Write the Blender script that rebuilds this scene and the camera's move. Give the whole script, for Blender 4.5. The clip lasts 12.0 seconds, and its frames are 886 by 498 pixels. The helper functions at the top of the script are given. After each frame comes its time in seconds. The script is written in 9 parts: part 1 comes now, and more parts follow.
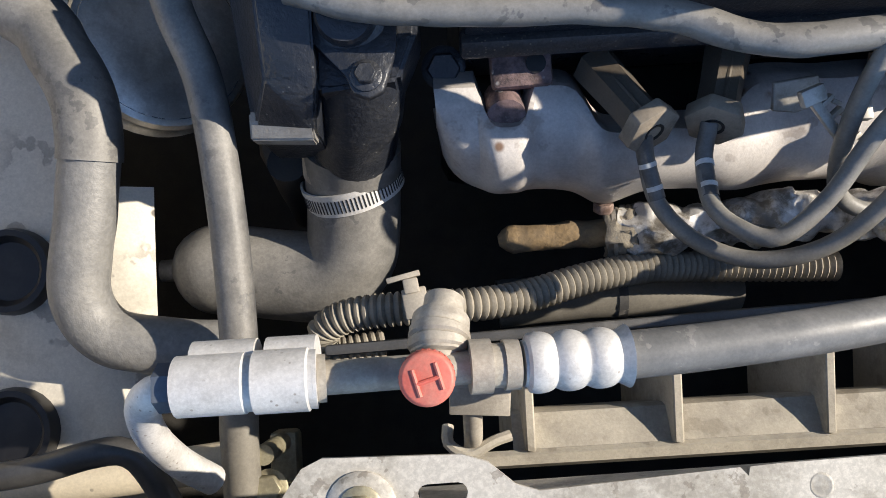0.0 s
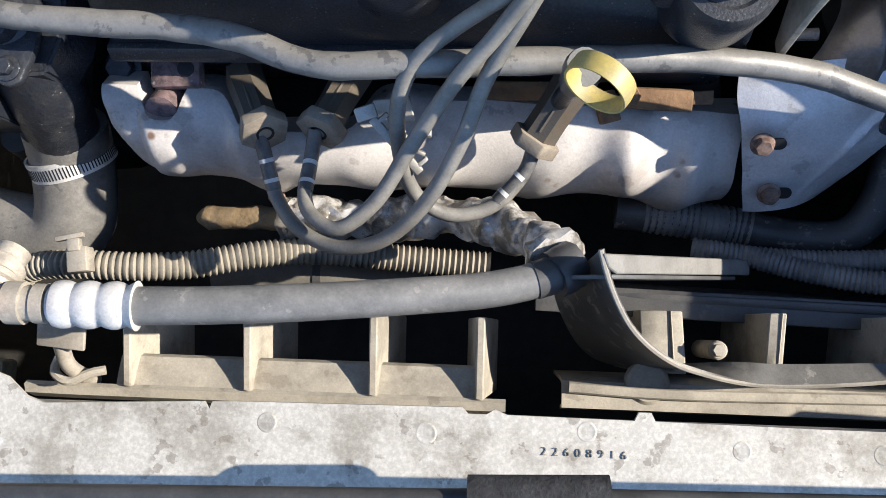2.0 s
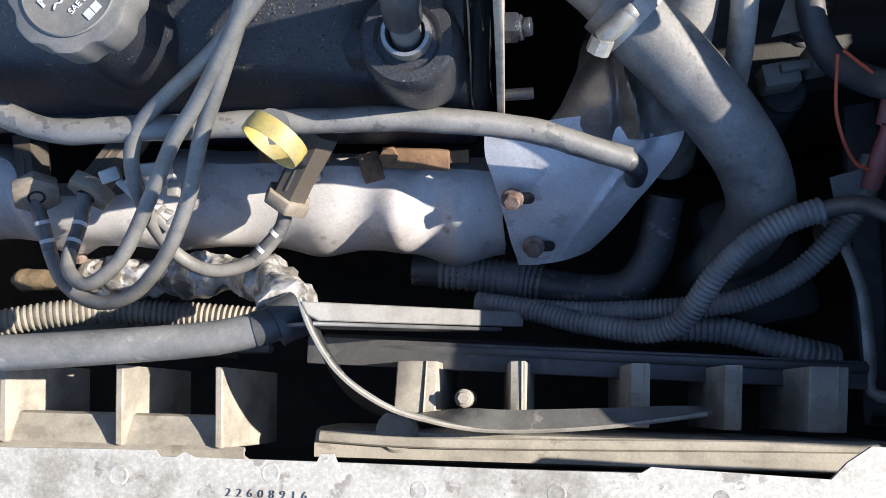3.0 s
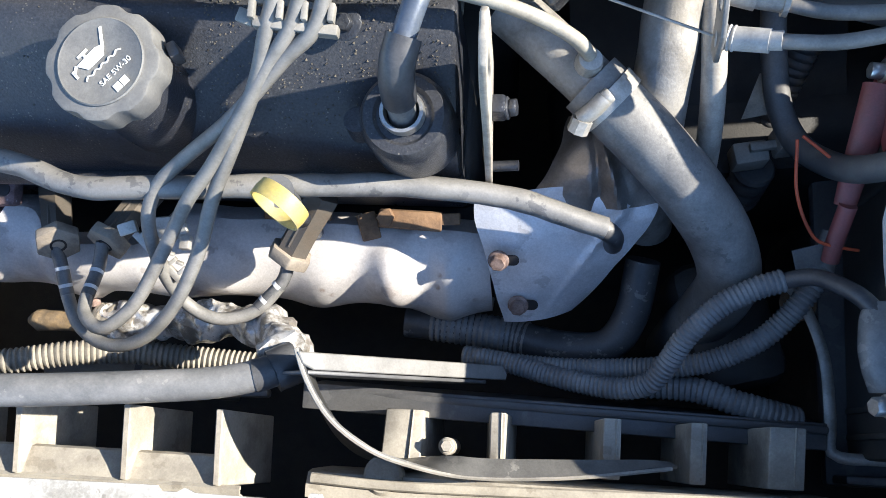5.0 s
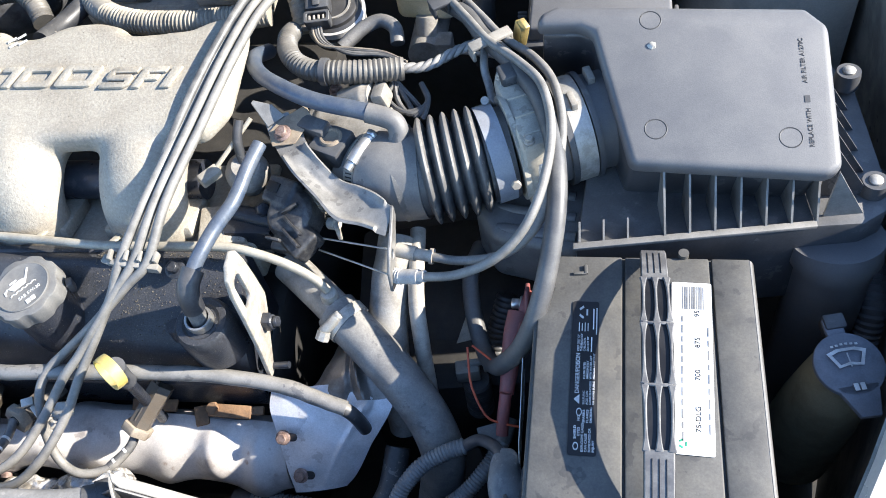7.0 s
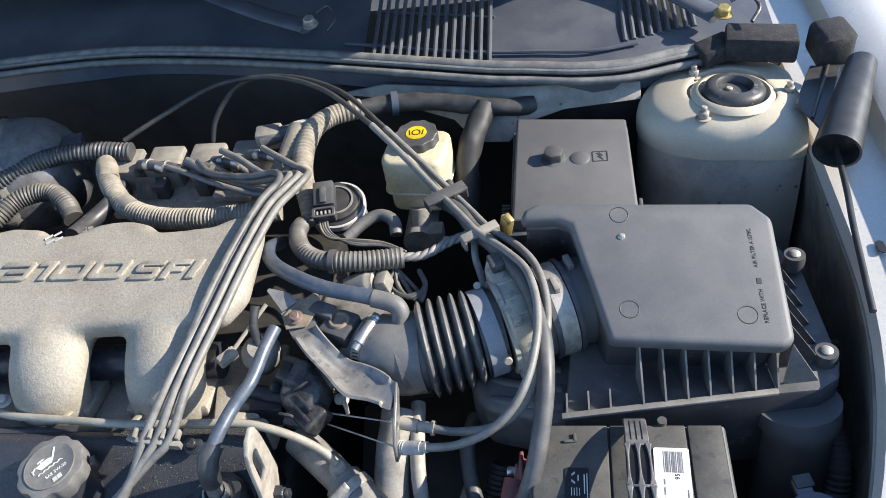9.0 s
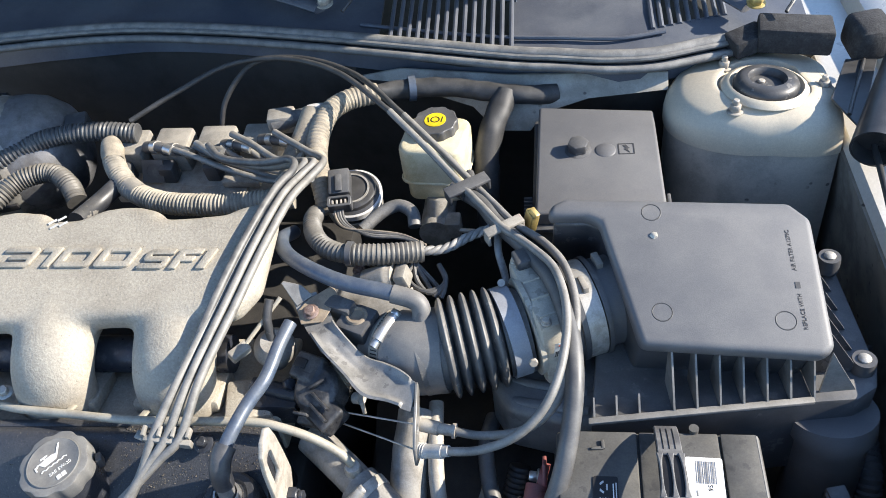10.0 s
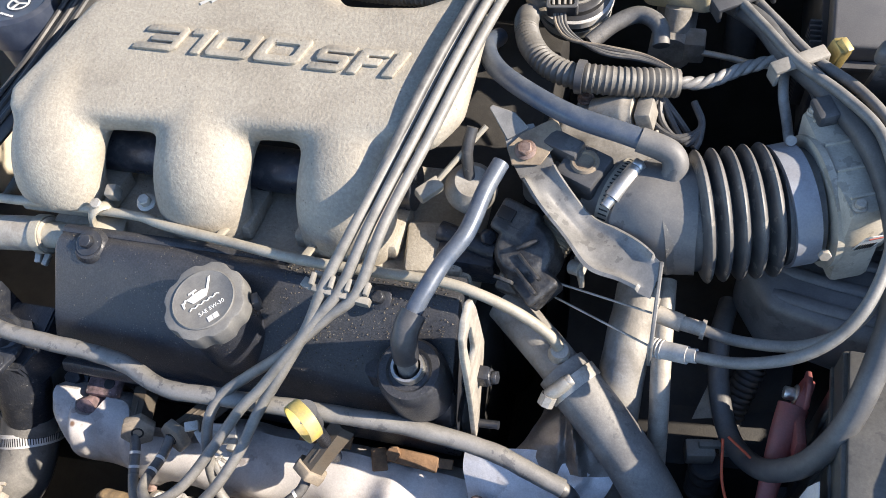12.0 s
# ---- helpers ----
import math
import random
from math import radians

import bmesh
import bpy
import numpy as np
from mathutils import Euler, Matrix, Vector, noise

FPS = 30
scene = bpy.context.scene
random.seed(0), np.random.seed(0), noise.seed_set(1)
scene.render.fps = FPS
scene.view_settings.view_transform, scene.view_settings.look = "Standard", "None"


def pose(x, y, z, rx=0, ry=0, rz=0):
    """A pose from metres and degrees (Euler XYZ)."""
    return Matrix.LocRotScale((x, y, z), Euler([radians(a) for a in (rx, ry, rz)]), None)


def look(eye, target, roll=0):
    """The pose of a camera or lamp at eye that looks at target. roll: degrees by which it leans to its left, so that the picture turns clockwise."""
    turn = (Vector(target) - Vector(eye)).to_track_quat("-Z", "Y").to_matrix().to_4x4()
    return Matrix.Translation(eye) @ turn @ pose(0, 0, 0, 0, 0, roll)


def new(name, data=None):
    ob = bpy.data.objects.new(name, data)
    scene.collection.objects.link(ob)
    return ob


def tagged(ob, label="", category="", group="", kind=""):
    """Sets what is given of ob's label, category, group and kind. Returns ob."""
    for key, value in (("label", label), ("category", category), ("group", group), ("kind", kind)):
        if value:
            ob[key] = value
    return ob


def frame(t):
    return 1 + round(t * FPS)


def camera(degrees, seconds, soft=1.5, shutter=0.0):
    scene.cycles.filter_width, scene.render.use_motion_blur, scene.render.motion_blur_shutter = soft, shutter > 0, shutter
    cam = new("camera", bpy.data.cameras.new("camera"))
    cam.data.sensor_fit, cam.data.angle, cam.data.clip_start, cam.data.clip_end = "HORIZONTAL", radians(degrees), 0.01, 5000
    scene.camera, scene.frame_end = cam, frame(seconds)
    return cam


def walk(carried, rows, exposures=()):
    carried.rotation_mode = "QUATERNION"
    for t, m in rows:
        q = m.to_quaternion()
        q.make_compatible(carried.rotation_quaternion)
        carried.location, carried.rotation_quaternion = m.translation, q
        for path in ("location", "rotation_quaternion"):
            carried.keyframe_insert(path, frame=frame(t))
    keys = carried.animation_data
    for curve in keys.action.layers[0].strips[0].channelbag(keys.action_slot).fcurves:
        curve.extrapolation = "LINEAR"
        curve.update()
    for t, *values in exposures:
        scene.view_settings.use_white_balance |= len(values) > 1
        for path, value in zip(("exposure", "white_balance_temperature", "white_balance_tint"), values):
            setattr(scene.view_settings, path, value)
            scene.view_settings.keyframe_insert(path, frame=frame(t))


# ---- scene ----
cam = camera(55.4, 12.0, soft=0.9)
PATH = [
    (0, (0.005, -0.003, 1.147), (0.009, 0.188, -0.844), -2.3),
    (0.5, (0.044, 0.014, 1.154), (-0.024, 0.114, -0.843), -36.4),
    (1, (0.093, 0.013, 1.16), (0.097, 0.065, -0.84), 1.6),
    (1.5, (0.149, -0.009, 1.185), (0.177, 0.029, -0.815), 33.9),
    (2, (0.255, -0.023, 1.221), (0.126, 0.162, -0.766), -33.1),
    (2.5, (0.352, -0.037, 1.225), (0.124, 0.235, -0.744), -37.2),
    (3, (0.427, -0.035, 1.228), (0.225, 0.327, -0.728), -28.3),
    (3.2, (0.435, -0.036, 1.235), (0.242, 0.341, -0.719), -27.0),
    (4.8, (0.436, -0.04, 1.258), (0.251, 0.445, -0.673), -18.6),
    (5, (0.441, -0.034, 1.269), (0.225, 0.43, -0.664), -22.4),
    (5.5, (0.458, -0.075, 1.325), (0.265, 0.658, -0.525), -14.5),
    (6, (0.507, -0.162, 1.397), (0.347, 0.848, -0.322), -14.0),
    (6.5, (0.591, -0.194, 1.419), (0.439, 0.914, -0.239), -11.0),
    (7, (0.712, -0.223, 1.44), (0.371, 0.947, -0.146), -13.3),
    (7.5, (0.734, -0.257, 1.48), (0.397, 1.05, 0.004), -11.6),
    (7.7, (0.726, -0.277, 1.489), (0.4, 1.078, 0.055), -10.7),
    (9.5, (0.696, -0.266, 1.515), (0.436, 1.205, 0.186), -10.1),
    (10, (0.672, -0.239, 1.504), (0.409, 1.198, 0.138), -8.9),
    (10.5, (0.653, -0.203, 1.467), (0.281, 1.134, 0.026), -10.0),
    (11, (0.635, -0.173, 1.44), (0.203, 1.057, -0.077), -11.3),
    (11.5, (0.627, -0.128, 1.412), (0.113, 0.942, -0.198), -14.6),
    (12, (0.531, -0.097, 1.397), (0.051, 0.933, -0.249), -13.6),
]
walk(cam, [(t, look(eye, target, roll)) for t, eye, target, roll in PATH],
     [(0, 0.75, 6800, 11), (0.5, 0.98, 6800, 11), (1.0, 1.12, 6800, 11), (1.5, 1.12, 6800, 10), (2.0, 1.0, 6550, 11), (2.5, 0.88, 6400, 12), (3.0, 1.12, 6350, 12), (5.0, 1.52, 6350, 10), (5.5, 1.44, 6300, 11), (6.0, 1.58, 6380, 13), (7.0, 1.66, 6350, 11), (7.5, 1.54, 6380, 11), (7.7, 1.42, 6400, 11), (9.5, 0.98, 6500, 11), (10.0, 1.30, 6540, 11), (10.5, 1.46, 6580, 12), (11.0, 1.38, 6600, 11), (12.0, 1.27, 6800, 14)])

# ---- light: low sun over the car's left fender, clear sky ----
SUN_ELEV, SUN_AZ = radians(29.5), radians(5.5)      # azimuth from +x towards +y
world = bpy.data.worlds.new("sky")
scene.world = world
world.use_nodes = True
wn = world.node_tree
sky = wn.nodes.new("ShaderNodeTexSky")
sky.sky_type, sky.sun_disc = "NISHITA", False
sky.sun_elevation, sky.sun_rotation = SUN_ELEV, radians(90) - SUN_AZ
sky.dust_density, sky.ozone_density = 0.2, 4.0
wn.links.new(sky.outputs[0], wn.nodes["Background"].inputs[0])
wn.nodes["Background"].inputs[1].default_value = 0.14
sun_data = bpy.data.lights.new("sun", "SUN")
sun_data.energy, sun_data.angle, sun_data.color = 4.6, radians(0.6), (1.0, 0.925, 0.80)
sun = new("sun", sun_data)
sun_dir = Vector((math.cos(SUN_ELEV) * math.cos(SUN_AZ), math.cos(SUN_ELEV) * math.sin(SUN_AZ), math.sin(SUN_ELEV)))
sun.matrix_world = look(sun_dir * 5, (0, 0, 0))

# ---- building helpers ----
def spline(pts, step):
    """Points every step metres along a smooth curve through pts."""
    p = [Vector(q) for q in pts]
    if len(p) == 2:
        n = max(2, int((p[1] - p[0]).length / step))
        return [p[0].lerp(p[1], i / n) for i in range(n + 1)]
    p = [p[0] * 2 - p[1]] + p + [p[-1] * 2 - p[-2]]
    fine = []
    for i in range(1, len(p) - 2):
        a, b, c, d = p[i - 1:i + 3]
        for k in range(24):
            t = k / 24
            fine.append(0.5 * (2 * b + (c - a) * t + (2 * a - 5 * b + 4 * c - d) * t * t + (3 * b - a - 3 * c + d) * t ** 3))
    fine.append(p[-2])
    run = [0.0]
    for a, b in zip(fine, fine[1:]):
        run.append(run[-1] + (b - a).length)
    n = max(2, round(run[-1] / step))
    out, j = [], 0
    for i in range(n + 1):
        s = run[-1] * i / n
        while j < len(run) - 2 and run[j + 1] < s:
            j += 1
        f = (s - run[j]) / max(1e-9, run[j + 1] - run[j])
        out.append(fine[j].lerp(fine[j + 1], min(1, max(0, f))))
    return out


def tube(pts, r, seg=14, step=0.006, wall=None, squash=1.0, up=(0, 0, 1)):
    """A round bar or hose along pts; r is a radius or a function of the metres along it. wall: an open, hollow end."""
    line = spline(pts, step)
    bm = bmesh.new()
    rad = r if callable(r) else (lambda s: r)
    tang = [(line[min(i + 1, len(line) - 1)] - line[max(i - 1, 0)]).normalized() for i in range(len(line))]
    side = Vector(up).cross(tang[0])
    if side.length < 0.05:
        side = Vector((1, 0, 0)).cross(tang[0])
    side.normalize()
    rings, s = [], 0.0
    for i, (q, t) in enumerate(zip(line, tang)):
        if i:
            s += (q - line[i - 1]).length
        side = (side - t * side.dot(t)).normalized()
        other = t.cross(side)
        w = rad(s)
        rings.append([bm.verts.new(q + side * (w * math.cos(a)) + other * (w * squash * math.sin(a)))
                      for a in (2 * math.pi * k / seg for k in range(seg))])
    for a, b in zip(rings, rings[1:]):
        for k in range(seg):
            bm.faces.new((a[k], a[(k + 1) % seg], b[(k + 1) % seg], b[k]))
    for ring, flip in ((rings[0], True), (rings[-1], False)):
        if wall:
            mid = sum((v.co for v in ring), Vector()) / seg
            t = tang[0] if flip else -tang[-1]
            inner = [bm.verts.new(mid + (v.co - mid) * wall) for v in ring]
            deep = [bm.verts.new(v.co + t * 0.02) for v in inner]
            for k in range(seg):
                n = (k + 1) % seg
                f = (ring[k], inner[k], inner[n], ring[n])
                g = (inner[k], deep[k], deep[n], inner[n])
                bm.faces.new(f if flip else f[::-1]), bm.faces.new(g if flip else g[::-1])
            bm.faces.new(deep if not flip else deep[::-1])
        else:
            bm.faces.new(ring[::-1] if flip else ring)
    bmesh.ops.recalc_face_normals(bm, faces=bm.faces)
    return bm


def ribbed(r, pitch, depth):
    """The radius of a corrugated tube."""
    return lambda s: r + depth * (0.5 - 0.5 * math.cos(2 * math.pi * s / pitch)) ** 0.7


def box(c, size, rot=(0, 0, 0), bevel=0.0, seg=2):
    bm = bmesh.new()
    bmesh.ops.create_cube(bm, size=1)
    bmesh.ops.scale(bm, vec=size, verts=bm.verts)
    if bevel:
        bmesh.ops.bevel(bm, geom=bm.edges[:], offset=min(bevel, 0.45 * min(size)), segments=seg, affect="EDGES", profile=0.5)
    bmesh.ops.transform(bm, matrix=pose(*c, *rot), verts=bm.verts)
    return bm


def lathe(profile, m, seg=24):
    """Turns (radius, height) pairs round the z axis of m."""
    bm = bmesh.new()
    rings = []
    for r, h in profile:
        rings.append([bm.verts.new(m @ Vector((r * math.cos(a), r * math.sin(a), h))) for a in (2 * math.pi * k / seg for k in range(seg))] if r > 1e-6 else [bm.verts.new(m @ Vector((0, 0, h)))])
    for a, b in zip(rings, rings[1:]):
        for k in range(seg):
            n = (k + 1) % seg
            f = [a[k % len(a)], a[n % len(a)], b[n % len(b)], b[k % len(b)]]
            f = [v for i, v in enumerate(f) if v not in f[:i]]
            if len(f) > 2:
                bm.faces.new(f)
    hoop = abs(profile[0][0] - profile[-1][0]) < 1e-6 and profile[0][0] > 1e-6      # a hoop or washer has no ends
    if hoop:
        for k in range(seg):
            n = (k + 1) % seg
            bm.faces.new((rings[-1][k], rings[-1][n], rings[0][n], rings[0][k]))
    for ring in (rings[0], rings[-1]):
        if len(ring) > 2 and not hoop:
            bm.faces.new(ring)
    bmesh.ops.recalc_face_normals(bm, faces=bm.faces)
    return bm


def frame_of(at, axis, turn=0):
    """A pose at a point whose z runs along axis."""
    return Matrix.Translation(at) @ Vector(axis).to_track_quat("Z", "Y").to_matrix().to_4x4() @ pose(0, 0, 0, 0, 0, turn)


def basis(o, x, y):
    """A pose at o with local x and y along those world directions."""
    x = Vector(x).normalized()
    z = x.cross(Vector(y)).normalized()
    y = z.cross(x)
    m = Matrix((x, y, z)).transposed().to_4x4()
    m.translation = Vector(o)
    return m


def prism(outer, h, m, holes=(), bevel=0.0, seg=2):
    """A flat shape with holes, h thick along the z axis of m."""
    bm = bmesh.new()
    edges = []
    for loop in (outer, *holes):
        vs = [bm.verts.new((x, y, 0)) for x, y in loop]
        edges += [bm.edges.new((vs[i], vs[(i + 1) % len(vs)])) for i in range(len(vs))]
    if holes:
        bmesh.ops.triangle_fill(bm, edges=edges, use_beauty=True)
    else:
        bm.faces.new(bm.verts)
    bmesh.ops.recalc_face_normals(bm, faces=bm.faces)
    grown = bmesh.ops.extrude_face_region(bm, geom=bm.faces[:])
    bmesh.ops.translate(bm, vec=(0, 0, h), verts=[v for v in grown["geom"] if isinstance(v, bmesh.types.BMVert)])
    bmesh.ops.recalc_face_normals(bm, faces=bm.faces)
    if bevel:
        sharp = [e for e in bm.edges if len(e.link_faces) == 2 and e.calc_face_angle(0) > 0.5]
        bmesh.ops.bevel(bm, geom=sharp, offset=bevel, segments=seg, affect="EDGES", profile=0.5, clamp_overlap=True)
    bmesh.ops.transform(bm, matrix=m, verts=bm.verts)
    return bm


def circle(r, n=20, cx=0, cy=0, sx=1.0):
    return [(cx + r * sx * math.cos(2 * math.pi * k / n), cy + r * math.sin(2 * math.pi * k / n)) for k in range(n)]


def rounded(w, h, r, n=4, cx=0, cy=0):
    out = []
    for qx, qy, a0 in ((1, 1, 0), (-1, 1, 90), (-1, -1, 180), (1, -1, 270)):
        for k in range(n + 1):
            a = radians(a0 + 90 * k / n)
            out.append((cx + qx * (w / 2 - r) + r * math.cos(a), cy + qy * (h / 2 - r) + r * math.sin(a)))
    return out


def hexbolt(at, axis, af=0.010, head=0.006, washer=0.0, shank=0.0, turn=0):
    """A hex head with an optional flange and a stud that stands out of it."""
    m = frame_of(at, axis, turn)
    r = af / 1.732
    bms = [prism(circle(r, 6), head, m @ pose(0, 0, 0.0015 if washer else 0), bevel=head * 0.12, seg=1)]
    if washer:
        bms.append(lathe([(0, 0), (washer, 0), (washer, 0.0012), (washer * 0.85, 0.002), (0, 0.002)], m, 18))
    if shank:
        bms.append(lathe([(0, 0), (r * 0.55, 0), (r * 0.55, head + shank), (r * 0.4, head + shank + 0.001), (0, head + shank + 0.001)], m, 12))
    return merge(*bms)


def merge(*bms):
    out = bms[0]
    for b in bms[1:]:
        me = bpy.data.meshes.new("tmp")
        b.to_mesh(me)
        b.free()
        out.from_mesh(me)
        bpy.data.meshes.remove(me)
    return out


def letters(text, size, extrude, m, wide=1.0, shear=0.0, align="CENTER", space=1.0, bold=0.0, width=0.0):
    cu = bpy.data.curves.new("tmp", "FONT")
    cu.body, cu.size, cu.extrude, cu.shear, cu.align_x, cu.align_y, cu.space_character = text, size, extrude, shear, align, "CENTER", space
    cu.offset = bold
    ob = bpy.data.objects.new("tmp", cu)
    scene.collection.objects.link(ob)
    bpy.context.view_layer.update()
    me = bpy.data.meshes.new_from_object(ob.evaluated_get(bpy.context.evaluated_depsgraph_get()))
    bm = bmesh.new()
    bm.from_mesh(me)
    if width:
        xs = [v.co.x for v in bm.verts]
        wide = width / (max(xs) - min(xs))
    bmesh.ops.scale(bm, vec=(wide, 1, 1), verts=bm.verts)
    bmesh.ops.transform(bm, matrix=m, verts=bm.verts)
    bpy.data.objects.remove(ob), bpy.data.curves.remove(cu), bpy.data.meshes.remove(me)
    return bm


def moved(bm, m):
    bmesh.ops.transform(bm, matrix=m, verts=bm.verts)
    return bm


def wobble(bm, amount, scale, seed=0.0):
    """Uneven, hand-made or dented surfaces."""
    for v in bm.verts:
        v.co += noise.noise_vector(v.co * scale + Vector((seed, seed * 2, 0))) * amount
    return bm


def mesh_object(name, bm, material, angle=40):
    xs = [v.co for v in bm.verts]
    mid = Vector([(min(c[k] for c in xs) + max(c[k] for c in xs)) / 2 for k in range(3)])
    bmesh.ops.translate(bm, vec=-mid, verts=bm.verts)
    me = bpy.data.meshes.new(name)
    bm.to_mesh(me)
    bm.free()
    me.materials.append(material)
    me.polygons.foreach_set("use_smooth", [True] * len(me.polygons))
    me.set_sharp_from_angle(angle=radians(angle))
    ob = new(name, me)
    ob.location = mid
    return ob


def solid(name, bm, material, label, category, group="", kind="", angle=40):
    """A thing that is one mesh."""
    return tagged(mesh_object(name, bm, material, angle), label, category, group, kind)


def thing(name, at, label, category, group="", kind=""):
    ob = new(name)
    ob.location, ob.empty_display_size = at, 0.01
    return tagged(ob, label, category, group, kind)


def place_of(ob):
    return ob.location + (place_of(ob.parent) if ob.parent else Vector())


def part(name, bm, material, parent, label="", angle=40):
    ob = mesh_object(name, bm, material, angle)
    ob.location -= place_of(parent)
    ob.parent = parent
    return tagged(ob, label)


def cast(ob, voxel=0.003, smooth=6, factor=0.5):
    """Melts the pieces of a mesh into one rounded casting."""
    r = ob.modifiers.new("melt", "REMESH")
    r.mode, r.voxel_size, r.use_smooth_shade = "VOXEL", voxel, True
    s = ob.modifiers.new("soften", "SMOOTH")
    s.iterations, s.factor = smooth, factor
    return ob

# ---- materials ----
def make(name, base, second=None, rough=0.6, metal=0.0, stain=25.0, lo=0.4, hi=0.65, grain=700.0, grain_amount=0.07, bump=0.15, dust=None, dust_amount=0.0,
         dust_scale=60.0, spots=None, spot_scale=120.0, spot_size=0.32, coat=0.0, detail=6.0, transmission=0.0, stretch=(1, 1, 1), mottle=0.04, streak=None, streak_scale=85.0):
    """A worn surface: two tones in stains, fine grain, dust on what faces up, and spots."""
    m = bpy.data.materials.new(name)
    m.use_nodes = True
    nt = m.node_tree
    n, link = nt.nodes, nt.links.new
    bsdf = n["Principled BSDF"]
    co = n.new("ShaderNodeTexCoord")
    info = n.new("ShaderNodeObjectInfo")
    shift = n.new("ShaderNodeVectorMath")
    shift.operation = "MULTIPLY_ADD"
    shift.inputs[1].default_value = stretch
    ofs = n.new("ShaderNodeVectorMath")
    ofs.operation = "SCALE"
    ofs.inputs[0].default_value = (3.1, 5.7, 1.9)
    link(info.outputs["Random"], ofs.inputs["Scale"])
    link(co.outputs["Object"], shift.inputs[0]), link(ofs.outputs[0], shift.inputs[2])

    def tex(scale, det=6.0, rgh=0.6):
        t = n.new("ShaderNodeTexNoise")
        t.inputs["Scale"].default_value, t.inputs["Detail"].default_value, t.inputs["Roughness"].default_value = scale, det, rgh
        link(shift.outputs[0], t.inputs["Vector"])
        return t.outputs["Fac"]

    def ramp(fac, a, b):
        r = n.new("ShaderNodeMapRange")
        r.interpolation_type = "SMOOTHSTEP"
        r.inputs["From Min"].default_value, r.inputs["From Max"].default_value = a, b
        link(fac, r.inputs["Value"])
        return r.outputs["Result"]

    def mixed(fac, a, b, kind="MIX"):
        x = n.new("ShaderNodeMix")
        x.data_type, x.blend_type = "RGBA", kind
        if isinstance(fac, bpy.types.NodeSocket):
            link(fac, x.inputs[0])
        else:
            x.inputs[0].default_value = fac
        for sock, v in ((x.inputs[6], a), (x.inputs[7], b)):
            if isinstance(v, bpy.types.NodeSocket):
                link(v, sock)
            else:
                sock.default_value = (*v, 1)
        return x.outputs[2]

    def times(a, b):
        x = n.new("ShaderNodeMath")
        x.operation = "MULTIPLY"
        for sock, v in ((x.inputs[0], a), (x.inputs[1], b)):
            if isinstance(v, bpy.types.NodeSocket):
                link(v, sock)
            else:
                sock.default_value = v
        return x.outputs[0]

    large, fine = tex(stain, detail, 0.65), tex(grain, 3.0, 0.6)
    colour = mixed(ramp(large, lo, hi), base, second or tuple(c * 0.6 for c in base))
    dusty = None
    if dust:
        geo = n.new("ShaderNodeNewGeometry")
        sep = n.new("ShaderNodeSeparateXYZ")
        link(geo.outputs["Normal"], sep.inputs[0])
        speck = n.new("ShaderNodeMapRange")
        speck.inputs["From Min"].default_value, speck.inputs["From Max"].default_value = 0.35, 0.62
        speck.inputs["To Min"].default_value = 0.84
        link(tex(900.0, 2.0, 0.5), speck.inputs["Value"])
        drift = n.new("ShaderNodeMapRange")
        drift.inputs["From Min"].default_value, drift.inputs["From Max"].default_value = 0.34, 0.70
        drift.inputs["To Min"].default_value, drift.inputs["To Max"].default_value = 0.30, 0.78
        link(tex(dust_scale, 5.0, 0.6), drift.inputs["Value"])
        dusty = times(times(times(drift.outputs[0], speck.outputs[0]), ramp(sep.outputs["Z"], -0.4, 0.9)), dust_amount * 0.8)
        colour = mixed(dusty, colour, dust)
    if spots:
        v = n.new("ShaderNodeTexVoronoi")
        v.inputs["Scale"].default_value = spot_scale
        link(shift.outputs[0], v.inputs["Vector"])
        colour = mixed(times(ramp(v.outputs["Distance"], spot_size, spot_size * 0.5), ramp(tex(spot_scale * 0.25), 0.5, 0.62)), colour, spots)
    if streak:
        wiped = times(ramp(tex(streak_scale, 4.0, 0.55), 0.585, 0.615), ramp(tex(streak_scale * 0.3, 2.0, 0.5), 0.45, 0.56))
        colour = mixed(times(wiped, 0.5), colour, streak)
    grey = mixed(ramp(fine, 0.25, 0.75), (1 - grain_amount,) * 3, (1 + grain_amount,) * 3)
    colour = mixed(1.0, colour, grey, "MULTIPLY")
    if mottle:
        patch = mixed(ramp(tex(stain * 7 + 220, 6.0, 0.7), 0.42, 0.62), (1 - mottle,) * 3, (1 + mottle * 0.8,) * 3)
        colour = mixed(1.0, colour, patch, "MULTIPLY")
    link(colour, bsdf.inputs["Base Color"])
    rr = n.new("ShaderNodeMapRange")
    rr.inputs["To Min"].default_value, rr.inputs["To Max"].default_value = max(0.03, rough - 0.12), min(1, rough + 0.15)
    link(large, rr.inputs["Value"])
    if dusty:
        x = n.new("ShaderNodeMix")
        link(dusty, x.inputs[0]), link(rr.outputs[0], x.inputs[2])
        x.inputs[3].default_value = 0.9
        link(x.outputs[0], bsdf.inputs["Roughness"])
        if metal:
            x = n.new("ShaderNodeMix")
            link(dusty, x.inputs[0])
            x.inputs[2].default_value, x.inputs[3].default_value = metal, 0.0
            link(x.outputs[0], bsdf.inputs["Metallic"])
    else:
        link(rr.outputs[0], bsdf.inputs["Roughness"])
        bsdf.inputs["Metallic"].default_value = metal
    bsdf.inputs["Coat Weight"].default_value = coat
    bsdf.inputs["Transmission Weight"].default_value = transmission
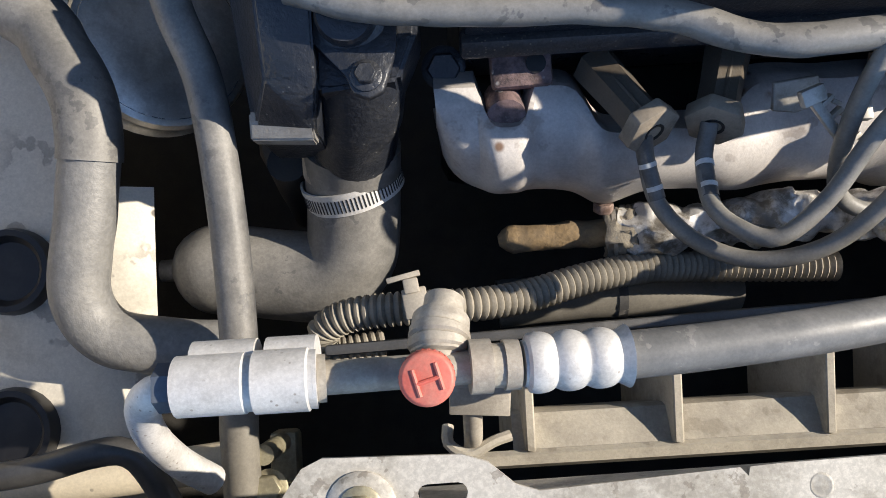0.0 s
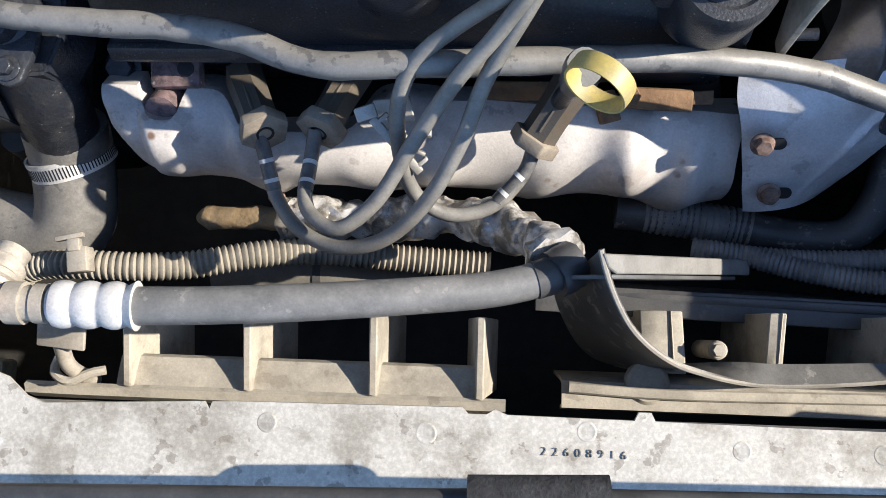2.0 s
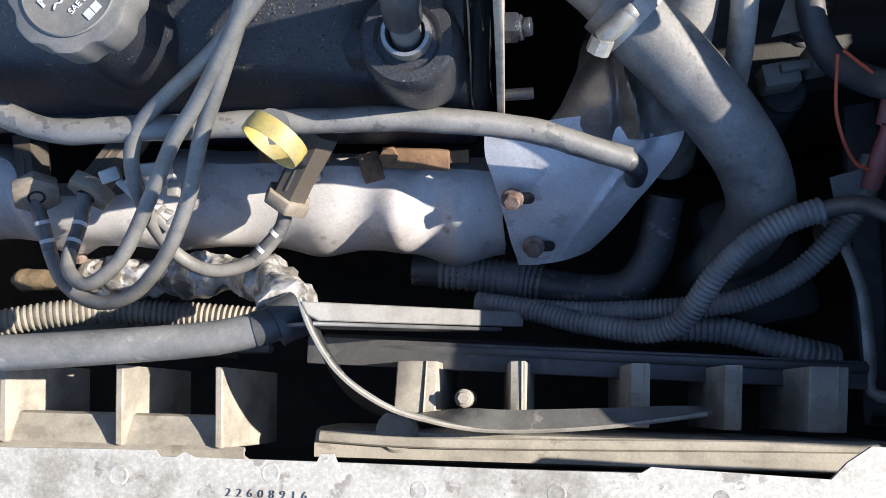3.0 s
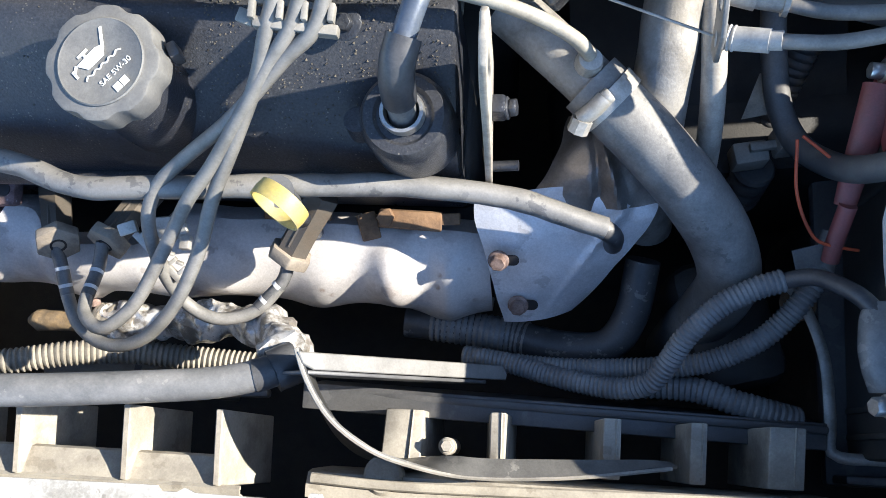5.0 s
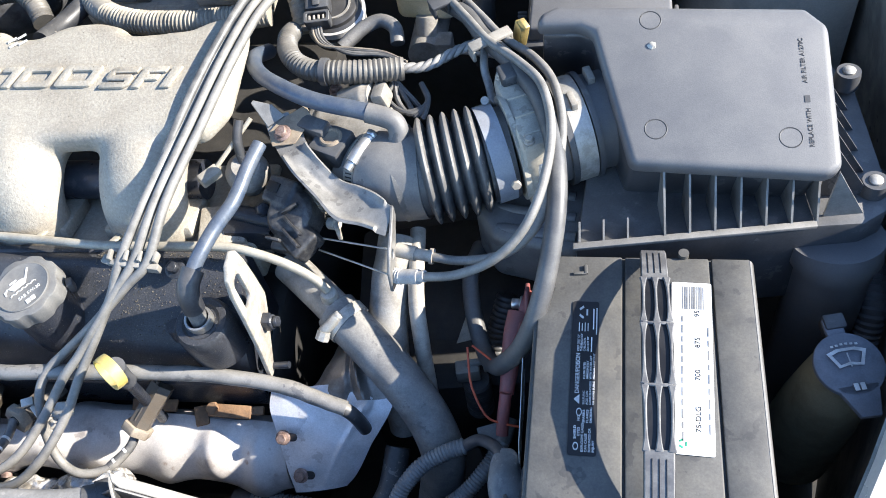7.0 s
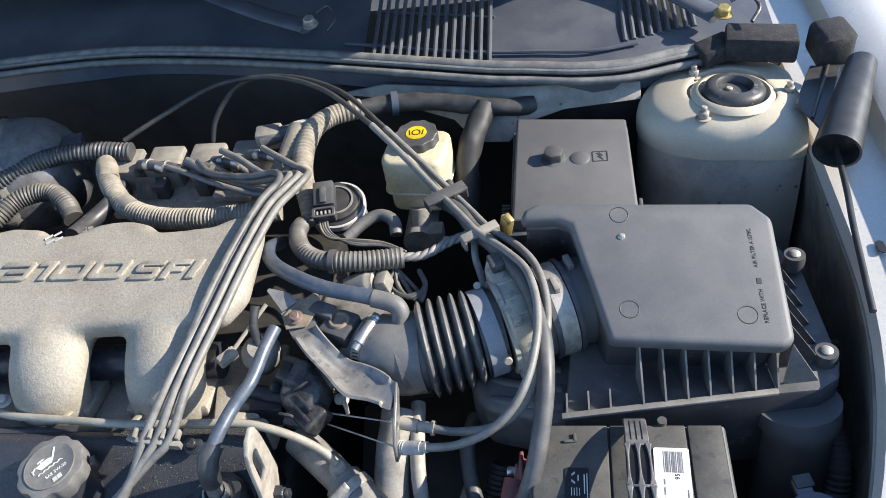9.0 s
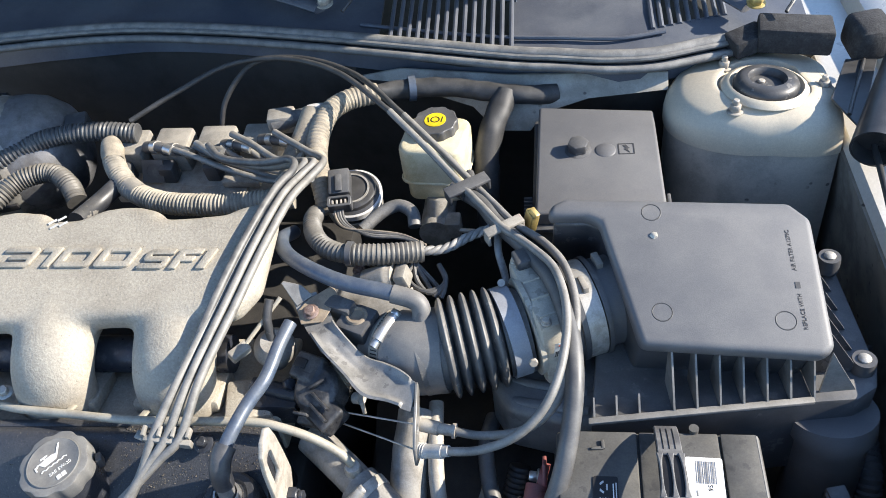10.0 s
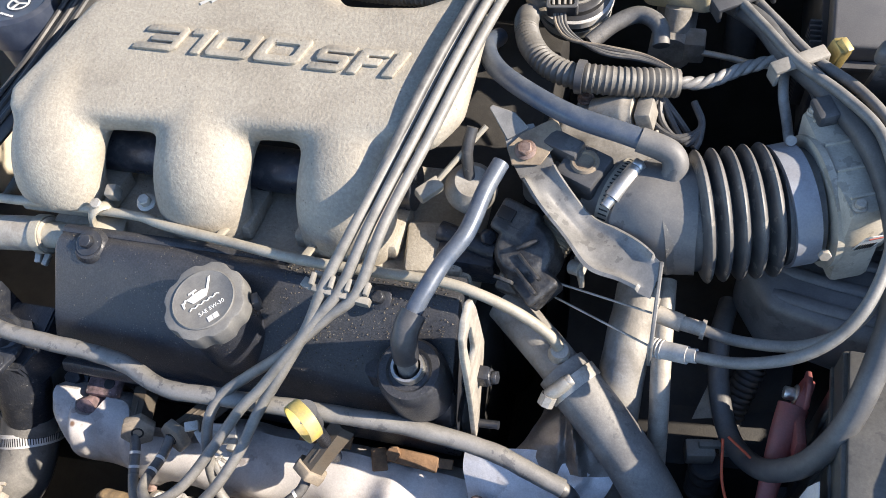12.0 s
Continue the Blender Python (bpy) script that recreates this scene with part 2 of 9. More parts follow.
    if bump:
        b = n.new("ShaderNodeBump")
        b.inputs["Strength"].default_value, b.inputs["Distance"].default_value = min(1.0, bump * 0.7), 0.0010
        link(fine, b.inputs["Height"]), link(b.outputs[0], bsdf.inputs["Normal"])
    return m


DUST = (0.42, 0.38, 0.315)
PALE = (0.47, 0.455, 0.42)
rubber = make("dusty_rubber", (0.060, 0.062, 0.066), (0.13, 0.13, 0.13), 0.40, stain=40, dust=(0.47, 0.44, 0.385), dust_amount=0.66, dust_scale=26, bump=0.2, grain=500, streak=(0.075, 0.075, 0.078), streak_scale=120)
pipe_m = make("dusty_coated_pipe", (0.22, 0.213, 0.20), (0.115, 0.115, 0.115), 0.34, metal=0.25, stain=24, lo=0.44, hi=0.62, dust=(0.50, 0.47, 0.41), dust_amount=0.5, dust_scale=24, bump=0.14, streak=(0.06, 0.062, 0.07), streak_scale=75)
cap_blue = make("blue_grey_cap_plastic", (0.13, 0.145, 0.175), (0.18, 0.195, 0.225), 0.42, stain=40, dust=(0.34, 0.35, 0.38), dust_amount=0.4, bump=0.08)
rubber_rib = make("bellows_rubber", (0.040, 0.042, 0.048), (0.085, 0.086, 0.088), 0.38, stain=40, dust=(0.44, 0.415, 0.365), dust_amount=0.56, dust_scale=45, bump=0.1, streak=(0.30, 0.28, 0.24), streak_scale=120)
spring_m = make("wound_spring_steel", (0.26, 0.23, 0.18), (0.14, 0.125, 0.10), 0.5, metal=0.4, stain=60, bump=0.1)
rubber_dark = make("dark_rubber", (0.020, 0.022, 0.027), (0.036, 0.037, 0.042), 0.38, stain=30, dust=PALE, dust_amount=0.25, dust_scale=25, bump=0.12, streak=(0.30, 0.28, 0.25), streak_scale=110)
# dusty hose rubber with a raised base that imitates sunlight
hose_rib_m = make("sunlit_dusty_knit_hose", (0.13, 0.132, 0.135), (0.18, 0.178, 0.172), 0.42, stain=30, dust=(0.44, 0.42, 0.38), dust_amount=0.5, dust_scale=26, bump=0.5, grain=330, grain_amount=0.12)
rubber_cable = make("dark_grey_cable_rubber", (0.045, 0.046, 0.05), (0.085, 0.084, 0.082), 0.42, stain=40, dust=PALE, dust_amount=0.34, dust_scale=30, bump=0.1)
rubber_clean = make("smooth_black_hose", (0.022, 0.024, 0.03), (0.05, 0.05, 0.055), 0.38, stain=60, dust=PALE, dust_amount=0.22, dust_scale=70, bump=0.08)
hose_streak = make("streaked_hose", (0.15, 0.15, 0.15), (0.085, 0.088, 0.092), 0.34, stain=30, lo=0.42, hi=0.60, dust=PALE, dust_amount=0.42, dust_scale=24, bump=0.10, streak=(0.30, 0.29, 0.27), streak_scale=110)
loom_tan = make("dusty_split_loom", (0.29, 0.262, 0.212), (0.16, 0.147, 0.122), 0.65, stain=45, dust=DUST, dust_amount=0.65, dust_scale=50, bump=0.2)
# split loom with low base and little dust, dimmed to pass for shaded
loom_shade = make("shade_dimmed_split_loom", (0.05, 0.052, 0.056), (0.085, 0.085, 0.085), 0.42, stain=60, dust=PALE, dust_amount=0.12, dust_scale=50, bump=0.2)
loom_mid = make("dusty_grey_split_loom", (0.085, 0.082, 0.076), (0.055, 0.054, 0.052), 0.45, stain=60, dust=DUST, dust_amount=0.5, dust_scale=50, bump=0.2)
# black tape on looms; on the rear cable sheaths it stands in for shade
tape_m = make("black_tape_and_shaded_sheath", (0.022, 0.023, 0.025), (0.04, 0.04, 0.042), 0.55, stain=60, dust=PALE, dust_amount=0.12, dust_scale=50, bump=0.4)
loom_black = make("black_split_loom", (0.12, 0.123, 0.13), (0.19, 0.188, 0.185), 0.36, stain=60, dust=PALE, dust_amount=0.5, dust_scale=50, bump=0.2)
wire = make("dusty_ignition_wire", (0.165, 0.157, 0.143), (0.10, 0.097, 0.09), 0.40, stain=55, dust=PALE, dust_amount=0.58, dust_scale=60, bump=0.12)
wire_dark = make("dark_ignition_wire", (0.05, 0.051, 0.055), (0.10, 0.098, 0.095), 0.42, stain=60, dust=PALE, dust_amount=0.35, dust_scale=60, bump=0.1)
boot_grey = make("plug_boot_rubber", (0.075, 0.058, 0.042), (0.04, 0.033, 0.026), 0.45, stain=60, dust=DUST, dust_amount=0.35, bump=0.2)
boot_tan = make("worn_boot_collar", (0.30, 0.25, 0.19), (0.15, 0.12, 0.09), 0.6, stain=60, dust=DUST, dust_amount=0.6, bump=0.2)
cast_al = make("dusty_cast_aluminium", (0.385, 0.35, 0.288), (0.285, 0.255, 0.208), 0.62, metal=0.12, stain=11, grain=360, grain_amount=0.10, bump=0.85, dust=(0.395, 0.362, 0.297), dust_amount=0.7, dust_scale=20, spots=(0.20, 0.175, 0.14), spot_scale=210, spot_size=0.2, mottle=0.07)
rail_dark = make("dark_blue_rail_steel", (0.035, 0.04, 0.055), (0.07, 0.075, 0.09), 0.28, metal=0.3, stain=60, lo=0.5, hi=0.62, dust=PALE, dust_amount=0.12, bump=0.2)
cap_navy = make("dark_navy_cap_plastic", (0.018, 0.026, 0.048), (0.03, 0.04, 0.065), 0.3, stain=30, dust=PALE, dust_amount=0.12, bump=0.1)
cast_grey = make("grey_casting", (0.33, 0.32, 0.30), (0.18, 0.17, 0.155), 0.55, metal=0.35, stain=35, dust=DUST, dust_amount=0.55, bump=0.4, grain=450)
bell_m = make("stained_alternator_bell", (0.17, 0.175, 0.19), (0.09, 0.092, 0.10), 0.45, metal=0.3, stain=40, dust=DUST, dust_amount=0.4, bump=0.4)
# dark bluish base holds the shade that lies over these castings and bolts
cast_dark = make("dark_blue_shaded_casting", (0.020, 0.024, 0.034), (0.045, 0.047, 0.052), 0.30, metal=0.2, stain=60, lo=0.5, hi=0.75, dust=PALE, dust_amount=0.12, bump=1.0, grain=330, spots=(0.30, 0.29, 0.27), spot_scale=240, spot_size=0.16)
cover_black = make("textured_black_paint", (0.016, 0.019, 0.028), (0.026, 0.029, 0.037), 0.28, stain=30, dust=(0.26, 0.245, 0.215), dust_amount=0.27, dust_scale=18, bump=0.55, grain=650, grain_amount=0.3, spots=(0.17, 0.155, 0.125), spot_scale=420, spot_size=0.28)
sand_m = make("dry_sand_grain", (0.13, 0.115, 0.09), (0.075, 0.066, 0.052), 0.9, stain=400, bump=0.0)
shield_al = make("stained_aluminised_steel", (0.60, 0.57, 0.545), (0.40, 0.365, 0.345), 0.40, metal=0.15, stain=20, lo=0.44, hi=0.66, dust=(0.58, 0.54, 0.50), dust_amount=0.42, dust_scale=26, bump=0.2, spots=(0.24, 0.15, 0.10), spot_scale=60, spot_size=0.24, streak=(0.28, 0.24, 0.215), streak_scale=42)
shield_blue = make("bright_heat_shield", (0.80, 0.80, 0.82), (0.64, 0.635, 0.64), 0.28, metal=0.35, stain=26, dust=PALE, dust_amount=0.25, bump=0.2, streak=(0.42, 0.40, 0.39), streak_scale=50)
shield_dull = make("dull_brown_heat_shield", (0.30, 0.275, 0.255), (0.17, 0.15, 0.135), 0.30, metal=0.55, stain=30, dust=(0.34, 0.29, 0.23), dust_amount=0.25, bump=0.2)
rust = make("rusty_steel", (0.22, 0.125, 0.065), (0.11, 0.065, 0.04), 0.85, stain=70, bump=0.6, grain=350, dust=(0.33, 0.22, 0.13), dust_amount=0.5)
rust_sand = make("sandy_rusted_steel", (0.34, 0.23, 0.12), (0.14, 0.10, 0.07), 0.85, stain=60, bump=0.6, grain=350, dust=(0.44, 0.33, 0.18), dust_amount=0.6)
rust_bolt = make("rusted_bolt_steel", (0.30, 0.22, 0.19), (0.16, 0.105, 0.085), 0.7, metal=0.4, stain=160, bump=0.4)
purple_iron = make("heat_stained_iron", (0.22, 0.15, 0.15), (0.09, 0.065, 0.065), 0.75, stain=110, bump=0.5, spots=(0.62, 0.58, 0.55), spot_scale=170, spot_size=0.3)
galvan = make("galvanised_steel_sheet", (0.52, 0.49, 0.435), (0.30, 0.275, 0.23), 0.52, metal=0.1, stain=26, lo=0.46, hi=0.66, dust=(0.46, 0.43, 0.37), dust_amount=0.5, dust_scale=24, bump=0.1, mottle=0.12, spots=(0.64, 0.63, 0.60), spot_scale=60, spot_size=0.20, streak=(0.15, 0.12, 0.09), streak_scale=115)
shroud_m = make("dusty_tan_plastic", (0.41, 0.375, 0.31), (0.24, 0.218, 0.182), 0.65, stain=30, dust=(0.53, 0.485, 0.41), dust_amount=0.7, dust_scale=24, bump=0.2, streak=(0.24, 0.21, 0.165), streak_scale=60)
plastic_black = make("black_plastic", (0.040, 0.042, 0.047), (0.062, 0.063, 0.067), 0.36, stain=22, dust=(0.33, 0.32, 0.30), dust_amount=0.44, dust_scale=30, bump=0.15, streak=(0.16, 0.155, 0.15), streak_scale=60)
flange_m = make("pale_dusty_edge_plastic", (0.19, 0.185, 0.175), (0.13, 0.127, 0.12), 0.5, stain=45, dust=(0.36, 0.345, 0.315), dust_amount=0.5, bump=0.1)
tps_m = make("grimy_black_sensor", (0.018, 0.019, 0.022), (0.05, 0.05, 0.05), 0.28, stain=90, lo=0.45, hi=0.6, dust=(0.22, 0.21, 0.20), dust_amount=0.4, dust_scale=90, bump=0.9, grain=260)
deflector_m = make("scuffed_grey_black_plastic", (0.030, 0.030, 0.030), (0.065, 0.064, 0.06), 0.36, stain=35, dust=(0.44, 0.42, 0.38), dust_amount=0.5, dust_scale=30, bump=0.12, streak=(0.30, 0.285, 0.25), streak_scale=90)
plastic_shiny = make("glossy_black_plastic", (0.02, 0.02, 0.022), (0.03, 0.03, 0.032), 0.28, stain=40, dust=PALE, dust_amount=0.18, dust_scale=50, bump=0.05)
cap_grey = make("dusty_grey_cap", (0.10, 0.10, 0.10), (0.15, 0.148, 0.14), 0.5, stain=30, dust=(0.34, 0.33, 0.30), dust_amount=0.6, dust_scale=50, bump=0.2)
mould_grey = make("moulded_shadow_grey", (0.055, 0.055, 0.058), None, 0.6, bump=0.0)
lid_m = make("faded_grey_plastic", (0.105, 0.106, 0.112), (0.13, 0.13, 0.132), 0.45, stain=12, dust=(0.24, 0.235, 0.225), dust_amount=0.45, dust_scale=18, bump=0.2, grain=900, mottle=0.02)
nose_m = make("dusty_moulded_duct", (0.12, 0.12, 0.122), (0.075, 0.076, 0.08), 0.34, stain=30, dust=(0.34, 0.33, 0.31), dust_amount=0.55, dust_scale=24, bump=0.2, streak=(0.03, 0.03, 0.032), streak_scale=45)
strap_m = make("black_strap_rubber", (0.012, 0.012, 0.014), (0.022, 0.022, 0.024), 0.4, stain=50, bump=0.05)
strap_rib = make("worn_strap_rubber", (0.075, 0.075, 0.08), (0.13, 0.13, 0.13), 0.34, stain=60, dust=PALE, dust_amount=0.35, bump=0.08)
battery_m = make("dusty_battery_case", (0.05, 0.049, 0.047), (0.085, 0.08, 0.07), 0.5, stain=24, dust=(0.205, 0.203, 0.190), dust_amount=0.55, dust_scale=32, bump=0.12, grain=500, grain_amount=0.10, streak=(0.04, 0.04, 0.042), streak_scale=55)
grey_body = make("grey_sensor_plastic", (0.30, 0.28, 0.245), (0.19, 0.18, 0.16), 0.6, stain=40, dust=DUST, dust_amount=0.5, bump=0.15)
meter_m = make("dusty_tan_meter_housing", (0.47, 0.43, 0.355), (0.36, 0.33, 0.275), 0.6, stain=40, dust=(0.50, 0.46, 0.38), dust_amount=0.5, bump=0.2, streak=(0.20, 0.185, 0.16), streak_scale=60)
twist_m = make("grey_twisted_wire", (0.26, 0.255, 0.245), (0.13, 0.128, 0.125), 0.42, stain=70, dust=PALE, dust_amount=0.5, bump=0.1)
grey_pale = make("pale_grey_plastic", (0.45, 0.44, 0.42), (0.32, 0.315, 0.30), 0.5, stain=50, dust=DUST, dust_amount=0.3, bump=0.1)
band_blue = make("pale_grey_band", (0.27, 0.29, 0.33), (0.22, 0.23, 0.26), 0.45, stain=40, dust=PALE, dust_amount=0.4, bump=0.08)
steel = make("bright_steel", (0.68, 0.67, 0.64), (0.50, 0.48, 0.45), 0.32, metal=0.9, stain=60, dust=PALE, dust_amount=0.25, bump=0.05)
polished = make("polished_pulley_steel", (0.86, 0.87, 0.89), (0.78, 0.79, 0.80), 0.24, metal=0.95, stain=40, bump=0.03)
bracket_m = make("oily_grey_steel", (0.215, 0.21, 0.20), (0.14, 0.137, 0.13), 0.36, metal=0.22, stain=50, dust=PALE, dust_amount=0.35, bump=0.1, streak=(0.09, 0.088, 0.085), streak_scale=90)
rust_plate = make("rusty_dusty_plate", (0.26, 0.20, 0.135), (0.16, 0.115, 0.075), 0.65, stain=60, dust=DUST, dust_amount=0.5, dust_scale=50, bump=0.3)
zinc = make("dull_zinc", (0.52, 0.50, 0.46), (0.36, 0.34, 0.30), 0.5, metal=0.6, stain=70, dust=DUST, dust_amount=0.35, bump=0.15)
alu_white = make("oxidised_aluminium", (0.70, 0.69, 0.68), (0.52, 0.51, 0.50), 0.5, metal=0.35, stain=60, dust=(0.62, 0.58, 0.52), dust_amount=0.5, dust_scale=70, bump=0.15, spots=(0.36, 0.33, 0.30), spot_scale=260, spot_size=0.2)
alu_tan = make("dusty_aluminium_fitting", (0.46, 0.42, 0.36), (0.30, 0.27, 0.23), 0.55, metal=0.3, stain=70, dust=DUST, dust_amount=0.7, bump=0.2)
tan_tube = make("tan_coated_tube", (0.40, 0.37, 0.30), (0.28, 0.255, 0.205), 0.5, metal=0.2, stain=35, dust=DUST, dust_amount=0.5, bump=0.1)
paint_beige = make("pewter_body_paint", (0.62, 0.55, 0.425), (0.56, 0.495, 0.385), 0.42, metal=0.05, stain=10, dust=(0.52, 0.46, 0.36), dust_amount=0.45, dust_scale=14, bump=0.03, spots=(0.30, 0.27, 0.22), spot_scale=60, spot_size=0.08)
# grime spots over pewter paint whose darker base also holds the shade
paint_grimy_shade = make("grimy_shaded_pewter_paint", (0.36, 0.34, 0.295), (0.20, 0.19, 0.165), 0.45, metal=0.15, stain=16, lo=0.42, hi=0.62, dust=(0.48, 0.44, 0.36), dust_amount=0.5, dust_scale=26, bump=0.05, spots=(0.10, 0.09, 0.08), spot_scale=70, spot_size=0.22)
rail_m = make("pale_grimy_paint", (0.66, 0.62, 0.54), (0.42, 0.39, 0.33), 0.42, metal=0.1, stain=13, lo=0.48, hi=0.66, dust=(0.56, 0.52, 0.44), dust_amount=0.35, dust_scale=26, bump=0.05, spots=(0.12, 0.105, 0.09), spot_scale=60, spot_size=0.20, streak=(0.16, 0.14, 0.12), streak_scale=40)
# the dome's pewter paint again, with stains, darkened to carry the tower's shaded side
paint_tower_shade = make("stained_shaded_pewter_paint", (0.50, 0.47, 0.41), (0.36, 0.34, 0.30), 0.4, metal=0.1, stain=16, lo=0.42, hi=0.62, dust=(0.48, 0.44, 0.36), dust_amount=0.4, dust_scale=26, bump=0.05, spots=(0.14, 0.13, 0.12), spot_scale=60, spot_size=0.2)
# pewter paint taken almost to black: the shade under the cowl is in the colour
firewall_m = make("shade_dark_pewter_paint", (0.045, 0.044, 0.042), (0.025, 0.025, 0.024), 0.55, stain=10, dust=DUST, dust_amount=0.2, bump=0.1)
paint_outer = make("light_pewter_outer_paint", (0.66, 0.63, 0.57), (0.62, 0.59, 0.53), 0.3, metal=0.2, stain=6, coat=0.5, bump=0.0, grain_amount=0.03)
# near-black base stands in for the deep shade low in the bay
bay_shade = make("shade_dark_bay_metal", (0.012, 0.012, 0.013), (0.026, 0.025, 0.024), 0.6, stain=14, dust=DUST, dust_amount=0.10, bump=0.3)
red_plastic = make("faded_red_plastic", (0.60, 0.11, 0.08), (0.52, 0.16, 0.12), 0.5, stain=60, dust=(0.62, 0.36, 0.28), dust_amount=0.35, bump=0.08)
orange_wire = make("orange_wire", (0.60, 0.10, 0.04), None, 0.45, bump=0.0)
yellow_ring = make("grimy_yellow_plastic", (0.43, 0.335, 0.085), (0.30, 0.24, 0.10), 0.42, stain=90, dust=(0.50, 0.44, 0.28), dust_amount=0.42, bump=0.1)
yellow = make("yellow_print", (0.85, 0.62, 0.02), None, 0.5, bump=0.0, grain_amount=0.03)
white_print = make("white_print", (0.78, 0.78, 0.76), None, 0.6, bump=0.0, grain_amount=0.05)
zinc_yellow = make("faded_yellow_zinc", (0.44, 0.40, 0.28), (0.30, 0.27, 0.19), 0.5, metal=0.5, stain=90, bump=0.1)
stamp_grey = make("stamped_shadow_grey", (0.22, 0.21, 0.19), None, 0.7, bump=0.0)
grey_print = make("grey_print", (0.30, 0.30, 0.30), None, 0.6, bump=0.0)
faint_print = make("faint_print", (0.48, 0.49, 0.52), None, 0.6, bump=0.0)
red_dusty = make("dusty_faded_red_plastic", (0.27, 0.062, 0.058), (0.20, 0.05, 0.047), 0.45, stain=40, dust=(0.40, 0.30, 0.28), dust_amount=0.4, dust_scale=40, bump=0.15)
black_print = make("black_print", (0.02, 0.02, 0.022), None, 0.5, bump=0.0)
green_print = make("green_print", (0.05, 0.45, 0.25), None, 0.6, bump=0.0)
label_white = make("paper_label", (0.80, 0.79, 0.76), (0.72, 0.70, 0.66), 0.6, stain=30, bump=0.03, grain_amount=0.04)
tank = make("yellowed_translucent_plastic", (0.66, 0.60, 0.42), (0.52, 0.45, 0.27), 0.4, stain=25, dust=DUST, dust_amount=0.4, bump=0.05)
tank_dim = make("dirty_bottle_plastic", (0.30, 0.27, 0.18), (0.20, 0.18, 0.12), 0.45, stain=25, bump=0.05)
foil = make("crumpled_foil_wrap", (0.70, 0.68, 0.65), (0.24, 0.215, 0.18), 0.30, metal=0.35, stain=70, lo=0.42, hi=0.6, bump=0.5, grain=260)
tape = make("cloth_tape_loom", (0.30, 0.26, 0.20), (0.17, 0.15, 0.12), 0.8, stain=70, dust=DUST, dust_amount=0.6, bump=0.5, grain=900)
foam = make("black_foam", (0.022, 0.022, 0.024), (0.04, 0.04, 0.042), 0.9, stain=90, bump=0.9, grain=420, grain_amount=0.3)
elbow_m = make("dusty_elbow_rubber", (0.080, 0.083, 0.090), (0.13, 0.128, 0.125), 0.45, stain=22, dust=(0.40, 0.37, 0.32), dust_amount=0.55, dust_scale=26, bump=0.12, streak=(0.05, 0.05, 0.055), streak_scale=50)
sleeve_m = make("grey_brown_conduit", (0.17, 0.16, 0.14), (0.10, 0.095, 0.085), 0.5, stain=60, dust=DUST, dust_amount=0.4, bump=0.1)
# the blue of the base imitates sky light on grey plastic in shadow
cowl_m = make("weathered_sky_blued_cowl_plastic", (0.052, 0.062, 0.086), (0.085, 0.096, 0.118), 0.34, stain=12, dust=(0.34, 0.34, 0.34), dust_amount=0.35, dust_scale=16, bump=0.25)
seal_m = make("rubber_weatherstrip", (0.10, 0.10, 0.10), (0.17, 0.165, 0.155), 0.6, stain=30, dust=PALE, dust_amount=0.55, bump=0.15)
blue_tube = make("glossy_blue_black_tube", (0.05, 0.075, 0.12), (0.10, 0.12, 0.15), 0.3, metal=0.2, stain=40, dust=PALE, dust_amount=0.25, bump=0.03)
brass = make("brass_clip", (0.55, 0.42, 0.16), (0.4, 0.3, 0.12), 0.4, metal=0.5, stain=80, bump=0.05)
asphalt = make("asphalt", (0.05, 0.05, 0.052), (0.075, 0.073, 0.07), 0.9, stain=4, bump=0.8, grain=160, grain_amount=0.35)
glass = make("windscreen_glass", (0.02, 0.025, 0.025), None, 0.06, bump=0.0, grain_amount=0.0, coat=0.3)

# ---- the setting: ground, bay walls, cowl ----
def slab(x0, x1, y0, y1, z, name, material, label, category, cut=24, rough=0.0, thick=0.004):
    bm = bmesh.new()
    bmesh.ops.create_grid(bm, x_segments=cut, y_segments=cut, size=0.5)
    bmesh.ops.transform(bm, matrix=Matrix.LocRotScale(((x0 + x1) / 2, (y0 + y1) / 2, z), None, (x1 - x0, y1 - y0, 1)), verts=bm.verts)
    if rough:
        for v in bm.verts:
            v.co.z += noise.noise(v.co * 9) * rough
    return solid(name, bm, material, label, category, kind="structure")


slab(-400, 400, -400, 400, 0.0, "ground", asphalt, "dark asphalt ground under the car", "ground", 4)
slab(-0.60, 1.05, -0.20, 0.95, 0.36, "undertray", bay_shade, "grimy undertray below the engine, coloured near black for shade", "undertray", 30, 0.02)


def wall(name, outline, thick, m, material, label, category, holes=(), bevel=0.002):
    return solid(name, prism(outline, thick, m, holes, bevel), material, label, category, kind="structure")


# firewall and cowl
XZ = basis((0, 0, 0), (1, 0, 0), (0, 0, 1))          # local z points to -y


def cowl_y(x):
    """The front edge of the cowl, which bows back towards the middle of the car."""
    return 0.868 - 0.19 * min(1, max(0, (x - 0.05) / 0.72)) ** 1.3 + 0.022 * min(1, max(0, (x - 0.60) / 0.17)) + 0.05 * max(0, x - 0.78) / 0.2 - 0.10 * max(0, -0.1 - x)


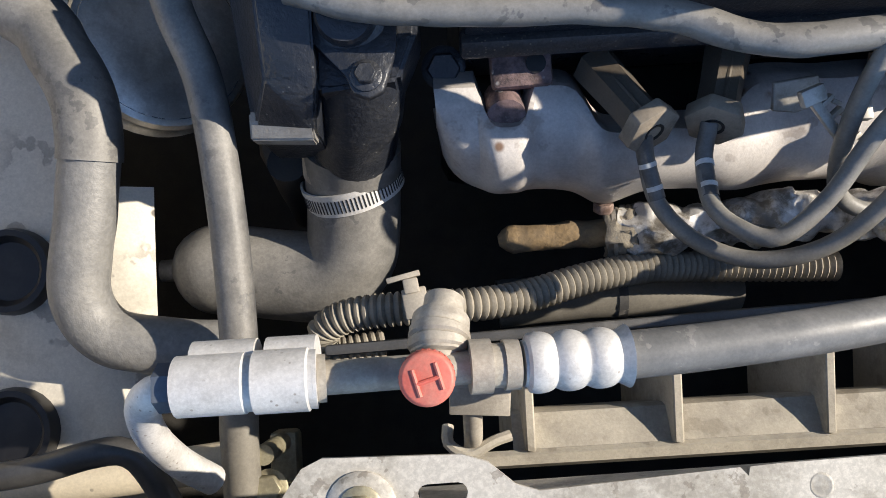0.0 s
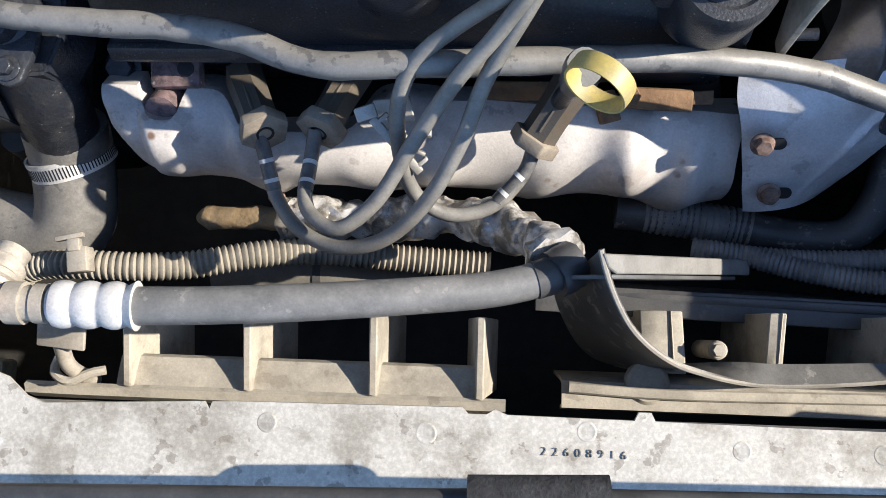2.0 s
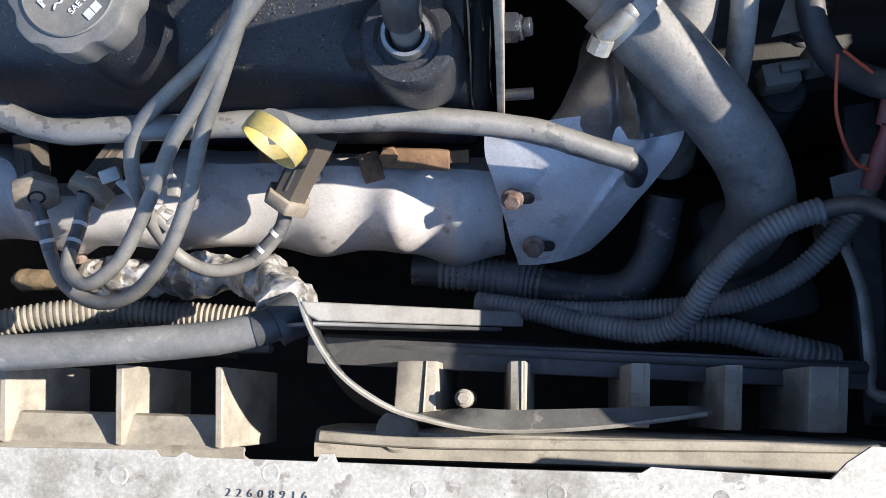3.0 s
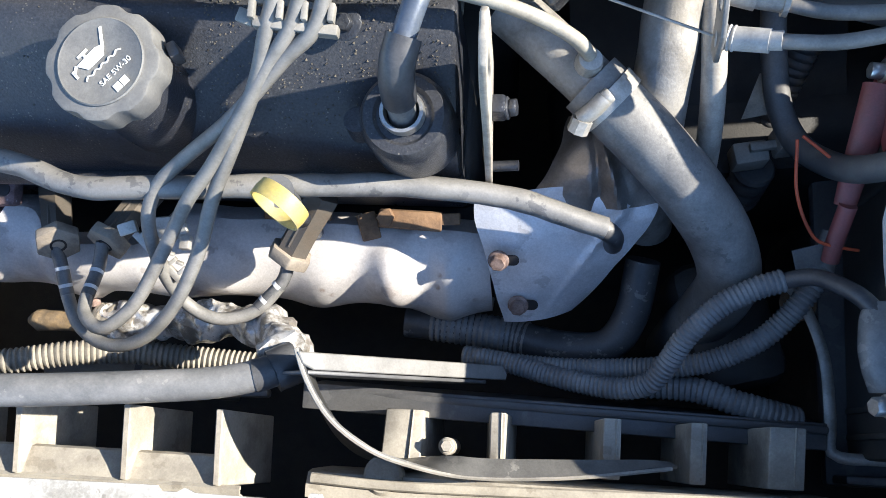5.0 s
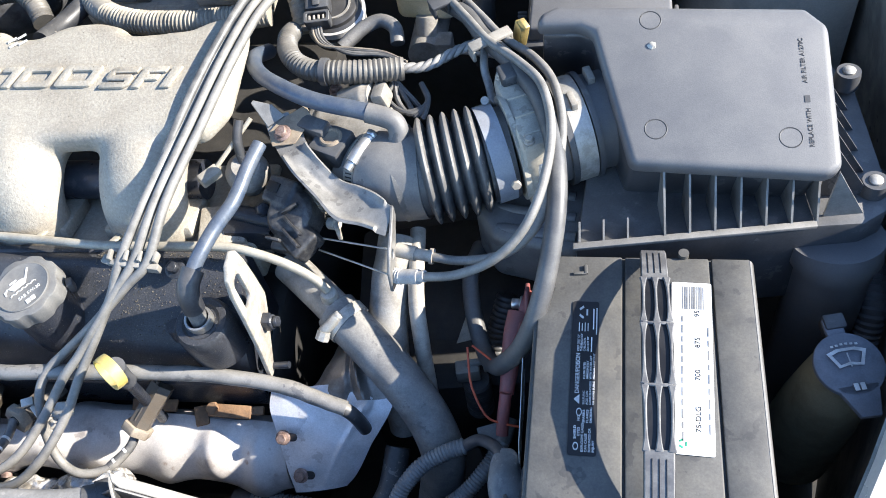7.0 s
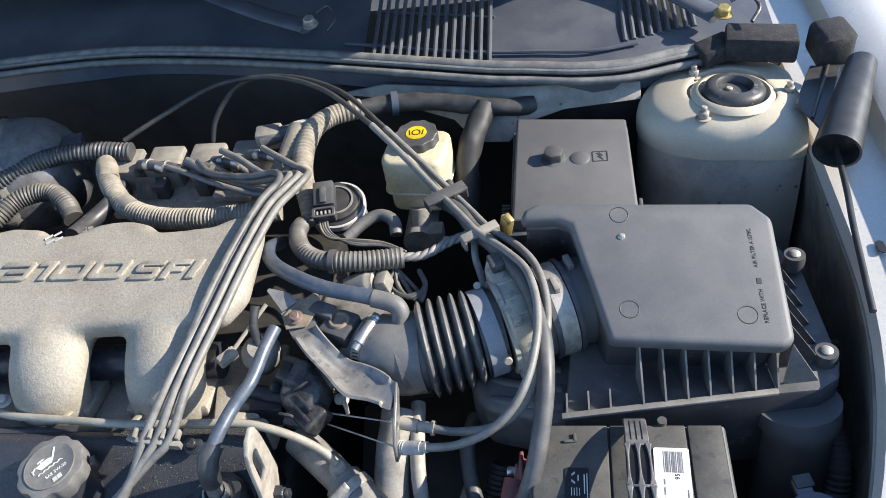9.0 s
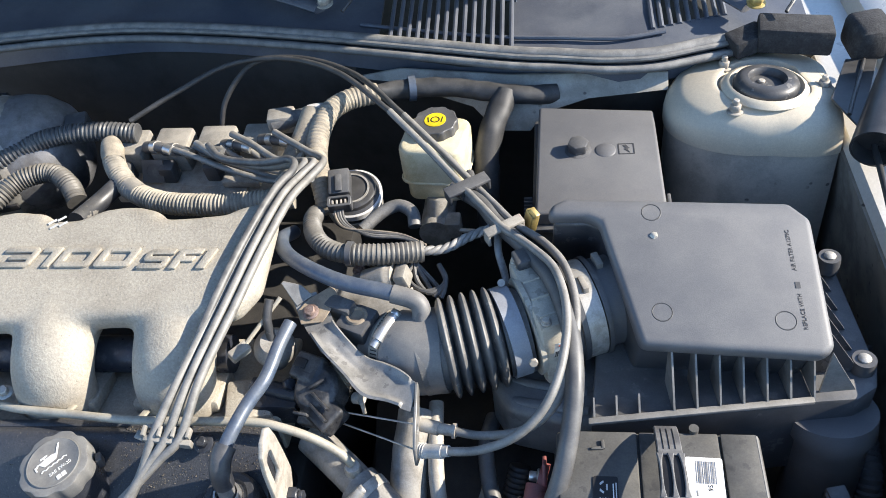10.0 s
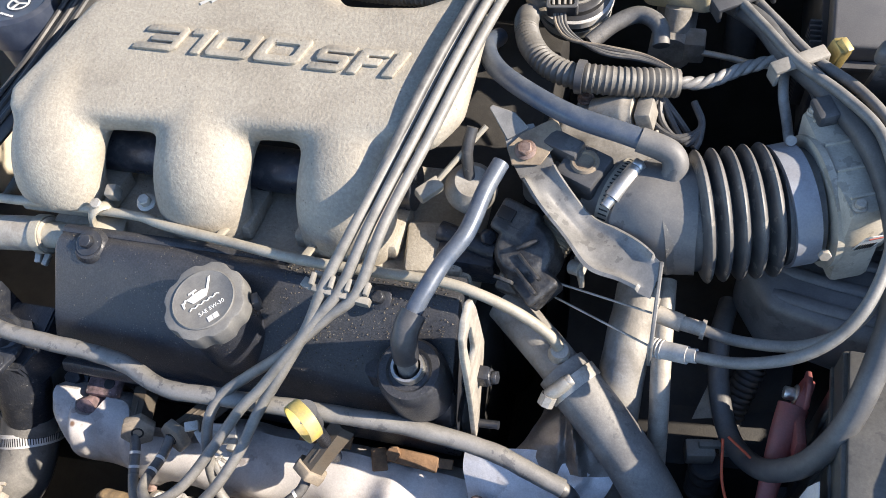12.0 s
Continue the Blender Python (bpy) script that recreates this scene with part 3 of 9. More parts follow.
def cowl_surface():
    bm = bmesh.new()
    rows = []
    prof = [(-0.006, -0.035), (0.0, -0.004), (0.006, 0.0), (0.016, 0.002), (0.055, 0.0075), (0.09, 0.012), (0.16, 0.026), (0.25, 0.05), (0.34, 0.09)]
    for i in range(60):
        x = -0.58 + i * 1.58 / 59
        rows.append([bm.verts.new((x, cowl_y(x) + dy, 0.925 + dz + 0.004 * math.sin(x * 9))) for dy, dz in prof])
    for a, b in zip(rows, rows[1:]):
        for k in range(len(prof) - 1):
            mx, my = (a[k].co.x + b[k].co.x) / 2, (a[k].co.y + a[k + 1].co.y) / 2
            inside = any(x0 < mx < x1 and k in ks for x0, x1, ks in ((0.45, 0.63, (3, 4, 5, 6)), (0.80, 0.905, (4, 5, 6))))
            if not inside:
                bm.faces.new((a[k], b[k], b[k + 1], a[k + 1]))
    bmesh.ops.recalc_face_normals(bm, faces=bm.faces)
    bmesh.ops.solidify(bm, geom=bm.faces[:], thickness=0.003)
    return bm


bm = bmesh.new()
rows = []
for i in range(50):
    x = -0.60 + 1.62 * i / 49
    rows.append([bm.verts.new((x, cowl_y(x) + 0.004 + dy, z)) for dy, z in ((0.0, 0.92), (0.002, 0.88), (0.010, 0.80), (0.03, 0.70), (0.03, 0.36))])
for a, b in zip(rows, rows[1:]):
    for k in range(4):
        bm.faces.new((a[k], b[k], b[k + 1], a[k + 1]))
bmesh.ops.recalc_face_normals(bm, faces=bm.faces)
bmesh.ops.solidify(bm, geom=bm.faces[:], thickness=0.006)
solid("firewall", wobble(bm, 0.003, 12), firewall_m, "pewter painted firewall below the cowl, coloured dark for its shade", "firewall", kind="structure")

cowl = thing("cowl", (0.24, 0.85, 0.93), "weathered dark cowl panel, tinted blue for sky light, with louvred air grilles below the windscreen", "cowl", kind="structure")
part("panel", cowl_surface(), cowl_m, cowl)
for x0, x1, d0, d1, n in ((0.45, 0.63, 0.016, 0.25, 14), (0.80, 0.905, 0.055, 0.25, 9)):
    for i in range(n):
        x = x0 + (x1 - x0) * (i + 0.5) / n
        y0 = cowl_y(x)
        part("slat", tube([(x, y0 + d0 - 0.004, 0.928 + d0 * 0.14), (x, y0 + d1 + 0.004, 0.92 + d1 * 0.2)], 0.0032, 8, 0.2), cowl_m, cowl)
    for f in (0.42, 0.8):
        part("crossbar", tube([(x0, cowl_y(x0) + d0 + (d1 - d0) * f, 0.926 + (d0 + (d1 - d0) * f) * 0.16), (x1, cowl_y(x1) + d0 + (d1 - d0) * f, 0.926 + (d0 + (d1 - d0) * f) * 0.16)], 0.0022, 6, 0.03), cowl_m, cowl)
part("ridge", tube([(x, cowl_y(x) + 0.036, 0.9345 + 0.004 * math.sin(x * 9)) for x in (0.41, 0.48, 0.55, 0.62, 0.69, 0.76, 0.82)], 0.0028, 8, 0.01), cowl_m, cowl)
slab(0.40, 0.93, 0.72, 1.02, 0.885, "cowl_plenum_floor", bay_shade, "floor under the cowl grilles, coloured near black for the shaded cavity", "cowl cavity", 4)
seal = [(x, cowl_y(x) - 0.004, 0.929) for x in (-0.58, -0.3, -0.1, 0.05, 0.2, 0.35, 0.5, 0.62, 0.68, 0.74, 0.80, 0.86, 0.905)]
ws = thing("hood_seal", (0.2, 0.8, 0.93), "dusty ribbed rubber hood seal along the cowl edge", "weatherstrip")
part("bulb", tube([(x, y + 0.006, z) for x, y, z in seal], 0.0090, 12, 0.012), seal_m, ws)
part("lip", tube([(x, y - 0.014, z - 0.007) for x, y, z in seal], 0.0052, 10, 0.012), seal_m, ws)
part("bead", tube([(x, y - 0.0045, z + 0.0015) for x, y, z in seal], 0.0034, 8, 0.012), seal_m, ws)
part("grip", tube([(x, y - 0.004, z - 0.012) for x, y, z in seal], 0.006, 8, 0.012), seal_m, ws)
# pale firewall lip under the seal
lip = [(0.40, 0.885), (0.47, 0.90), (0.62, 0.905), (0.82, 0.908), (0.82, 0.89), (0.72, 0.885), (0.665, 0.868), (0.645, 0.848), (0.60, 0.846), (0.57, 0.868), (0.50, 0.878)]
bm = prism(lip, 0.004, Matrix.Translation((0, 0.735, 0)) @ XZ, bevel=0.001)
for v in bm.verts:
    v.co.y += cowl_y(v.co.x) - cowl_y(0.62) - 0.010 - (0.91 - v.co.z) * 0.75
wall_lip = solid("firewall_lip", bm, paint_grimy_shade, "pewter painted firewall lip under the hood seal", "firewall", kind="structure")

# right inner fender, strut tower, fender edge
YZ = basis((0, 0, 0), (0, 1, 0), (0, 0, 1))          # local z points to +x
def inward(y):
    """How far the fender line draws in towards the nose."""
    u = max(0, 0.40 - y)
    return -min(0.72 * u * u, 0.16)


bm = bmesh.new()
rows = []
for i in range(40):
    y = -0.24 + 1.19 * i / 39
    z = 0.825 + 0.045 * min(1, max(0, (y + 0.05) / 0.7))
    rows.append([bm.verts.new((x + inward(y), y, h)) for x, h in ((1.008, z), (1.012, z - 0.03), (1.020, z - 0.09), (1.024, 0.60), (1.024, 0.36))])
for a, b in zip(rows, rows[1:]):
    for k in range(4):
        bm.faces.new((a[k], a[k + 1], b[k + 1], b[k]))
bmesh.ops.recalc_face_normals(bm, faces=bm.faces)
bmesh.ops.solidify(bm, geom=bm.faces[:], thickness=0.004)
solid("inner_fender", bm, paint_grimy_shade, "pewter painted inner fender wall, grimy and darkened for shade", "inner fender", kind="structure")
fen = thing("fender", (1.05, 0.3, 0.9), "light pewter painted fender with a flat inner flange", "fender", kind="structure")
bm = bmesh.new()
rows = []
for i in range(40):
    y = -0.25 + 1.4 * i / 39
    z = 0.84 + 0.045 * min(1, max(0, (y + 0.05) / 0.7))
    rows.append([bm.verts.new((p[0] + inward(y), p[1], p[2])) for p in ((1.006, y, z - 0.012), (1.012, y, z), (1.076, y, z + 0.003), (1.082, y, z + 0.030), (1.114, y, z + 0.047), (1.16, y, z + 0.044), (1.21, y, z + 0.01), (1.24, y, z - 0.12), (1.25, y, z - 0.35))])
for a, b in zip(rows, rows[1:]):
    for k in range(8):
        bm.faces.new((a[k], a[k + 1], b[k + 1], b[k]))
bmesh.ops.recalc_face_normals(bm, faces=bm.faces)
part("panel", bm, paint_outer, fen)
for y in (0.40, 0.62):
    z = 0.84 + 0.045 * min(1, max(0, (y + 0.05) / 0.7)) + 0.0045
    part("slot", prism(rounded(0.008, 0.018, 0.0038), 0.001, pose(1.034, y, z)), black_print, fen, "dark slot")

tower = thing("strut_tower", (0.92, 0.63, 0.60), "rounded pewter painted strut tower with a domed top", "strut tower", kind="structure")
tm = Matrix.Translation((0.925, 0.655, 0))


def squared(bm):
    """Flatter towards the front, drawn out to the wheel arch."""
    for v in bm.verts:
        if v.co.y < 0.655:
            v.co.y = 0.655 + (v.co.y - 0.655) * 0.68
        if v.co.x > 0.93 and v.co.y < 0.68:
            v.co.y -= 0.30 * (v.co.x - 0.93)
        v.co.x = min(v.co.x, 1.004 + 0.12 * (v.co.x - 1.004))
    return bm


bm = squared(lathe([(0.112, 0.42), (0.1115, 0.80), (0.111, 0.866), (0.109, 0.872)], tm, 56))
part("body", bm, paint_tower_shade, tower, "stained lower tower, its pewter paint darkened for shade")
bm = squared(lathe([(0.1085, 0.862), (0.1135, 0.862), (0.1138, 0.872), (0.1115, 0.886), (0.104, 0.898), (0.090, 0.9065), (0.060, 0.9125), (0.056, 0.9135), (0.053, 0.913), (0.050, 0.906), (0.030, 0.900), (0.0, 0.899)], tm, 56))
part("dome", bm, paint_beige, tower)
mt = frame_of((0.928, 0.649, 0.916), (0.05, 0.05, 1))
part("mount_ring", lathe([(0.0195, 0.0), (0.038, -0.006), (0.038, 0.001), (0.035, 0.006), (0.029, 0.009), (0.0225, 0.009), (0.0195, 0.005), (0.0195, -0.012), (0.0, -0.013)], mt, 40), rubber_dark, tower, "worn black strut mount ring")
part("mount_cup", lathe([(0.052, -0.006), (0.048, -0.001), (0.043, 0.001), (0.041, -0.004), (0.0385, -0.006)], mt, 40), paint_beige, tower)
part("rod_nut", hexbolt((0.922, 0.652, 0.904), (0.05, 0.05, 1), 0.014, 0.006, 0, 0.008), alu_tan, tower)
for p in ((0.885, 0.605, 0.908), (0.887, 0.698, 0.909), (0.994, 0.648, 0.906)):
    part("mount_nut", hexbolt(p, (0, 0.02, 1), 0.012, 0.009, 0.0095, 0.007), alu_tan, tower)
part("tag_plate", prism([(-0.014, 0.026), (0.004, 0.030), (0.020, -0.016), (-0.004, -0.020)], 0.0015, pose(0.989, 0.652, 0.907, 2, 3, 0)), tan_tube, tower)

foam_block = thing("foam_seal", (0.95, 0.70, 0.95), "black foam seal block at the end of the cowl", "foam seal")
part("block", wobble(box((0.972, 0.722, 0.936), (0.088, 0.044, 0.034), (0, 3, -8), 0.004), 0.002, 60), foam, foam_block)
part("neck", wobble(box((0.916, 0.722, 0.932), (0.046, 0.034, 0.024), (0, -6, 22), 0.004), 0.002, 60), foam, foam_block)
part("end", wobble(box((1.052, 0.708, 0.938), (0.046, 0.050, 0.044), (10, 0, 16), 0.009), 0.004, 50), foam, foam_block)

guard = thing("hinge_guard", (1.0, 0.53, 0.95), "bent black plastic guard clipped beside the strut tower", "plastic guard")
part("sleeve", tube([(1.074, 0.652, 0.938), (1.044, 0.584, 0.928), (1.013, 0.513, 0.915)], lambda s: 0.0175 + 0.055 * s, 24, 0.02, wall=0.9), plastic_shiny, guard)
part("flap", prism([(1.026, 0.687), (1.062, 0.684), (1.006, 0.545), (0.990, 0.606)], 0.0025, pose(0, 0, 0.917), bevel=0.0008, seg=1), plastic_shiny, guard)
part("fold", tube([(1.046, 0.682, 0.9205), (1.001, 0.572, 0.9205)], 0.0022, 8, 0.02), plastic_shiny, guard)
solid("hood_rod", tube([(1.023, 0.56, 0.905), (1.013, 0.465, 0.90), (1.003, 0.40, 0.90), (0.995, 0.30, 0.885)], 0.0035, 10), plastic_shiny, "slim black rod lying along the inner fender", "rod")


# left frame side
bm = bmesh.new()
bmesh.ops.create_grid(bm, x_segments=24, y_segments=30, size=0.5)
for v in bm.verts:
    x, y = -0.346 + v.co.x * 0.36, 0.06 + v.co.y * 0.5
    z = 0.655 - 1.1 * max(0, x + 0.185) ** 0.8 * 0.25 - 0.05 * max(0, -0.30 - x) + 0.004 * noise.noise(Vector((x * 14, y * 14, 0)))
    v.co = (x, y, z)
# corner cut out so the dark floor below stands in for the engine's shade
bmesh.ops.delete(bm, geom=[v for v in bm.verts if v.co.x > -0.207 and v.co.y > 0.096], context="VERTS")
bmesh.ops.solidify(bm, geom=bm.faces[:], thickness=0.004)
rail = thing("frame_rail", (-0.2, 0.03, 0.58), "pewter painted frame rail with dark round holes", "frame rail", kind="structure")
part("sheet", bm, rail_m, rail)
for y in (0.046, -0.046):
    part("grommet", lathe([(0.0, 0.001), (0.017, 0.001), (0.0205, 0.006), (0.024, 0.006), (0.0255, 0.0), (0.0255, -0.006), (0, -0.006)], pose(-0.245, y, 0.659), 28), strap_m, rail, "black rubber grommet")
wall("bay_side", [(-0.20, 0.36), (0.95, 0.36), (0.95, 0.95), (-0.20, 0.88)], 0.006, Matrix.Translation((-0.56, 0, 0)) @ YZ, paint_beige, "pewter painted inner fender on the far side", "inner fender")
wall("front_panel", [(-0.60, 0.30), (1.05, 0.30), (1.05, 0.79), (-0.60, 0.79)], 0.006, Matrix.Translation((0, -0.165, 0)) @ XZ, bay_shade, "panel in front of the radiator, coloured near black for shade", "front panel")
fas = bmesh.new()
rows = []
for i in range(30):
    x = -0.62 + i * 1.72 / 29
    rows.append([fas.verts.new((x, -0.168 - dy, z)) for dy, z in ((0, 0.795), (0.03, 0.80), (0.10, 0.78), (0.17, 0.72), (0.20, 0.60), (0.20, 0.30))])
for a, b in zip(rows, rows[1:]):
    for k in range(5):
        fas.faces.new((a[k], a[k + 1], b[k + 1], b[k]))
bmesh.ops.recalc_face_normals(fas, faces=fas.faces)
solid("front_fascia", fas, paint_outer, "light pewter bumper fascia at the front of the car", "bumper", kind="structure")

# the raised hood behind the cowl shades the wipers
hood = thing("hood", (0.24, 0.95, 1.0), "raised hood standing open over the windscreen", "hood", kind="structure")
part("skin", box((0.21, 0.700, 1.455), (1.44, 0.012, 1.10), (32, 0, 0), 0.004), paint_outer, hood)
part("liner", box((0.21, 0.682, 1.444), (1.36, 0.014, 1.02), (32, 0, 0), 0.004), foam, hood, "black insulating liner")
slab(-0.60, 1.02, 0.93, 1.6, 1.02, "windscreen_base", glass, "dark windscreen glass behind the cowl", "windscreen", 4)

# ---- radiator side ----
SUPZ = lambda x: 0.806 - 0.045 * (x - 0.25)
sup = thing("radiator_support", (0.24, -0.10, 0.78), "mottled galvanised radiator support beam with stamped number", "radiator support")
out = [(-0.32, -0.150), (0.80, -0.150), (0.80, -0.055), (0.64, -0.052), (0.592, -0.050), (0.58, -0.058), (0.572, -0.066),
       (0.487, -0.0625), (0.482, -0.0655), (0.415, -0.0655), (0.333, -0.0645), (0.331, -0.0605), (0.325, -0.0605), (0.323, -0.0645), (0.262, -0.064), (0.256, -0.0615), (0.252, -0.064), (0.243, -0.064), (0.240, -0.061), (0.13, -0.062),
       (0.119, -0.0625), (0.118, -0.066), (0.115, -0.0625), (0.037, -0.066), (0.028, -0.063), (0.018, -0.054), (0.008, -0.0505), (-0.045, -0.0485), (-0.053, -0.052), (-0.062, -0.064), (-0.075, -0.080), (-0.10, -0.083), (-0.32, -0.083)]
hole1 = rounded(0.019, 0.0075, 0.0036, 3, 0.0, -0.0645)
hole2 = rounded(0.019, 0.0075, 0.0036, 3, 0.69, -0.0725)
bm = prism(out, 0.0025, Matrix.Identity(4), holes=(hole1, hole2))
for v in bm.verts:
    v.co.z += SUPZ(v.co.x)
part("plate", bm, galvan, sup)
bm = box((0.24, -0.1515, 0.772), (1.12, 0.003, 0.07), (0, 2.58, 0))
part("front_flange", bm, galvan, sup)
bm = box((0.24, -0.0685, 0.790), (0.50, 0.002, 0.028), (0, 2.58, 0))
part("rear_flange", bm, galvan, sup)
for x, y, r in ((0.146, -0.0715, 0.0042), (0.223, -0.074, 0.0045), (0.3, -0.0705, 0.0042), (0.374, -0.077, 0.004), (0.441, -0.0765, 0.0042), (0.52, -0.077, 0.004)):
    part("weld_dimple", lathe([(0, 0.0004), (r * 0.5, 0.0003), (r * 0.85, 0.0002), (r * 0.95, 0.00032), (r * 1.05, 0.00032), (r * 1.2, 0.0), (r * 1.15, -0.001), (0, -0.001)], pose(x, y, SUPZ(x) + 0.0025), 18), galvan, sup)
for k, digit in enumerate("22608916"):
    x = 0.2800 + 0.00545 * k
    part("stamped_digit", letters(digit, 0.0058, 0.0003, pose(x, -0.0805 - 0.0006 * k / 7, SUPZ(x) + 0.0030, 0, 2.6, -1), bold=-0.00018), stamp_grey, sup, "stamped digit")
for x, y in ((-0.031, -0.0675), (0.645, -0.070)):
    part("washer_plate", lathe([(0, 0.0025), (0.011, 0.0025), (0.0135, 0.001), (0.0135, -0.001), (0, -0.001)], pose(x, y, SUPZ(x) + 0.0025), 26), galvan, sup)
    part("bolt", hexbolt((x, y, SUPZ(x) + 0.0045), (0, 0, 1), 0.010, 0.006, 0.0085), zinc_yellow, sup, "yellow zinc flange bolt")

rod = thing("hood_prop_rod", (0.25, -0.105, 0.83), "shiny black hood prop rod with a foam sleeve", "prop rod")
part("rod", tube([(-0.31, -0.112, 0.872), (0.0, -0.099, 0.875), (0.246, -0.0905, 0.876), (0.302, -0.088, 0.877), (0.80, -0.080, 0.860)], 0.0038, 12, 0.03), plastic_shiny, rod)
part("sleeve", tube([(0.246, -0.0905, 0.876), (0.302, -0.088, 0.877)], 0.0092, 22, 0.01, wall=0.45), foam, rod, "black foam sleeve")

# fan shroud: bowed tan frame with ribs
def shroud_y(x):
    return -0.0625 + 0.28 * max(0, abs(x - 0.14) - 0.12) ** 2 * (1 if x < 0.14 else 0)


shroud = thing("fan_shroud", (0.24, -0.04, 0.70), "dusty tan plastic fan shroud with upright ribs", "fan shroud")


def strip(pts, x0, x1, n=40):
    """A bowed strip along x with the cross-section pts, each (dy, z)."""
    bm = bmesh.new()
    rows = [[bm.verts.new((x, shroud_y(x) + dy, z)) for dy, z in pts] for x in (x0 + (x1 - x0) * i / n for i in range(n + 1))]
    for a, b in zip(rows, rows[1:]):
        for k in range(len(pts) - 1):
            bm.faces.new((a[k], a[k + 1], b[k + 1], b[k]))
    bmesh.ops.recalc_face_normals(bm, faces=bm.faces)
    bmesh.ops.solidify(bm, geom=bm.faces[:], thickness=0.0025)
    return bm


def gusset(x, y0, y1, z0, z1, wt, wb, deep):
    """An upright rib along y, drafted so that it widens downwards."""
    bm = bmesh.new()
    ends = []
    for y, z in ((y0, z0), (y1, z1)):
        ends.append([bm.verts.new((x + dx, y, z + dz)) for dx, dz in ((-wt / 2, 0), (wt / 2, 0), (wb / 2, -deep), (-wb / 2, -deep))])
    for k in range(4):
        bm.faces.new((ends[0][k], ends[0][(k + 1) % 4], ends[1][(k + 1) % 4], ends[1][k]))
    bm.faces.new(ends[0]), bm.faces.new(ends[1][::-1])
    bmesh.ops.recalc_face_normals(bm, faces=bm.faces)
    bmesh.ops.bevel(bm, geom=bm.edges[:], offset=0.0007, segments=1, affect="EDGES")
    return bm


part("front_rim", strip([(-0.010, 0.724), (-0.007, 0.7345), (-0.002, 0.7365), (0.000, 0.7335)], -0.02, 0.262), shroud_m, shroud)
part("shelf", strip([(0.0, 0.733), (0.008, 0.731), (0.0165, 0.728), (0.018, 0.724), (0.017, 0.700)], 0.034, 0.246), shroud_m, shroud)
part("rear_bar", box((0.10, -0.006, 0.690), (0.32, 0.006, 0.012), (0, 1.5, 1.5), 0.002), plastic_black, shroud)
for x in (0.042, 0.113, 0.186, 0.247):
    y = shroud_y(x)
    part("rib", gusset(x, y - 0.001, y + 0.046, 0.737, 0.745, 0.0045, 0.020, 0.085), shroud_m, shroud)
part("ear_clip", tube([(0.003, -0.048, 0.742), (0.003, -0.056, 0.746), (0.012, -0.061, 0.747), (0.024, -0.056, 0.746), (0.032, -0.054, 0.744)], 0.0028, 8, 0.003), shroud_m, shroud)
# the right half, lower, with tall posts
part("right_shelf", strip([(-0.008, 0.690), (-0.006, 0.7035), (0.002, 0.704), (0.010, 0.700), (0.012, 0.69), (0.013, 0.63)], 0.296, 0.64, 30), shroud_m, shroud)
part("right_rim", tube([(0.30, -0.056, 0.7065), (0.36, -0.058, 0.708), (0.45, -0.057, 0.706), (0.55, -0.055, 0.704), (0.63, -0.054, 0.702)], 0.0035, 8, 0.02, squash=0.7), shroud_m, shroud)
for x, w in ((0.357, 0.026), (0.421, 0.010), (0.494, 0.011), (0.548, 0.010), (0.602, 0.022)):
    post = part("post", gusset(x, -0.046, -0.008, 0.702, 0.712 if x > 0.36 else 0.690, w, w + 0.012, 0.085), shroud_m, shroud)
    part("post_groove", gusset(x + w * 0.22, -0.044, -0.0078, 0.7032, 0.7132 if x > 0.36 else 0.6912, 0.0012, 0.0012, 0.003), shroud_m, post)
part("ear", lathe([(0.0, 0.002), (0.011, 0.002), (0.013, 0.0), (0.013, -0.010), (0.0, -0.010)], pose(0.347, -0.052, 0.704), 24), shroud_m, shroud)
for p in ((0.388, -0.031, 0.704),):
    part("bolt", hexbolt(p, (0, 0, 1), 0.007, 0.003, 0.0055), alu_tan, shroud)
    part("bolt_boss", tube([(p[0], p[1], 0.66), p], 0.0058, 14, 0.02), shroud_m, shroud)
part("back_wall", wobble(box((0.46, 0.002, 0.648), (0.36, 0.006, 0.05), (10, 0, -1.5), 0.002), 0.001, 30), plastic_black, shroud)
part("back_ledge", wobble(box((0.46, -0.006, 0.668), (0.36, 0.018, 0.005), (0, 1, -1.5), 0.001), 0.001, 30), plastic_black, shroud)

# black deflector sheet over the right fan
defl = thing("air_deflector", (0.36, -0.01, 0.70), "curved black plastic deflector with pale worn edges", "air deflector")
RIM = spline([(0.3065, 0.0185, 0.795), (0.313, 0.000, 0.788), (0.3245, -0.019, 0.776), (0.340, -0.032, 0.763), (0.359, -0.041, 0.752), (0.402, -0.049, 0.735), (0.466, -0.046, 0.728), (0.529, -0.037, 0.722)], 0.005)
bm = bmesh.new()
rows = []
for i, p in enumerate(RIM):
    t = i / (len(RIM) - 1)
    flat = min(1, max(0, (t - 0.22) / 0.30))
    flat = flat * flat * (3 - 2 * flat)
    fall = Vector((-0.018, -0.010, -0.105)) * (1 - flat) + Vector((0.004, 0.0, -0.004)) * flat
    shelf = Vector((0.0, 0.0112 * math.sin(math.pi * min(1, max(0, (t - 0.2) / 0.8))) ** 0.5, -0.002)) * flat
    low = fall + shelf
    rows.append([bm.verts.new(p), bm.verts.new(p + low * 0.33 + Vector((0.003, 0, 0)) * (1 - flat)), bm.verts.new(p + low * 0.66 + Vector((0.003, 0, 0)) * (1 - flat)), bm.verts.new(p + low)])
for a, b in zip(rows, rows[1:]):
    for k in range(3):
        bm.faces.new((a[k], a[k + 1], b[k + 1], b[k]))
bmesh.ops.recalc_face_normals(bm, faces=bm.faces)
bmesh.ops.solidify(bm, geom=bm.faces[:], thickness=0.0022)
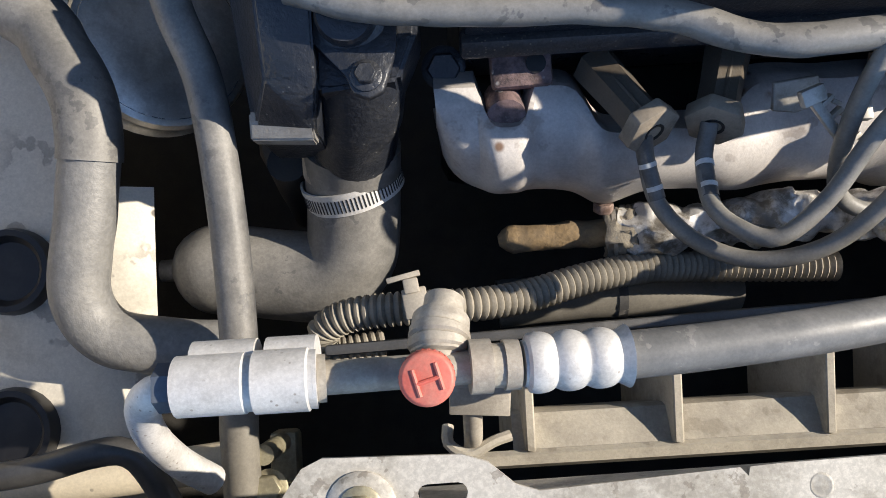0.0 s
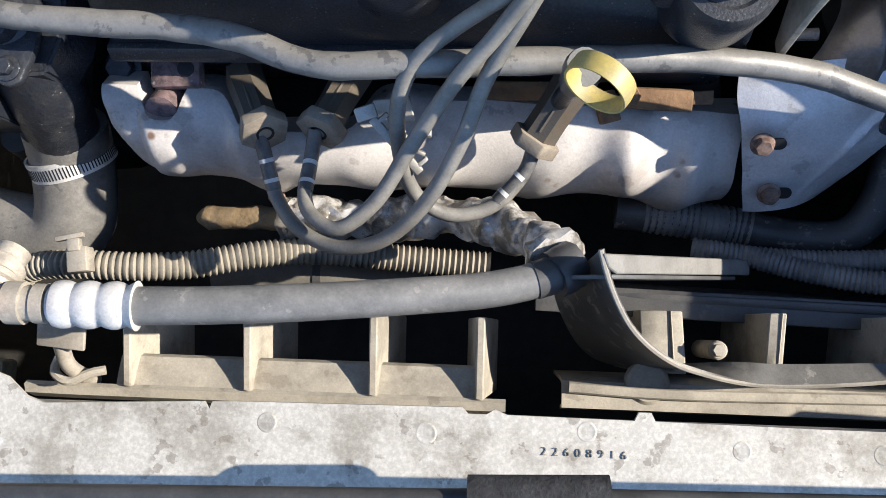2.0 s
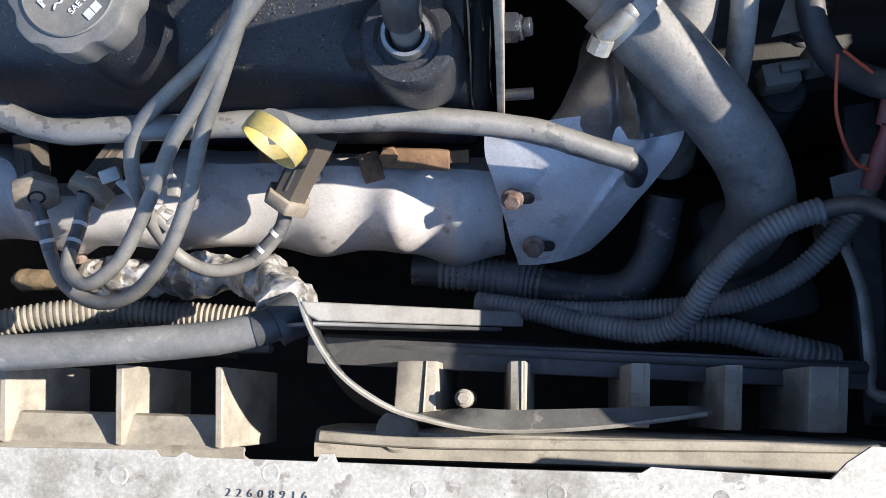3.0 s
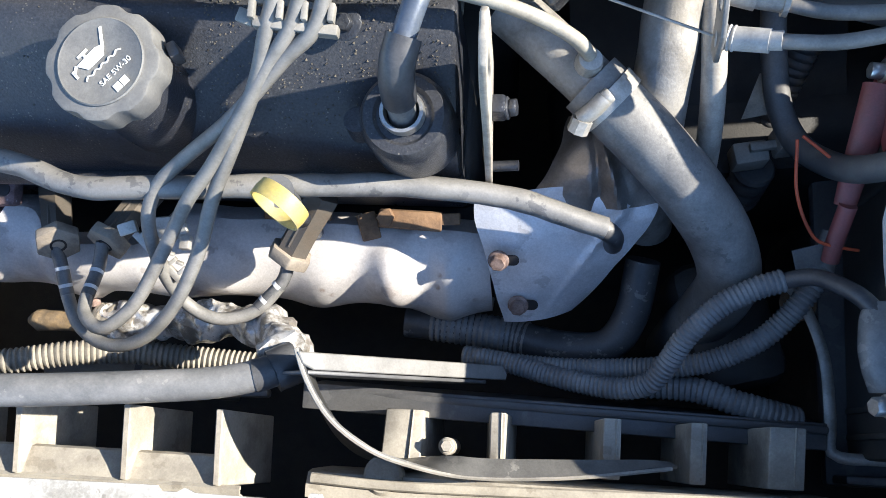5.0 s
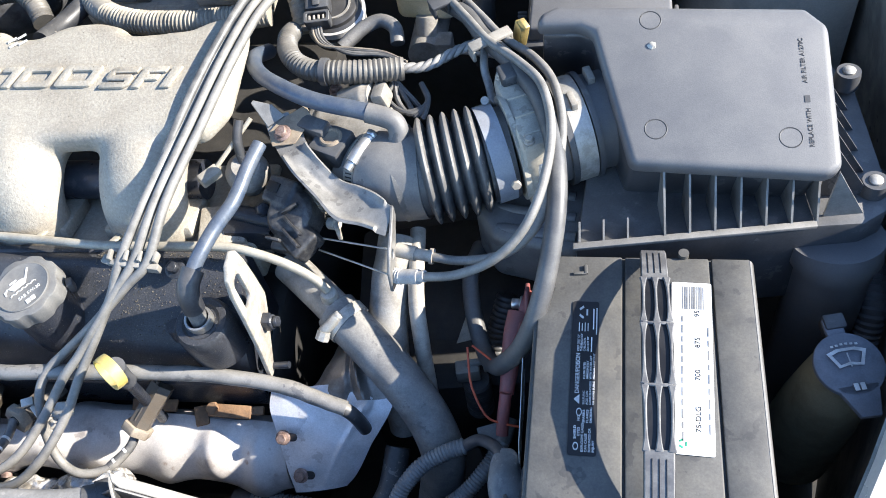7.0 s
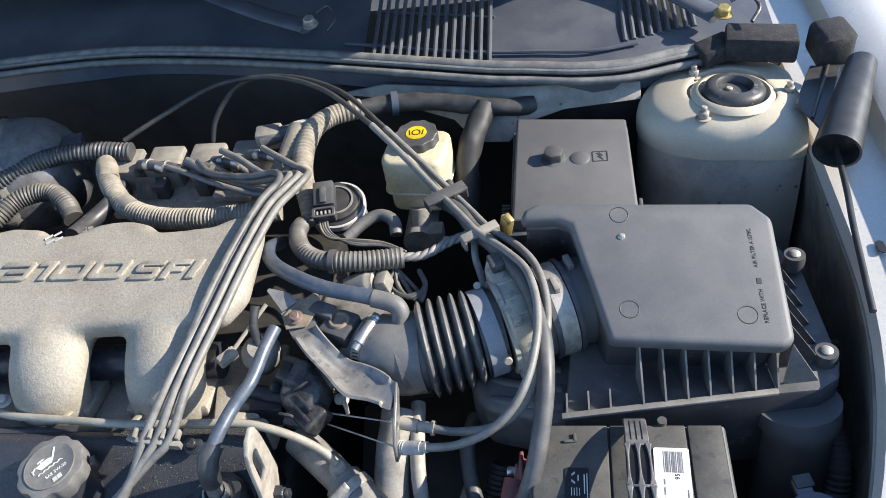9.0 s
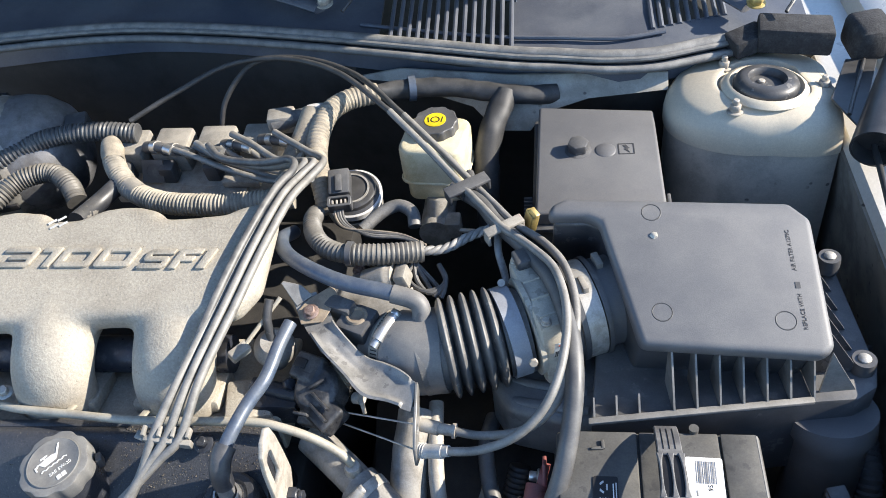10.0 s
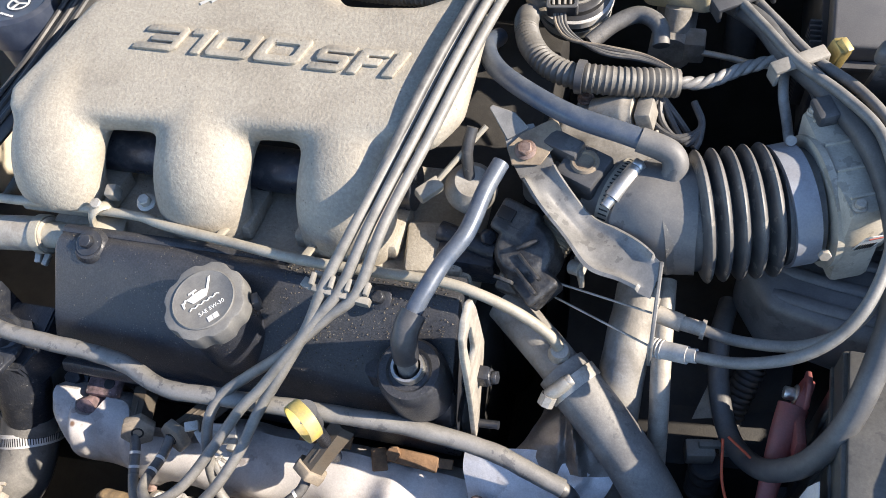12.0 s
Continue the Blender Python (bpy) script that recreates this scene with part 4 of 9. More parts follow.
part("sheet", bm, deflector_m, defl)
part("worn_rim", tube([p + Vector((0, 0, 0.0008)) for p in RIM[::3]] + [RIM[-1]], 0.0014, 6, 0.005), grey_body, defl, "pale worn rim")
FM = basis((0.3065, 0.0195, 0.796), (0.119, 0.012, -0.157), (0, 1, 0))
part("top_flange", moved(prism([(0.0, -0.003), (0.186, -0.002), (0.191, -0.008), (0.190, -0.0125), (0.012, -0.013), (0.004, -0.010)], 0.0025, Matrix.Identity(4), bevel=0.0006, seg=1), FM), flange_m, defl, "pale folded flange")
part("web", moved(box((0.088, -0.0145, -0.013), (0.160, 0.0025, 0.030), (0, 0, 0), 0.0008), FM), plastic_black, defl)

# AC line across the radiator
ac = thing("ac_line", (0.0, -0.018, 0.80), "aluminium air conditioning line with crimped hose and clamp block", "refrigerant line")
part("bent_pipe", tube([(-0.108, -0.066, 0.745), (-0.117, -0.054, 0.765), (-0.1205, -0.040, 0.788), (-0.118, -0.028, 0.806), (-0.111, -0.0215, 0.818), (-0.102, -0.019, 0.822), (-0.085, -0.0185, 0.821)], 0.0070, 18, 0.004), alu_white, ac, "bent oxidised aluminium pipe")
for x0, x1, r in ((-0.0975, -0.0695, 0.0118), (-0.0685, -0.0460, 0.0122)):
    part("clamp_half", tube([(x0, -0.0185, 0.822), (x0 + 0.001, -0.0185, 0.822), (x1 - 0.001, -0.0185, 0.8215), (x1, -0.0185, 0.8215)], lambda s, r=r, L=x1 - x0: r * (0.93 if s < 0.0008 or s > L - 0.0008 else 1), 26, 0.0007), alu_white, ac, "pale grey clamp shell")
    part("clamp_back", tube([(x0 + 0.003, -0.0115, 0.813), (x1, -0.0115, 0.813)], 0.0100, 20, 0.02), alu_white, ac)
part("nut", tube([(-0.106, -0.0185, 0.822), (-0.0985, -0.0185, 0.822)], 0.0096, 6, 0.004), blue_tube, ac, "dark blue fitting nut")
part("collar", tube([(-0.0455, -0.0185, 0.8215), (-0.042, -0.0185, 0.821)], 0.0092, 20, 0.002), alu_tan, ac)
part("tube", tube([(-0.045, -0.0185, 0.8215), (0.016, -0.0180, 0.8150)], 0.0066, 16, 0.01), alu_tan, ac)
part("adapter", tube([(0.013, -0.018, 0.815), (0.0215, -0.018, 0.8142)], 0.0108, 20, 0.004), alu_tan, ac)
part("adapter_groove", tube([(0.021, -0.018, 0.8142), (0.028, -0.018, 0.8134)], 0.0088, 20, 0.004), alu_tan, ac)
part("adapter_ring", tube([(0.0265, -0.018, 0.8134), (0.0325, -0.018, 0.8128)], 0.0100, 20, 0.003), alu_tan, ac)
def crimp(s):
    L = 0.0420
    if s > L * 0.88:
        return 0.0098 + 0.0028 * (s / L - 0.88) / 0.12
    if s < 0.0015:
        return 0.0092
    return 0.0098 + 0.0024 * abs(math.sin(math.pi * s / (L * 0.89) * 3)) ** 0.55
part("crimped_ferrule", tube([(0.034, -0.018, 0.8125), (0.076, -0.0175, 0.8082)], crimp, 26, 0.0011), alu_white, ac, "bright crimped ferrule")
part("hose", tube([(0.0735, -0.0175, 0.8083), (0.11, -0.0160, 0.8040), (0.16, -0.0125, 0.797), (0.21, -0.0075, 0.785), (0.247, -0.003, 0.775), (0.268, 0.0015, 0.770), (0.282, 0.006, 0.767)], 0.0097, 22, 0.006), hose_streak, ac, "grey-black hose with pale streaks")
part("hose_end", tube([(0.275, 0.0036, 0.7685), (0.282, 0.006, 0.767), (0.289, 0.010, 0.764)], 0.0103, 20, 0.003), rubber_dark, ac)
def ringed(s):
    """Radius along the ringed valve body."""
    for edge, r in ((0.007, 0.0088), (0.0085, 0.0112), (0.0120, 0.0122), (0.0132, 0.0112), (0.0168, 0.0124), (0.0180, 0.0112), (0.0225, 0.0118), (0.0245, 0.0100)):
        if s < edge:
            return r
    return 0.0086
part("valve_body", wobble(tube([(0.001, -0.019, 0.814), (0.002, -0.006, 0.809), (0.005, 0.009, 0.799)], ringed, 24, 0.0009), 0.0004, 160), alu_tan, ac, "dusty ringed valve body")
part("valve_stem", tube([(-0.003, -0.019, 0.815), (-0.003, -0.019, 0.834)], 0.0075, 16, 0.006), alu_tan, ac)
capm = basis((-0.003, -0.0195, 0.831), (1, 0.12, 0), (-0.12, 1, 0.03))
cap = part("service_cap", lathe([(0, 0), (0.0098, 0), (0.0102, 0.001), (0.0102, 0.0115), (0.0095, 0.0128), (0.0085, 0.0132), (0.0, 0.0128)], capm, 32), red_plastic, ac, "red ribbed service cap")
for k in range(28):
    a = 2 * math.pi * k / 28
    part("grip_rib", moved(box((0.0101, 0, 0.0055), (0.0005, 0.0008, 0.0085)), capm @ Matrix.Rotation(a, 4, "Z")), red_plastic, cap)
HM = capm @ pose(0.0002, -0.0004, 0.0131, 0, 0, 8)
for a, b in (((-0.0043, -0.0050, 0), (-0.0043, 0.0050, 0)), ((0.0043, -0.0050, 0), (0.0043, 0.0050, 0)), ((-0.0043, -0.0003, 0), (0.0043, -0.0003, 0))):
    part("letter_bar", tube([HM @ Vector(a), HM @ Vector(b)], 0.00085, 8, 0.004), red_plastic, cap, "raised bar of the letter H")
solid("line_bracket", merge(box((0.018, -0.034, 0.770), (0.027, 0.015, 0.003), (12, 0, -5), 0.0008), box((0.016, -0.026, 0.775), (0.016, 0.003, 0.03), (0, 0, 0), 0.0008), tube([(0.0145, -0.038, 0.764), (0.0145, -0.052, 0.752), (0.0145, -0.062, 0.720)], 0.0044, 14, 0.006)), alu_tan, "small tan bracket holding the refrigerant line", "bracket")

# foil-wrapped junction behind the hose end
wrap = thing("wrapped_pipe", (0.2, 0.045, 0.63), "pipe wrapped in torn crumpled foil", "wrapped pipe")
part("wrap", wobble(tube([(0.112, 0.050, 0.640), (0.15, 0.049, 0.648), (0.20, 0.050, 0.662), (0.235, 0.048, 0.678), (0.262, 0.040, 0.70), (0.281, 0.027, 0.733), (0.289, 0.016, 0.755)], lambda s: 0.0135 + 0.0025 * math.sin(s * 90), 26, 0.0022), 0.0048, 105), foil, wrap)
part("flap", wobble(prism([(-0.010, 0.002), (0.000, 0.006), (0.010, 0.002), (0.034, -0.022), (0.026, -0.032), (0.006, -0.022), (-0.004, -0.010)], 0.0012, basis((0.2535, 0.052, 0.706), (1, 0, 0.25), (0, 1, -0.3))), 0.0022, 90), shield_blue, wrap, "bright loose foil flap")
part("bare_pipe", wobble(tube([(0.040, 0.049, 0.632), (0.046, 0.0495, 0.632), (0.08, 0.050, 0.636), (0.115, 0.049, 0.640)], lambda s: 0.0085 * min(1, 0.4 + s * 90), 18, 0.004), 0.0016, 90), rust_sand, wrap, "rust-brown bare pipe")
part("torn_end", wobble(tube([(0.104, 0.0495, 0.640), (0.122, 0.0495, 0.642)], 0.0145, 24, 0.002), 0.003, 200), tape, wrap, "frayed cloth end")
part("band", tube([(0.109, 0.0495, 0.640), (0.1115, 0.0495, 0.6405)], 0.0155, 20, 0.001), zinc, wrap)
part("collar", wobble(tube([(0.285, 0.007, 0.765), (0.290, 0.010, 0.763), (0.2965, 0.014, 0.759)], 0.0132, 20, 0.002), 0.001, 120), rubber_dark, wrap)

# wiring loom along the radiator
loomf = thing("radiator_loom", (0.05, 0.012, 0.66), "dusty tan corrugated wiring loom", "wiring loom")
part("conduit", tube([(-0.030, -0.010, 0.668), (-0.058, -0.012, 0.672), (-0.063, 0.0, 0.676), (-0.048, 0.008, 0.682), (-0.018, 0.010, 0.686), (0.02, 0.010, 0.680), (0.05, 0.013, 0.668), (0.09, 0.022, 0.655), (0.13, 0.027, 0.640), (0.17, 0.026, 0.628), (0.21, 0.024, 0.622), (0.25, 0.022, 0.62)], ribbed(0.0078, 0.0042, 0.0022), 16, 0.0014), loom_tan, loomf)
part("plug", merge(box((-0.010, 0.012, 0.700), (0.013, 0.016, 0.012), (0, 0, 8), 0.001), box((-0.012, 0.021, 0.705), (0.008, 0.008, 0.006), (0, 0, 8), 0.001), box((-0.016, 0.026, 0.704), (0.018, 0.003, 0.004), (0, 0, 12), 0.0005)), alu_tan, loomf, "dusty connector")
lh = thing("lower_hose", (0.12, 0.008, 0.60), "dusty brown hose below the loom", "hose")
part("hose", wobble(tube([(0.04, 0.012, 0.585), (0.09, 0.014, 0.585), (0.15, 0.014, 0.585), (0.20, 0.012, 0.575)], 0.016, 16, 0.01), 0.001, 50), sleeve_m, lh)
part("band", tube([(0.118, 0.014, 0.585), (0.124, 0.014, 0.585)], 0.0172, 20, 0.003), rubber_dark, lh, "black band")

# left side hoses
hh = thing("heater_hose", (-0.104, 0.05, 0.71), "dusty grey rubber heater hose", "hose")
part("hose", tube([(-0.135, 0.24, 0.762), (-0.121, 0.167, 0.745), (-0.108, 0.125, 0.735), (-0.1025, 0.06, 0.722), (-0.1015, 0.0, 0.712), (-0.103, -0.028, 0.708)], 0.0098, 20, 0.006), rubber, hh)
part("lower_length", tube([(-0.1022, -0.022, 0.709), (-0.105, -0.05, 0.704), (-0.107, -0.10, 0.69)], 0.0100, 20, 0.006), sleeve_m, hh, "browner dusty lower length")
eh = thing("elbow_hose", (-0.16, 0.06, 0.72), "thick curved dusty rubber hose, its lower length coloured paler for sunlight", "hose")
part("upper_hose", tube([(-0.40, 0.24, 0.712), (-0.30, 0.224, 0.713), (-0.2100, 0.1790, 0.7130), (-0.1910, 0.1550, 0.7120), (-0.1800, 0.1320, 0.7100), (-0.1780, 0.1100, 0.7070), (-0.1790, 0.0980, 0.7050)], 0.0172, 28, 0.006), rubber, eh)
# one hose with the upper length; the colour change marks the shadow edge
part("sleeve", wobble(tube([(-0.1780, 0.1050, 0.7060), (-0.1810, 0.0880, 0.7030), (-0.1840, 0.0670, 0.7000), (-0.1880, 0.0490, 0.6970), (-0.1910, 0.0310, 0.6930), (-0.1880, 0.0160, 0.6880), (-0.1770, 0.0040, 0.6840), (-0.1580, -0.0010, 0.6810), (-0.1390, -0.0040, 0.6790), (-0.1170, -0.0060, 0.6770)], lambda s: 0.0160 - 0.0004 * max(0, 1 - s / 0.004), 28, 0.003), 0.0004, 60), hose_rib_m, eh, "dusty lower length of the hose, coloured paler for sunlight")
solid("black_pipe", tube([(-0.30, -0.058, 0.742), (-0.21, -0.059, 0.742), (-0.165, -0.051, 0.744), (-0.150, -0.051, 0.742), (-0.141, -0.060, 0.738), (-0.130, -0.085, 0.73)], 0.0068, 16, 0.005), plastic_shiny, "glossy black steel pipe", "pipe")
solid("frame_pipe", tube([(-0.272, -0.077, 0.672), (-0.181, -0.0725, 0.672), (-0.118, -0.068, 0.664)], 0.011, 14, 0.02), paint_beige, "pale pipe on the frame rail", "pipe")
solid("frame_stud", merge(tube([(-0.094, -0.062, 0.64), (-0.094, -0.062, 0.70)], 0.0055, 14, 0.02), hexbolt((-0.093, -0.080, 0.692), (0, 0, 1), 0.014, 0.007, 0.010), box((-0.0935, -0.071, 0.640), (0.016, 0.03, 0.02), (0, 0, 0), 0.003)), zinc_yellow, "yellowed nut and stud beside the hose", "nut")

rh = thing("radiator_hose", (-0.06, 0.03, 0.65), "black upper radiator hose with dusty elbow", "hose")
part("hose", tube([(-0.0422, 0.1055, 0.6734), (-0.0444, 0.0883, 0.6562), (-0.0465, 0.0646, 0.6412), (-0.0508, 0.0453, 0.6326), (-0.0648, 0.0345, 0.6272), (-0.0917, 0.0367, 0.6251), (-0.1239, 0.0420, 0.6240), (-0.1500, 0.0440, 0.6240), (-0.1690, 0.0440, 0.6240)], lambda s: 0.0280 if s < 0.163 else 0.0280 * max(0.06, 1 - ((s - 0.163) / 0.028) ** 2) ** 0.5, 34, 0.004), rubber, rh)
cm0 = frame_of((-0.0446, 0.0878, 0.6546), (-0.04, -0.78, -0.58))
cm = frame_of((-0.0450, 0.0872, 0.6546), (0.19, -0.78, -0.55))
bm = lathe([(0.0286, -0.0068), (0.0300, -0.0068), (0.0300, 0.0068), (0.0286, 0.0068)], cm, 60)
clampo = part("clamp_band", bm, alu_white, rh, "bright perforated worm clamp band")
for k in range(80):
    a = 2 * math.pi * k / 80
    part("band_slot", moved(box((0.0299, 0, 0.0006), (0.0006, 0.0009, 0.0080)), cm @ Matrix.Rotation(a, 4, "Z")), black_print, clampo)
part("collar", lathe([(0.0256, -0.022), (0.0282, -0.022), (0.0286, -0.007), (0.0256, -0.004)], cm0, 40), alu_tan, rh, "dusty rubber end")

th = thing("thermostat_housing", (-0.05, 0.12, 0.72), "cast thermostat housing, coloured dark blue for shade, with a bolted flange", "thermostat housing")
def hull(pts, bevel=0.0012, seg=2):
    """A solid block round a few corner points."""
    bm = bmesh.new()
    for p in pts:
        bm.verts.new(p)
    bmesh.ops.convex_hull(bm, input=bm.verts[:])
    bmesh.ops.dissolve_limit(bm, angle_limit=0.03, verts=bm.verts[:], edges=bm.edges[:])
    bmesh.ops.recalc_face_normals(bm, faces=bm.faces)
    bmesh.ops.bevel(bm, geom=bm.edges[:], offset=bevel, segments=seg, affect="EDGES")
    return bm


part("casting", wobble(hull([(-0.074, 0.185, 0.793), (-0.0715, 0.116, 0.771), (-0.048, 0.114, 0.771), (-0.046, 0.185, 0.793), (-0.094, 0.180, 0.745), (-0.088, 0.132, 0.742), (-0.0845, 0.0985, 0.736), (-0.0520, 0.0955, 0.744), (-0.0835, 0.0985, 0.68), (-0.0520, 0.0965, 0.68), (-0.094, 0.180, 0.68), (-0.046, 0.180, 0.68)]), 0.0004, 120), cast_dark, th)
# paler material puts the sun on the ledge; the casting keeps the shade colour
part("ledge", wobble(hull([(-0.0845, 0.108, 0.7460), (-0.0855, 0.0955, 0.7380), (-0.0530, 0.0925, 0.7440), (-0.0535, 0.108, 0.7530), (-0.0845, 0.1085, 0.726), (-0.0855, 0.0960, 0.726), (-0.0530, 0.0930, 0.730), (-0.0535, 0.1085, 0.730)], 0.0010), 0.0005, 200), cast_grey, th, "dusty cast ledge, coloured paler for sunlight")
part("cover", wobble(hull([(-0.050, 0.180, 0.764), (0.000, 0.180, 0.764), (0.001, 0.140, 0.762), (-0.010, 0.116, 0.758), (-0.049, 0.112, 0.758), (-0.050, 0.180, 0.72), (0.0, 0.180, 0.72), (0.001, 0.140, 0.72), (-0.010, 0.116, 0.72), (-0.049, 0.112, 0.72)], 0.002), 0.0006, 60), cast_dark, th)
part("neck", tube([(-0.030, 0.136, 0.745), (-0.0335, 0.122, 0.720), (-0.0385, 0.108, 0.690), (-0.0420, 0.100, 0.672)], lambda s: 0.0250 - 0.0012 * min(1, max(0, (s - 0.045) / 0.004)), 30, 0.004), cast_dark, th)
part("flange", prism([(-0.050, 0.152), (-0.052, 0.137), (-0.047, 0.130), (-0.034, 0.115), (-0.031, 0.107), (-0.024, 0.104), (-0.017, 0.107), (-0.013, 0.118), (-0.010, 0.127), (-0.008, 0.150), (-0.012, 0.160), (-0.040, 0.160)], 0.006, pose(0, 0, 0.765), bevel=0.0012), cast_dark, th)
part("bolt", hexbolt((-0.0245, 0.1145, 0.771), (0, 0, 1), 0.009, 0.005, 0.0075), cast_dark, th)
part("outlet", lathe([(0.0, 0.012), (0.0125, 0.012), (0.0140, 0.009), (0.0145, 0.003), (0.018, 0.001), (0.018, -0.003), (0.0, -0.003)], pose(-0.032, 0.143, 0.772, 14, 0, 0), 28), cast_dark, th)

pul = thing("idler_pulley", (-0.135, 0.15, 0.66), "bright steel idler pulley with a grooved rim", "pulley")
pm = frame_of((-0.150, 0.172, 0.672), (0.62, 0.0, 1)) @ Matrix.Scale(0.87, 4)
part("rim", lathe([(0.030, 0.010), (0.052, 0.010), (0.058, 0.008), (0.060, 0.004), (0.057, 0.0), (0.057, -0.012), (0.060, -0.016), (0.056, -0.018), (0.02, -0.018)], pm, 48), steel, pul)
part("face", lathe([(0.0, 0.004), (0.016, 0.004), (0.020, 0.0), (0.050, 0.0), (0.054, 0.0095)], pm, 48), polished, pul, "polished face")

# left of the engine: metal under the thermostat, its shade put into the colour
pump = thing("water_pump", (-0.07, 0.15, 0.60), "grimy pump housing below the thermostat, coloured near black for shade", "pump")
part("housing", wobble(box((-0.07, 0.15, 0.59), (0.07, 0.10, 0.12), (0, 0, 4), 0.012), 0.003, 30), bay_shade, pump)
part("stub", wobble(tube([(-0.085, 0.085, 0.56), (-0.082, 0.10, 0.66)], 0.012, 16, 0.01), 0.001, 30), bay_shade, pump)

# ---- exhaust side of the engine ----
ex = thing("exhaust_shield", (0.2, 0.09, 0.69), "lumpy stained heat shield over the exhaust manifold", "heat shield")
bm = bmesh.new()
rows = []
NX, NV = 130, 20


def hump(x, c, w):
    return math.exp(-((x - c) / w) ** 2)


for i in range(NX + 1):
    x = 0.006 + 0.404 * i / NX
    f = (x - 0.006) / 0.404
    sag = 0.048 * f
    ty = 0.121 - 0.022 * max(0, 1 - ((x - 0.043) / 0.014) ** 4 if abs(x - 0.043) < 0.014 else 0) - 0.026 * (1 / (1 + math.exp(-(x - 0.086) / 0.003)) - 1 / (1 + math.exp(-(x - 0.168) / 0.005)))
    by = 0.074 - 0.007 * hump(x, 0.102, 0.016) - 0.004 * hump(x, 0.178, 0.02) - 0.004 * hump(x, 0.273, 0.02) - 0.007 * hump(x, 0.372, 0.022)
    bz = 0.672 - sag - 0.014 * hump(x, 0.102, 0.016) - 0.012 * hump(x, 0.273, 0.022) - 0.020 * hump(x, 0.378, 0.024)
    if x < 0.04:
        by += (0.115 - by) * (1 - max(0, 1 - ((0.04 - x) / 0.034) ** 2) ** 0.5)
    tz = 0.722 - sag * 0.95
    bulge = 0.017 + 0.006 * hump(x, 0.178, 0.02) + 0.006 * hump(x, 0.285, 0.02) + 0.012 * hump(x, 0.338, 0.014) + 0.011 * hump(x, 0.380, 0.012) + 0.007 * hump(x, 0.212, 0.014)
    ring = []
    for k in range(NV + 1):
        v = k / NV
        if v < 0.08:
            p = (by + 0.012 * (0.08 - v) / 0.08, bz - 0.014 * (0.08 - v) / 0.08)
        elif v > 0.9:
            p = (ty + 0.014 * (v - 0.9) / 0.1, tz - 0.016 * (v - 0.9) / 0.1)
        else:
            u = (v - 0.08) / 0.82
            h = bulge * max(0, math.sin(math.pi * u)) ** 0.75
            p = (by + (ty - by) * u - 0.74 * h, bz + (tz - bz) * u + 0.67 * h)
        ring.append(bm.verts.new((x, *p)))
    rows.append(ring)
for a, b in zip(rows, rows[1:]):
    for k in range(NV):
        bm.faces.new((a[k], b[k], b[k + 1], a[k + 1]))
bmesh.ops.recalc_face_normals(bm, faces=bm.faces)
wobble(bm, 0.0016, 34, 3)
bmesh.ops.solidify(bm, geom=bm.faces[:], thickness=0.002)
part("shell", bm, shield_al, ex)
for p in ((0.102, 0.066, 0.655), (0.378, 0.060, 0.604)):
    part("nut", hexbolt(p, (0, -0.7, -0.5), 0.011, 0.006), rust_bolt, ex, "rusty nut")
ob = part("stud_lug", merge(box((0.052, 0.134, 0.717), (0.032, 0.028, 0.012), (8, 0, 2), 0.003), tube([(0.043, 0.12, 0.70), (0.043, 0.105, 0.716)], 0.0105, 16, 0.004)), purple_iron, ex, "heat-stained iron lug")
part("lug_hole", lathe([(0, 0.0), (0.0052, 0.0), (0.0052, 0.0012), (0.0, 0.0012)], frame_of((0.0595, 0.131, 0.7225), (0, -0.2, 1)), 18), black_print, ex)
part("head_bolt", hexbolt((0.012, 0.137, 0.705), (0, -0.4, 1), 0.016, 0.008, 0.012), cast_dark, ex)
part("head_bolt", hexbolt((0.115, 0.150, 0.690), (0, -0.4, 1), 0.016, 0.008, 0.012), bay_shade, ex)

sh = thing("crossover_shield", (0.45, 0.09, 0.69), "bent bright heat shield plate with two slotted bolts", "heat shield")
def plate(left, right, rise, n=36, m=40):
    bm = bmesh.new()
    la, lb = spline(left, 0.002), spline(right, 0.002)
    rows = []
    for i in range(n + 1):
        a, b = la[round(i / n * (len(la) - 1))], lb[round(i / n * (len(lb) - 1))]
        rows.append([bm.verts.new(a.lerp(b, k / m) + Vector((0, -0.55, 0.8)) * rise(i / n, k / m)) for k in range(m + 1)])
    for a, b in zip(rows, rows[1:]):
        for k in range(m):
            bm.faces.new((a[k], a[k + 1], b[k + 1], b[k]))
    bmesh.ops.recalc_face_normals(bm, faces=bm.faces)
    return bm


bm = plate([(0.420, 0.0625, 0.642), (0.4125, 0.083, 0.668), (0.406, 0.104, 0.690), (0.399, 0.124, 0.706), (0.398, 0.140, 0.712)],
           [(0.470, 0.0705, 0.640), (0.482, 0.081, 0.650), (0.503, 0.104, 0.682), (0.523, 0.132, 0.706), (0.520, 0.155, 0.716)],
           lambda u, v: 0.006 * math.sin(math.pi * v) + 0.005 * math.exp(-((v - 0.55 - 0.30 * u) / 0.035) ** 2) * u - 0.006 * v * v * (1 - u))
wobble(bm, 0.0009, 45, 7)
bmesh.ops.solidify(bm, geom=bm.faces[:], thickness=0.0016)
part("sheet", bm, shield_blue, sh)
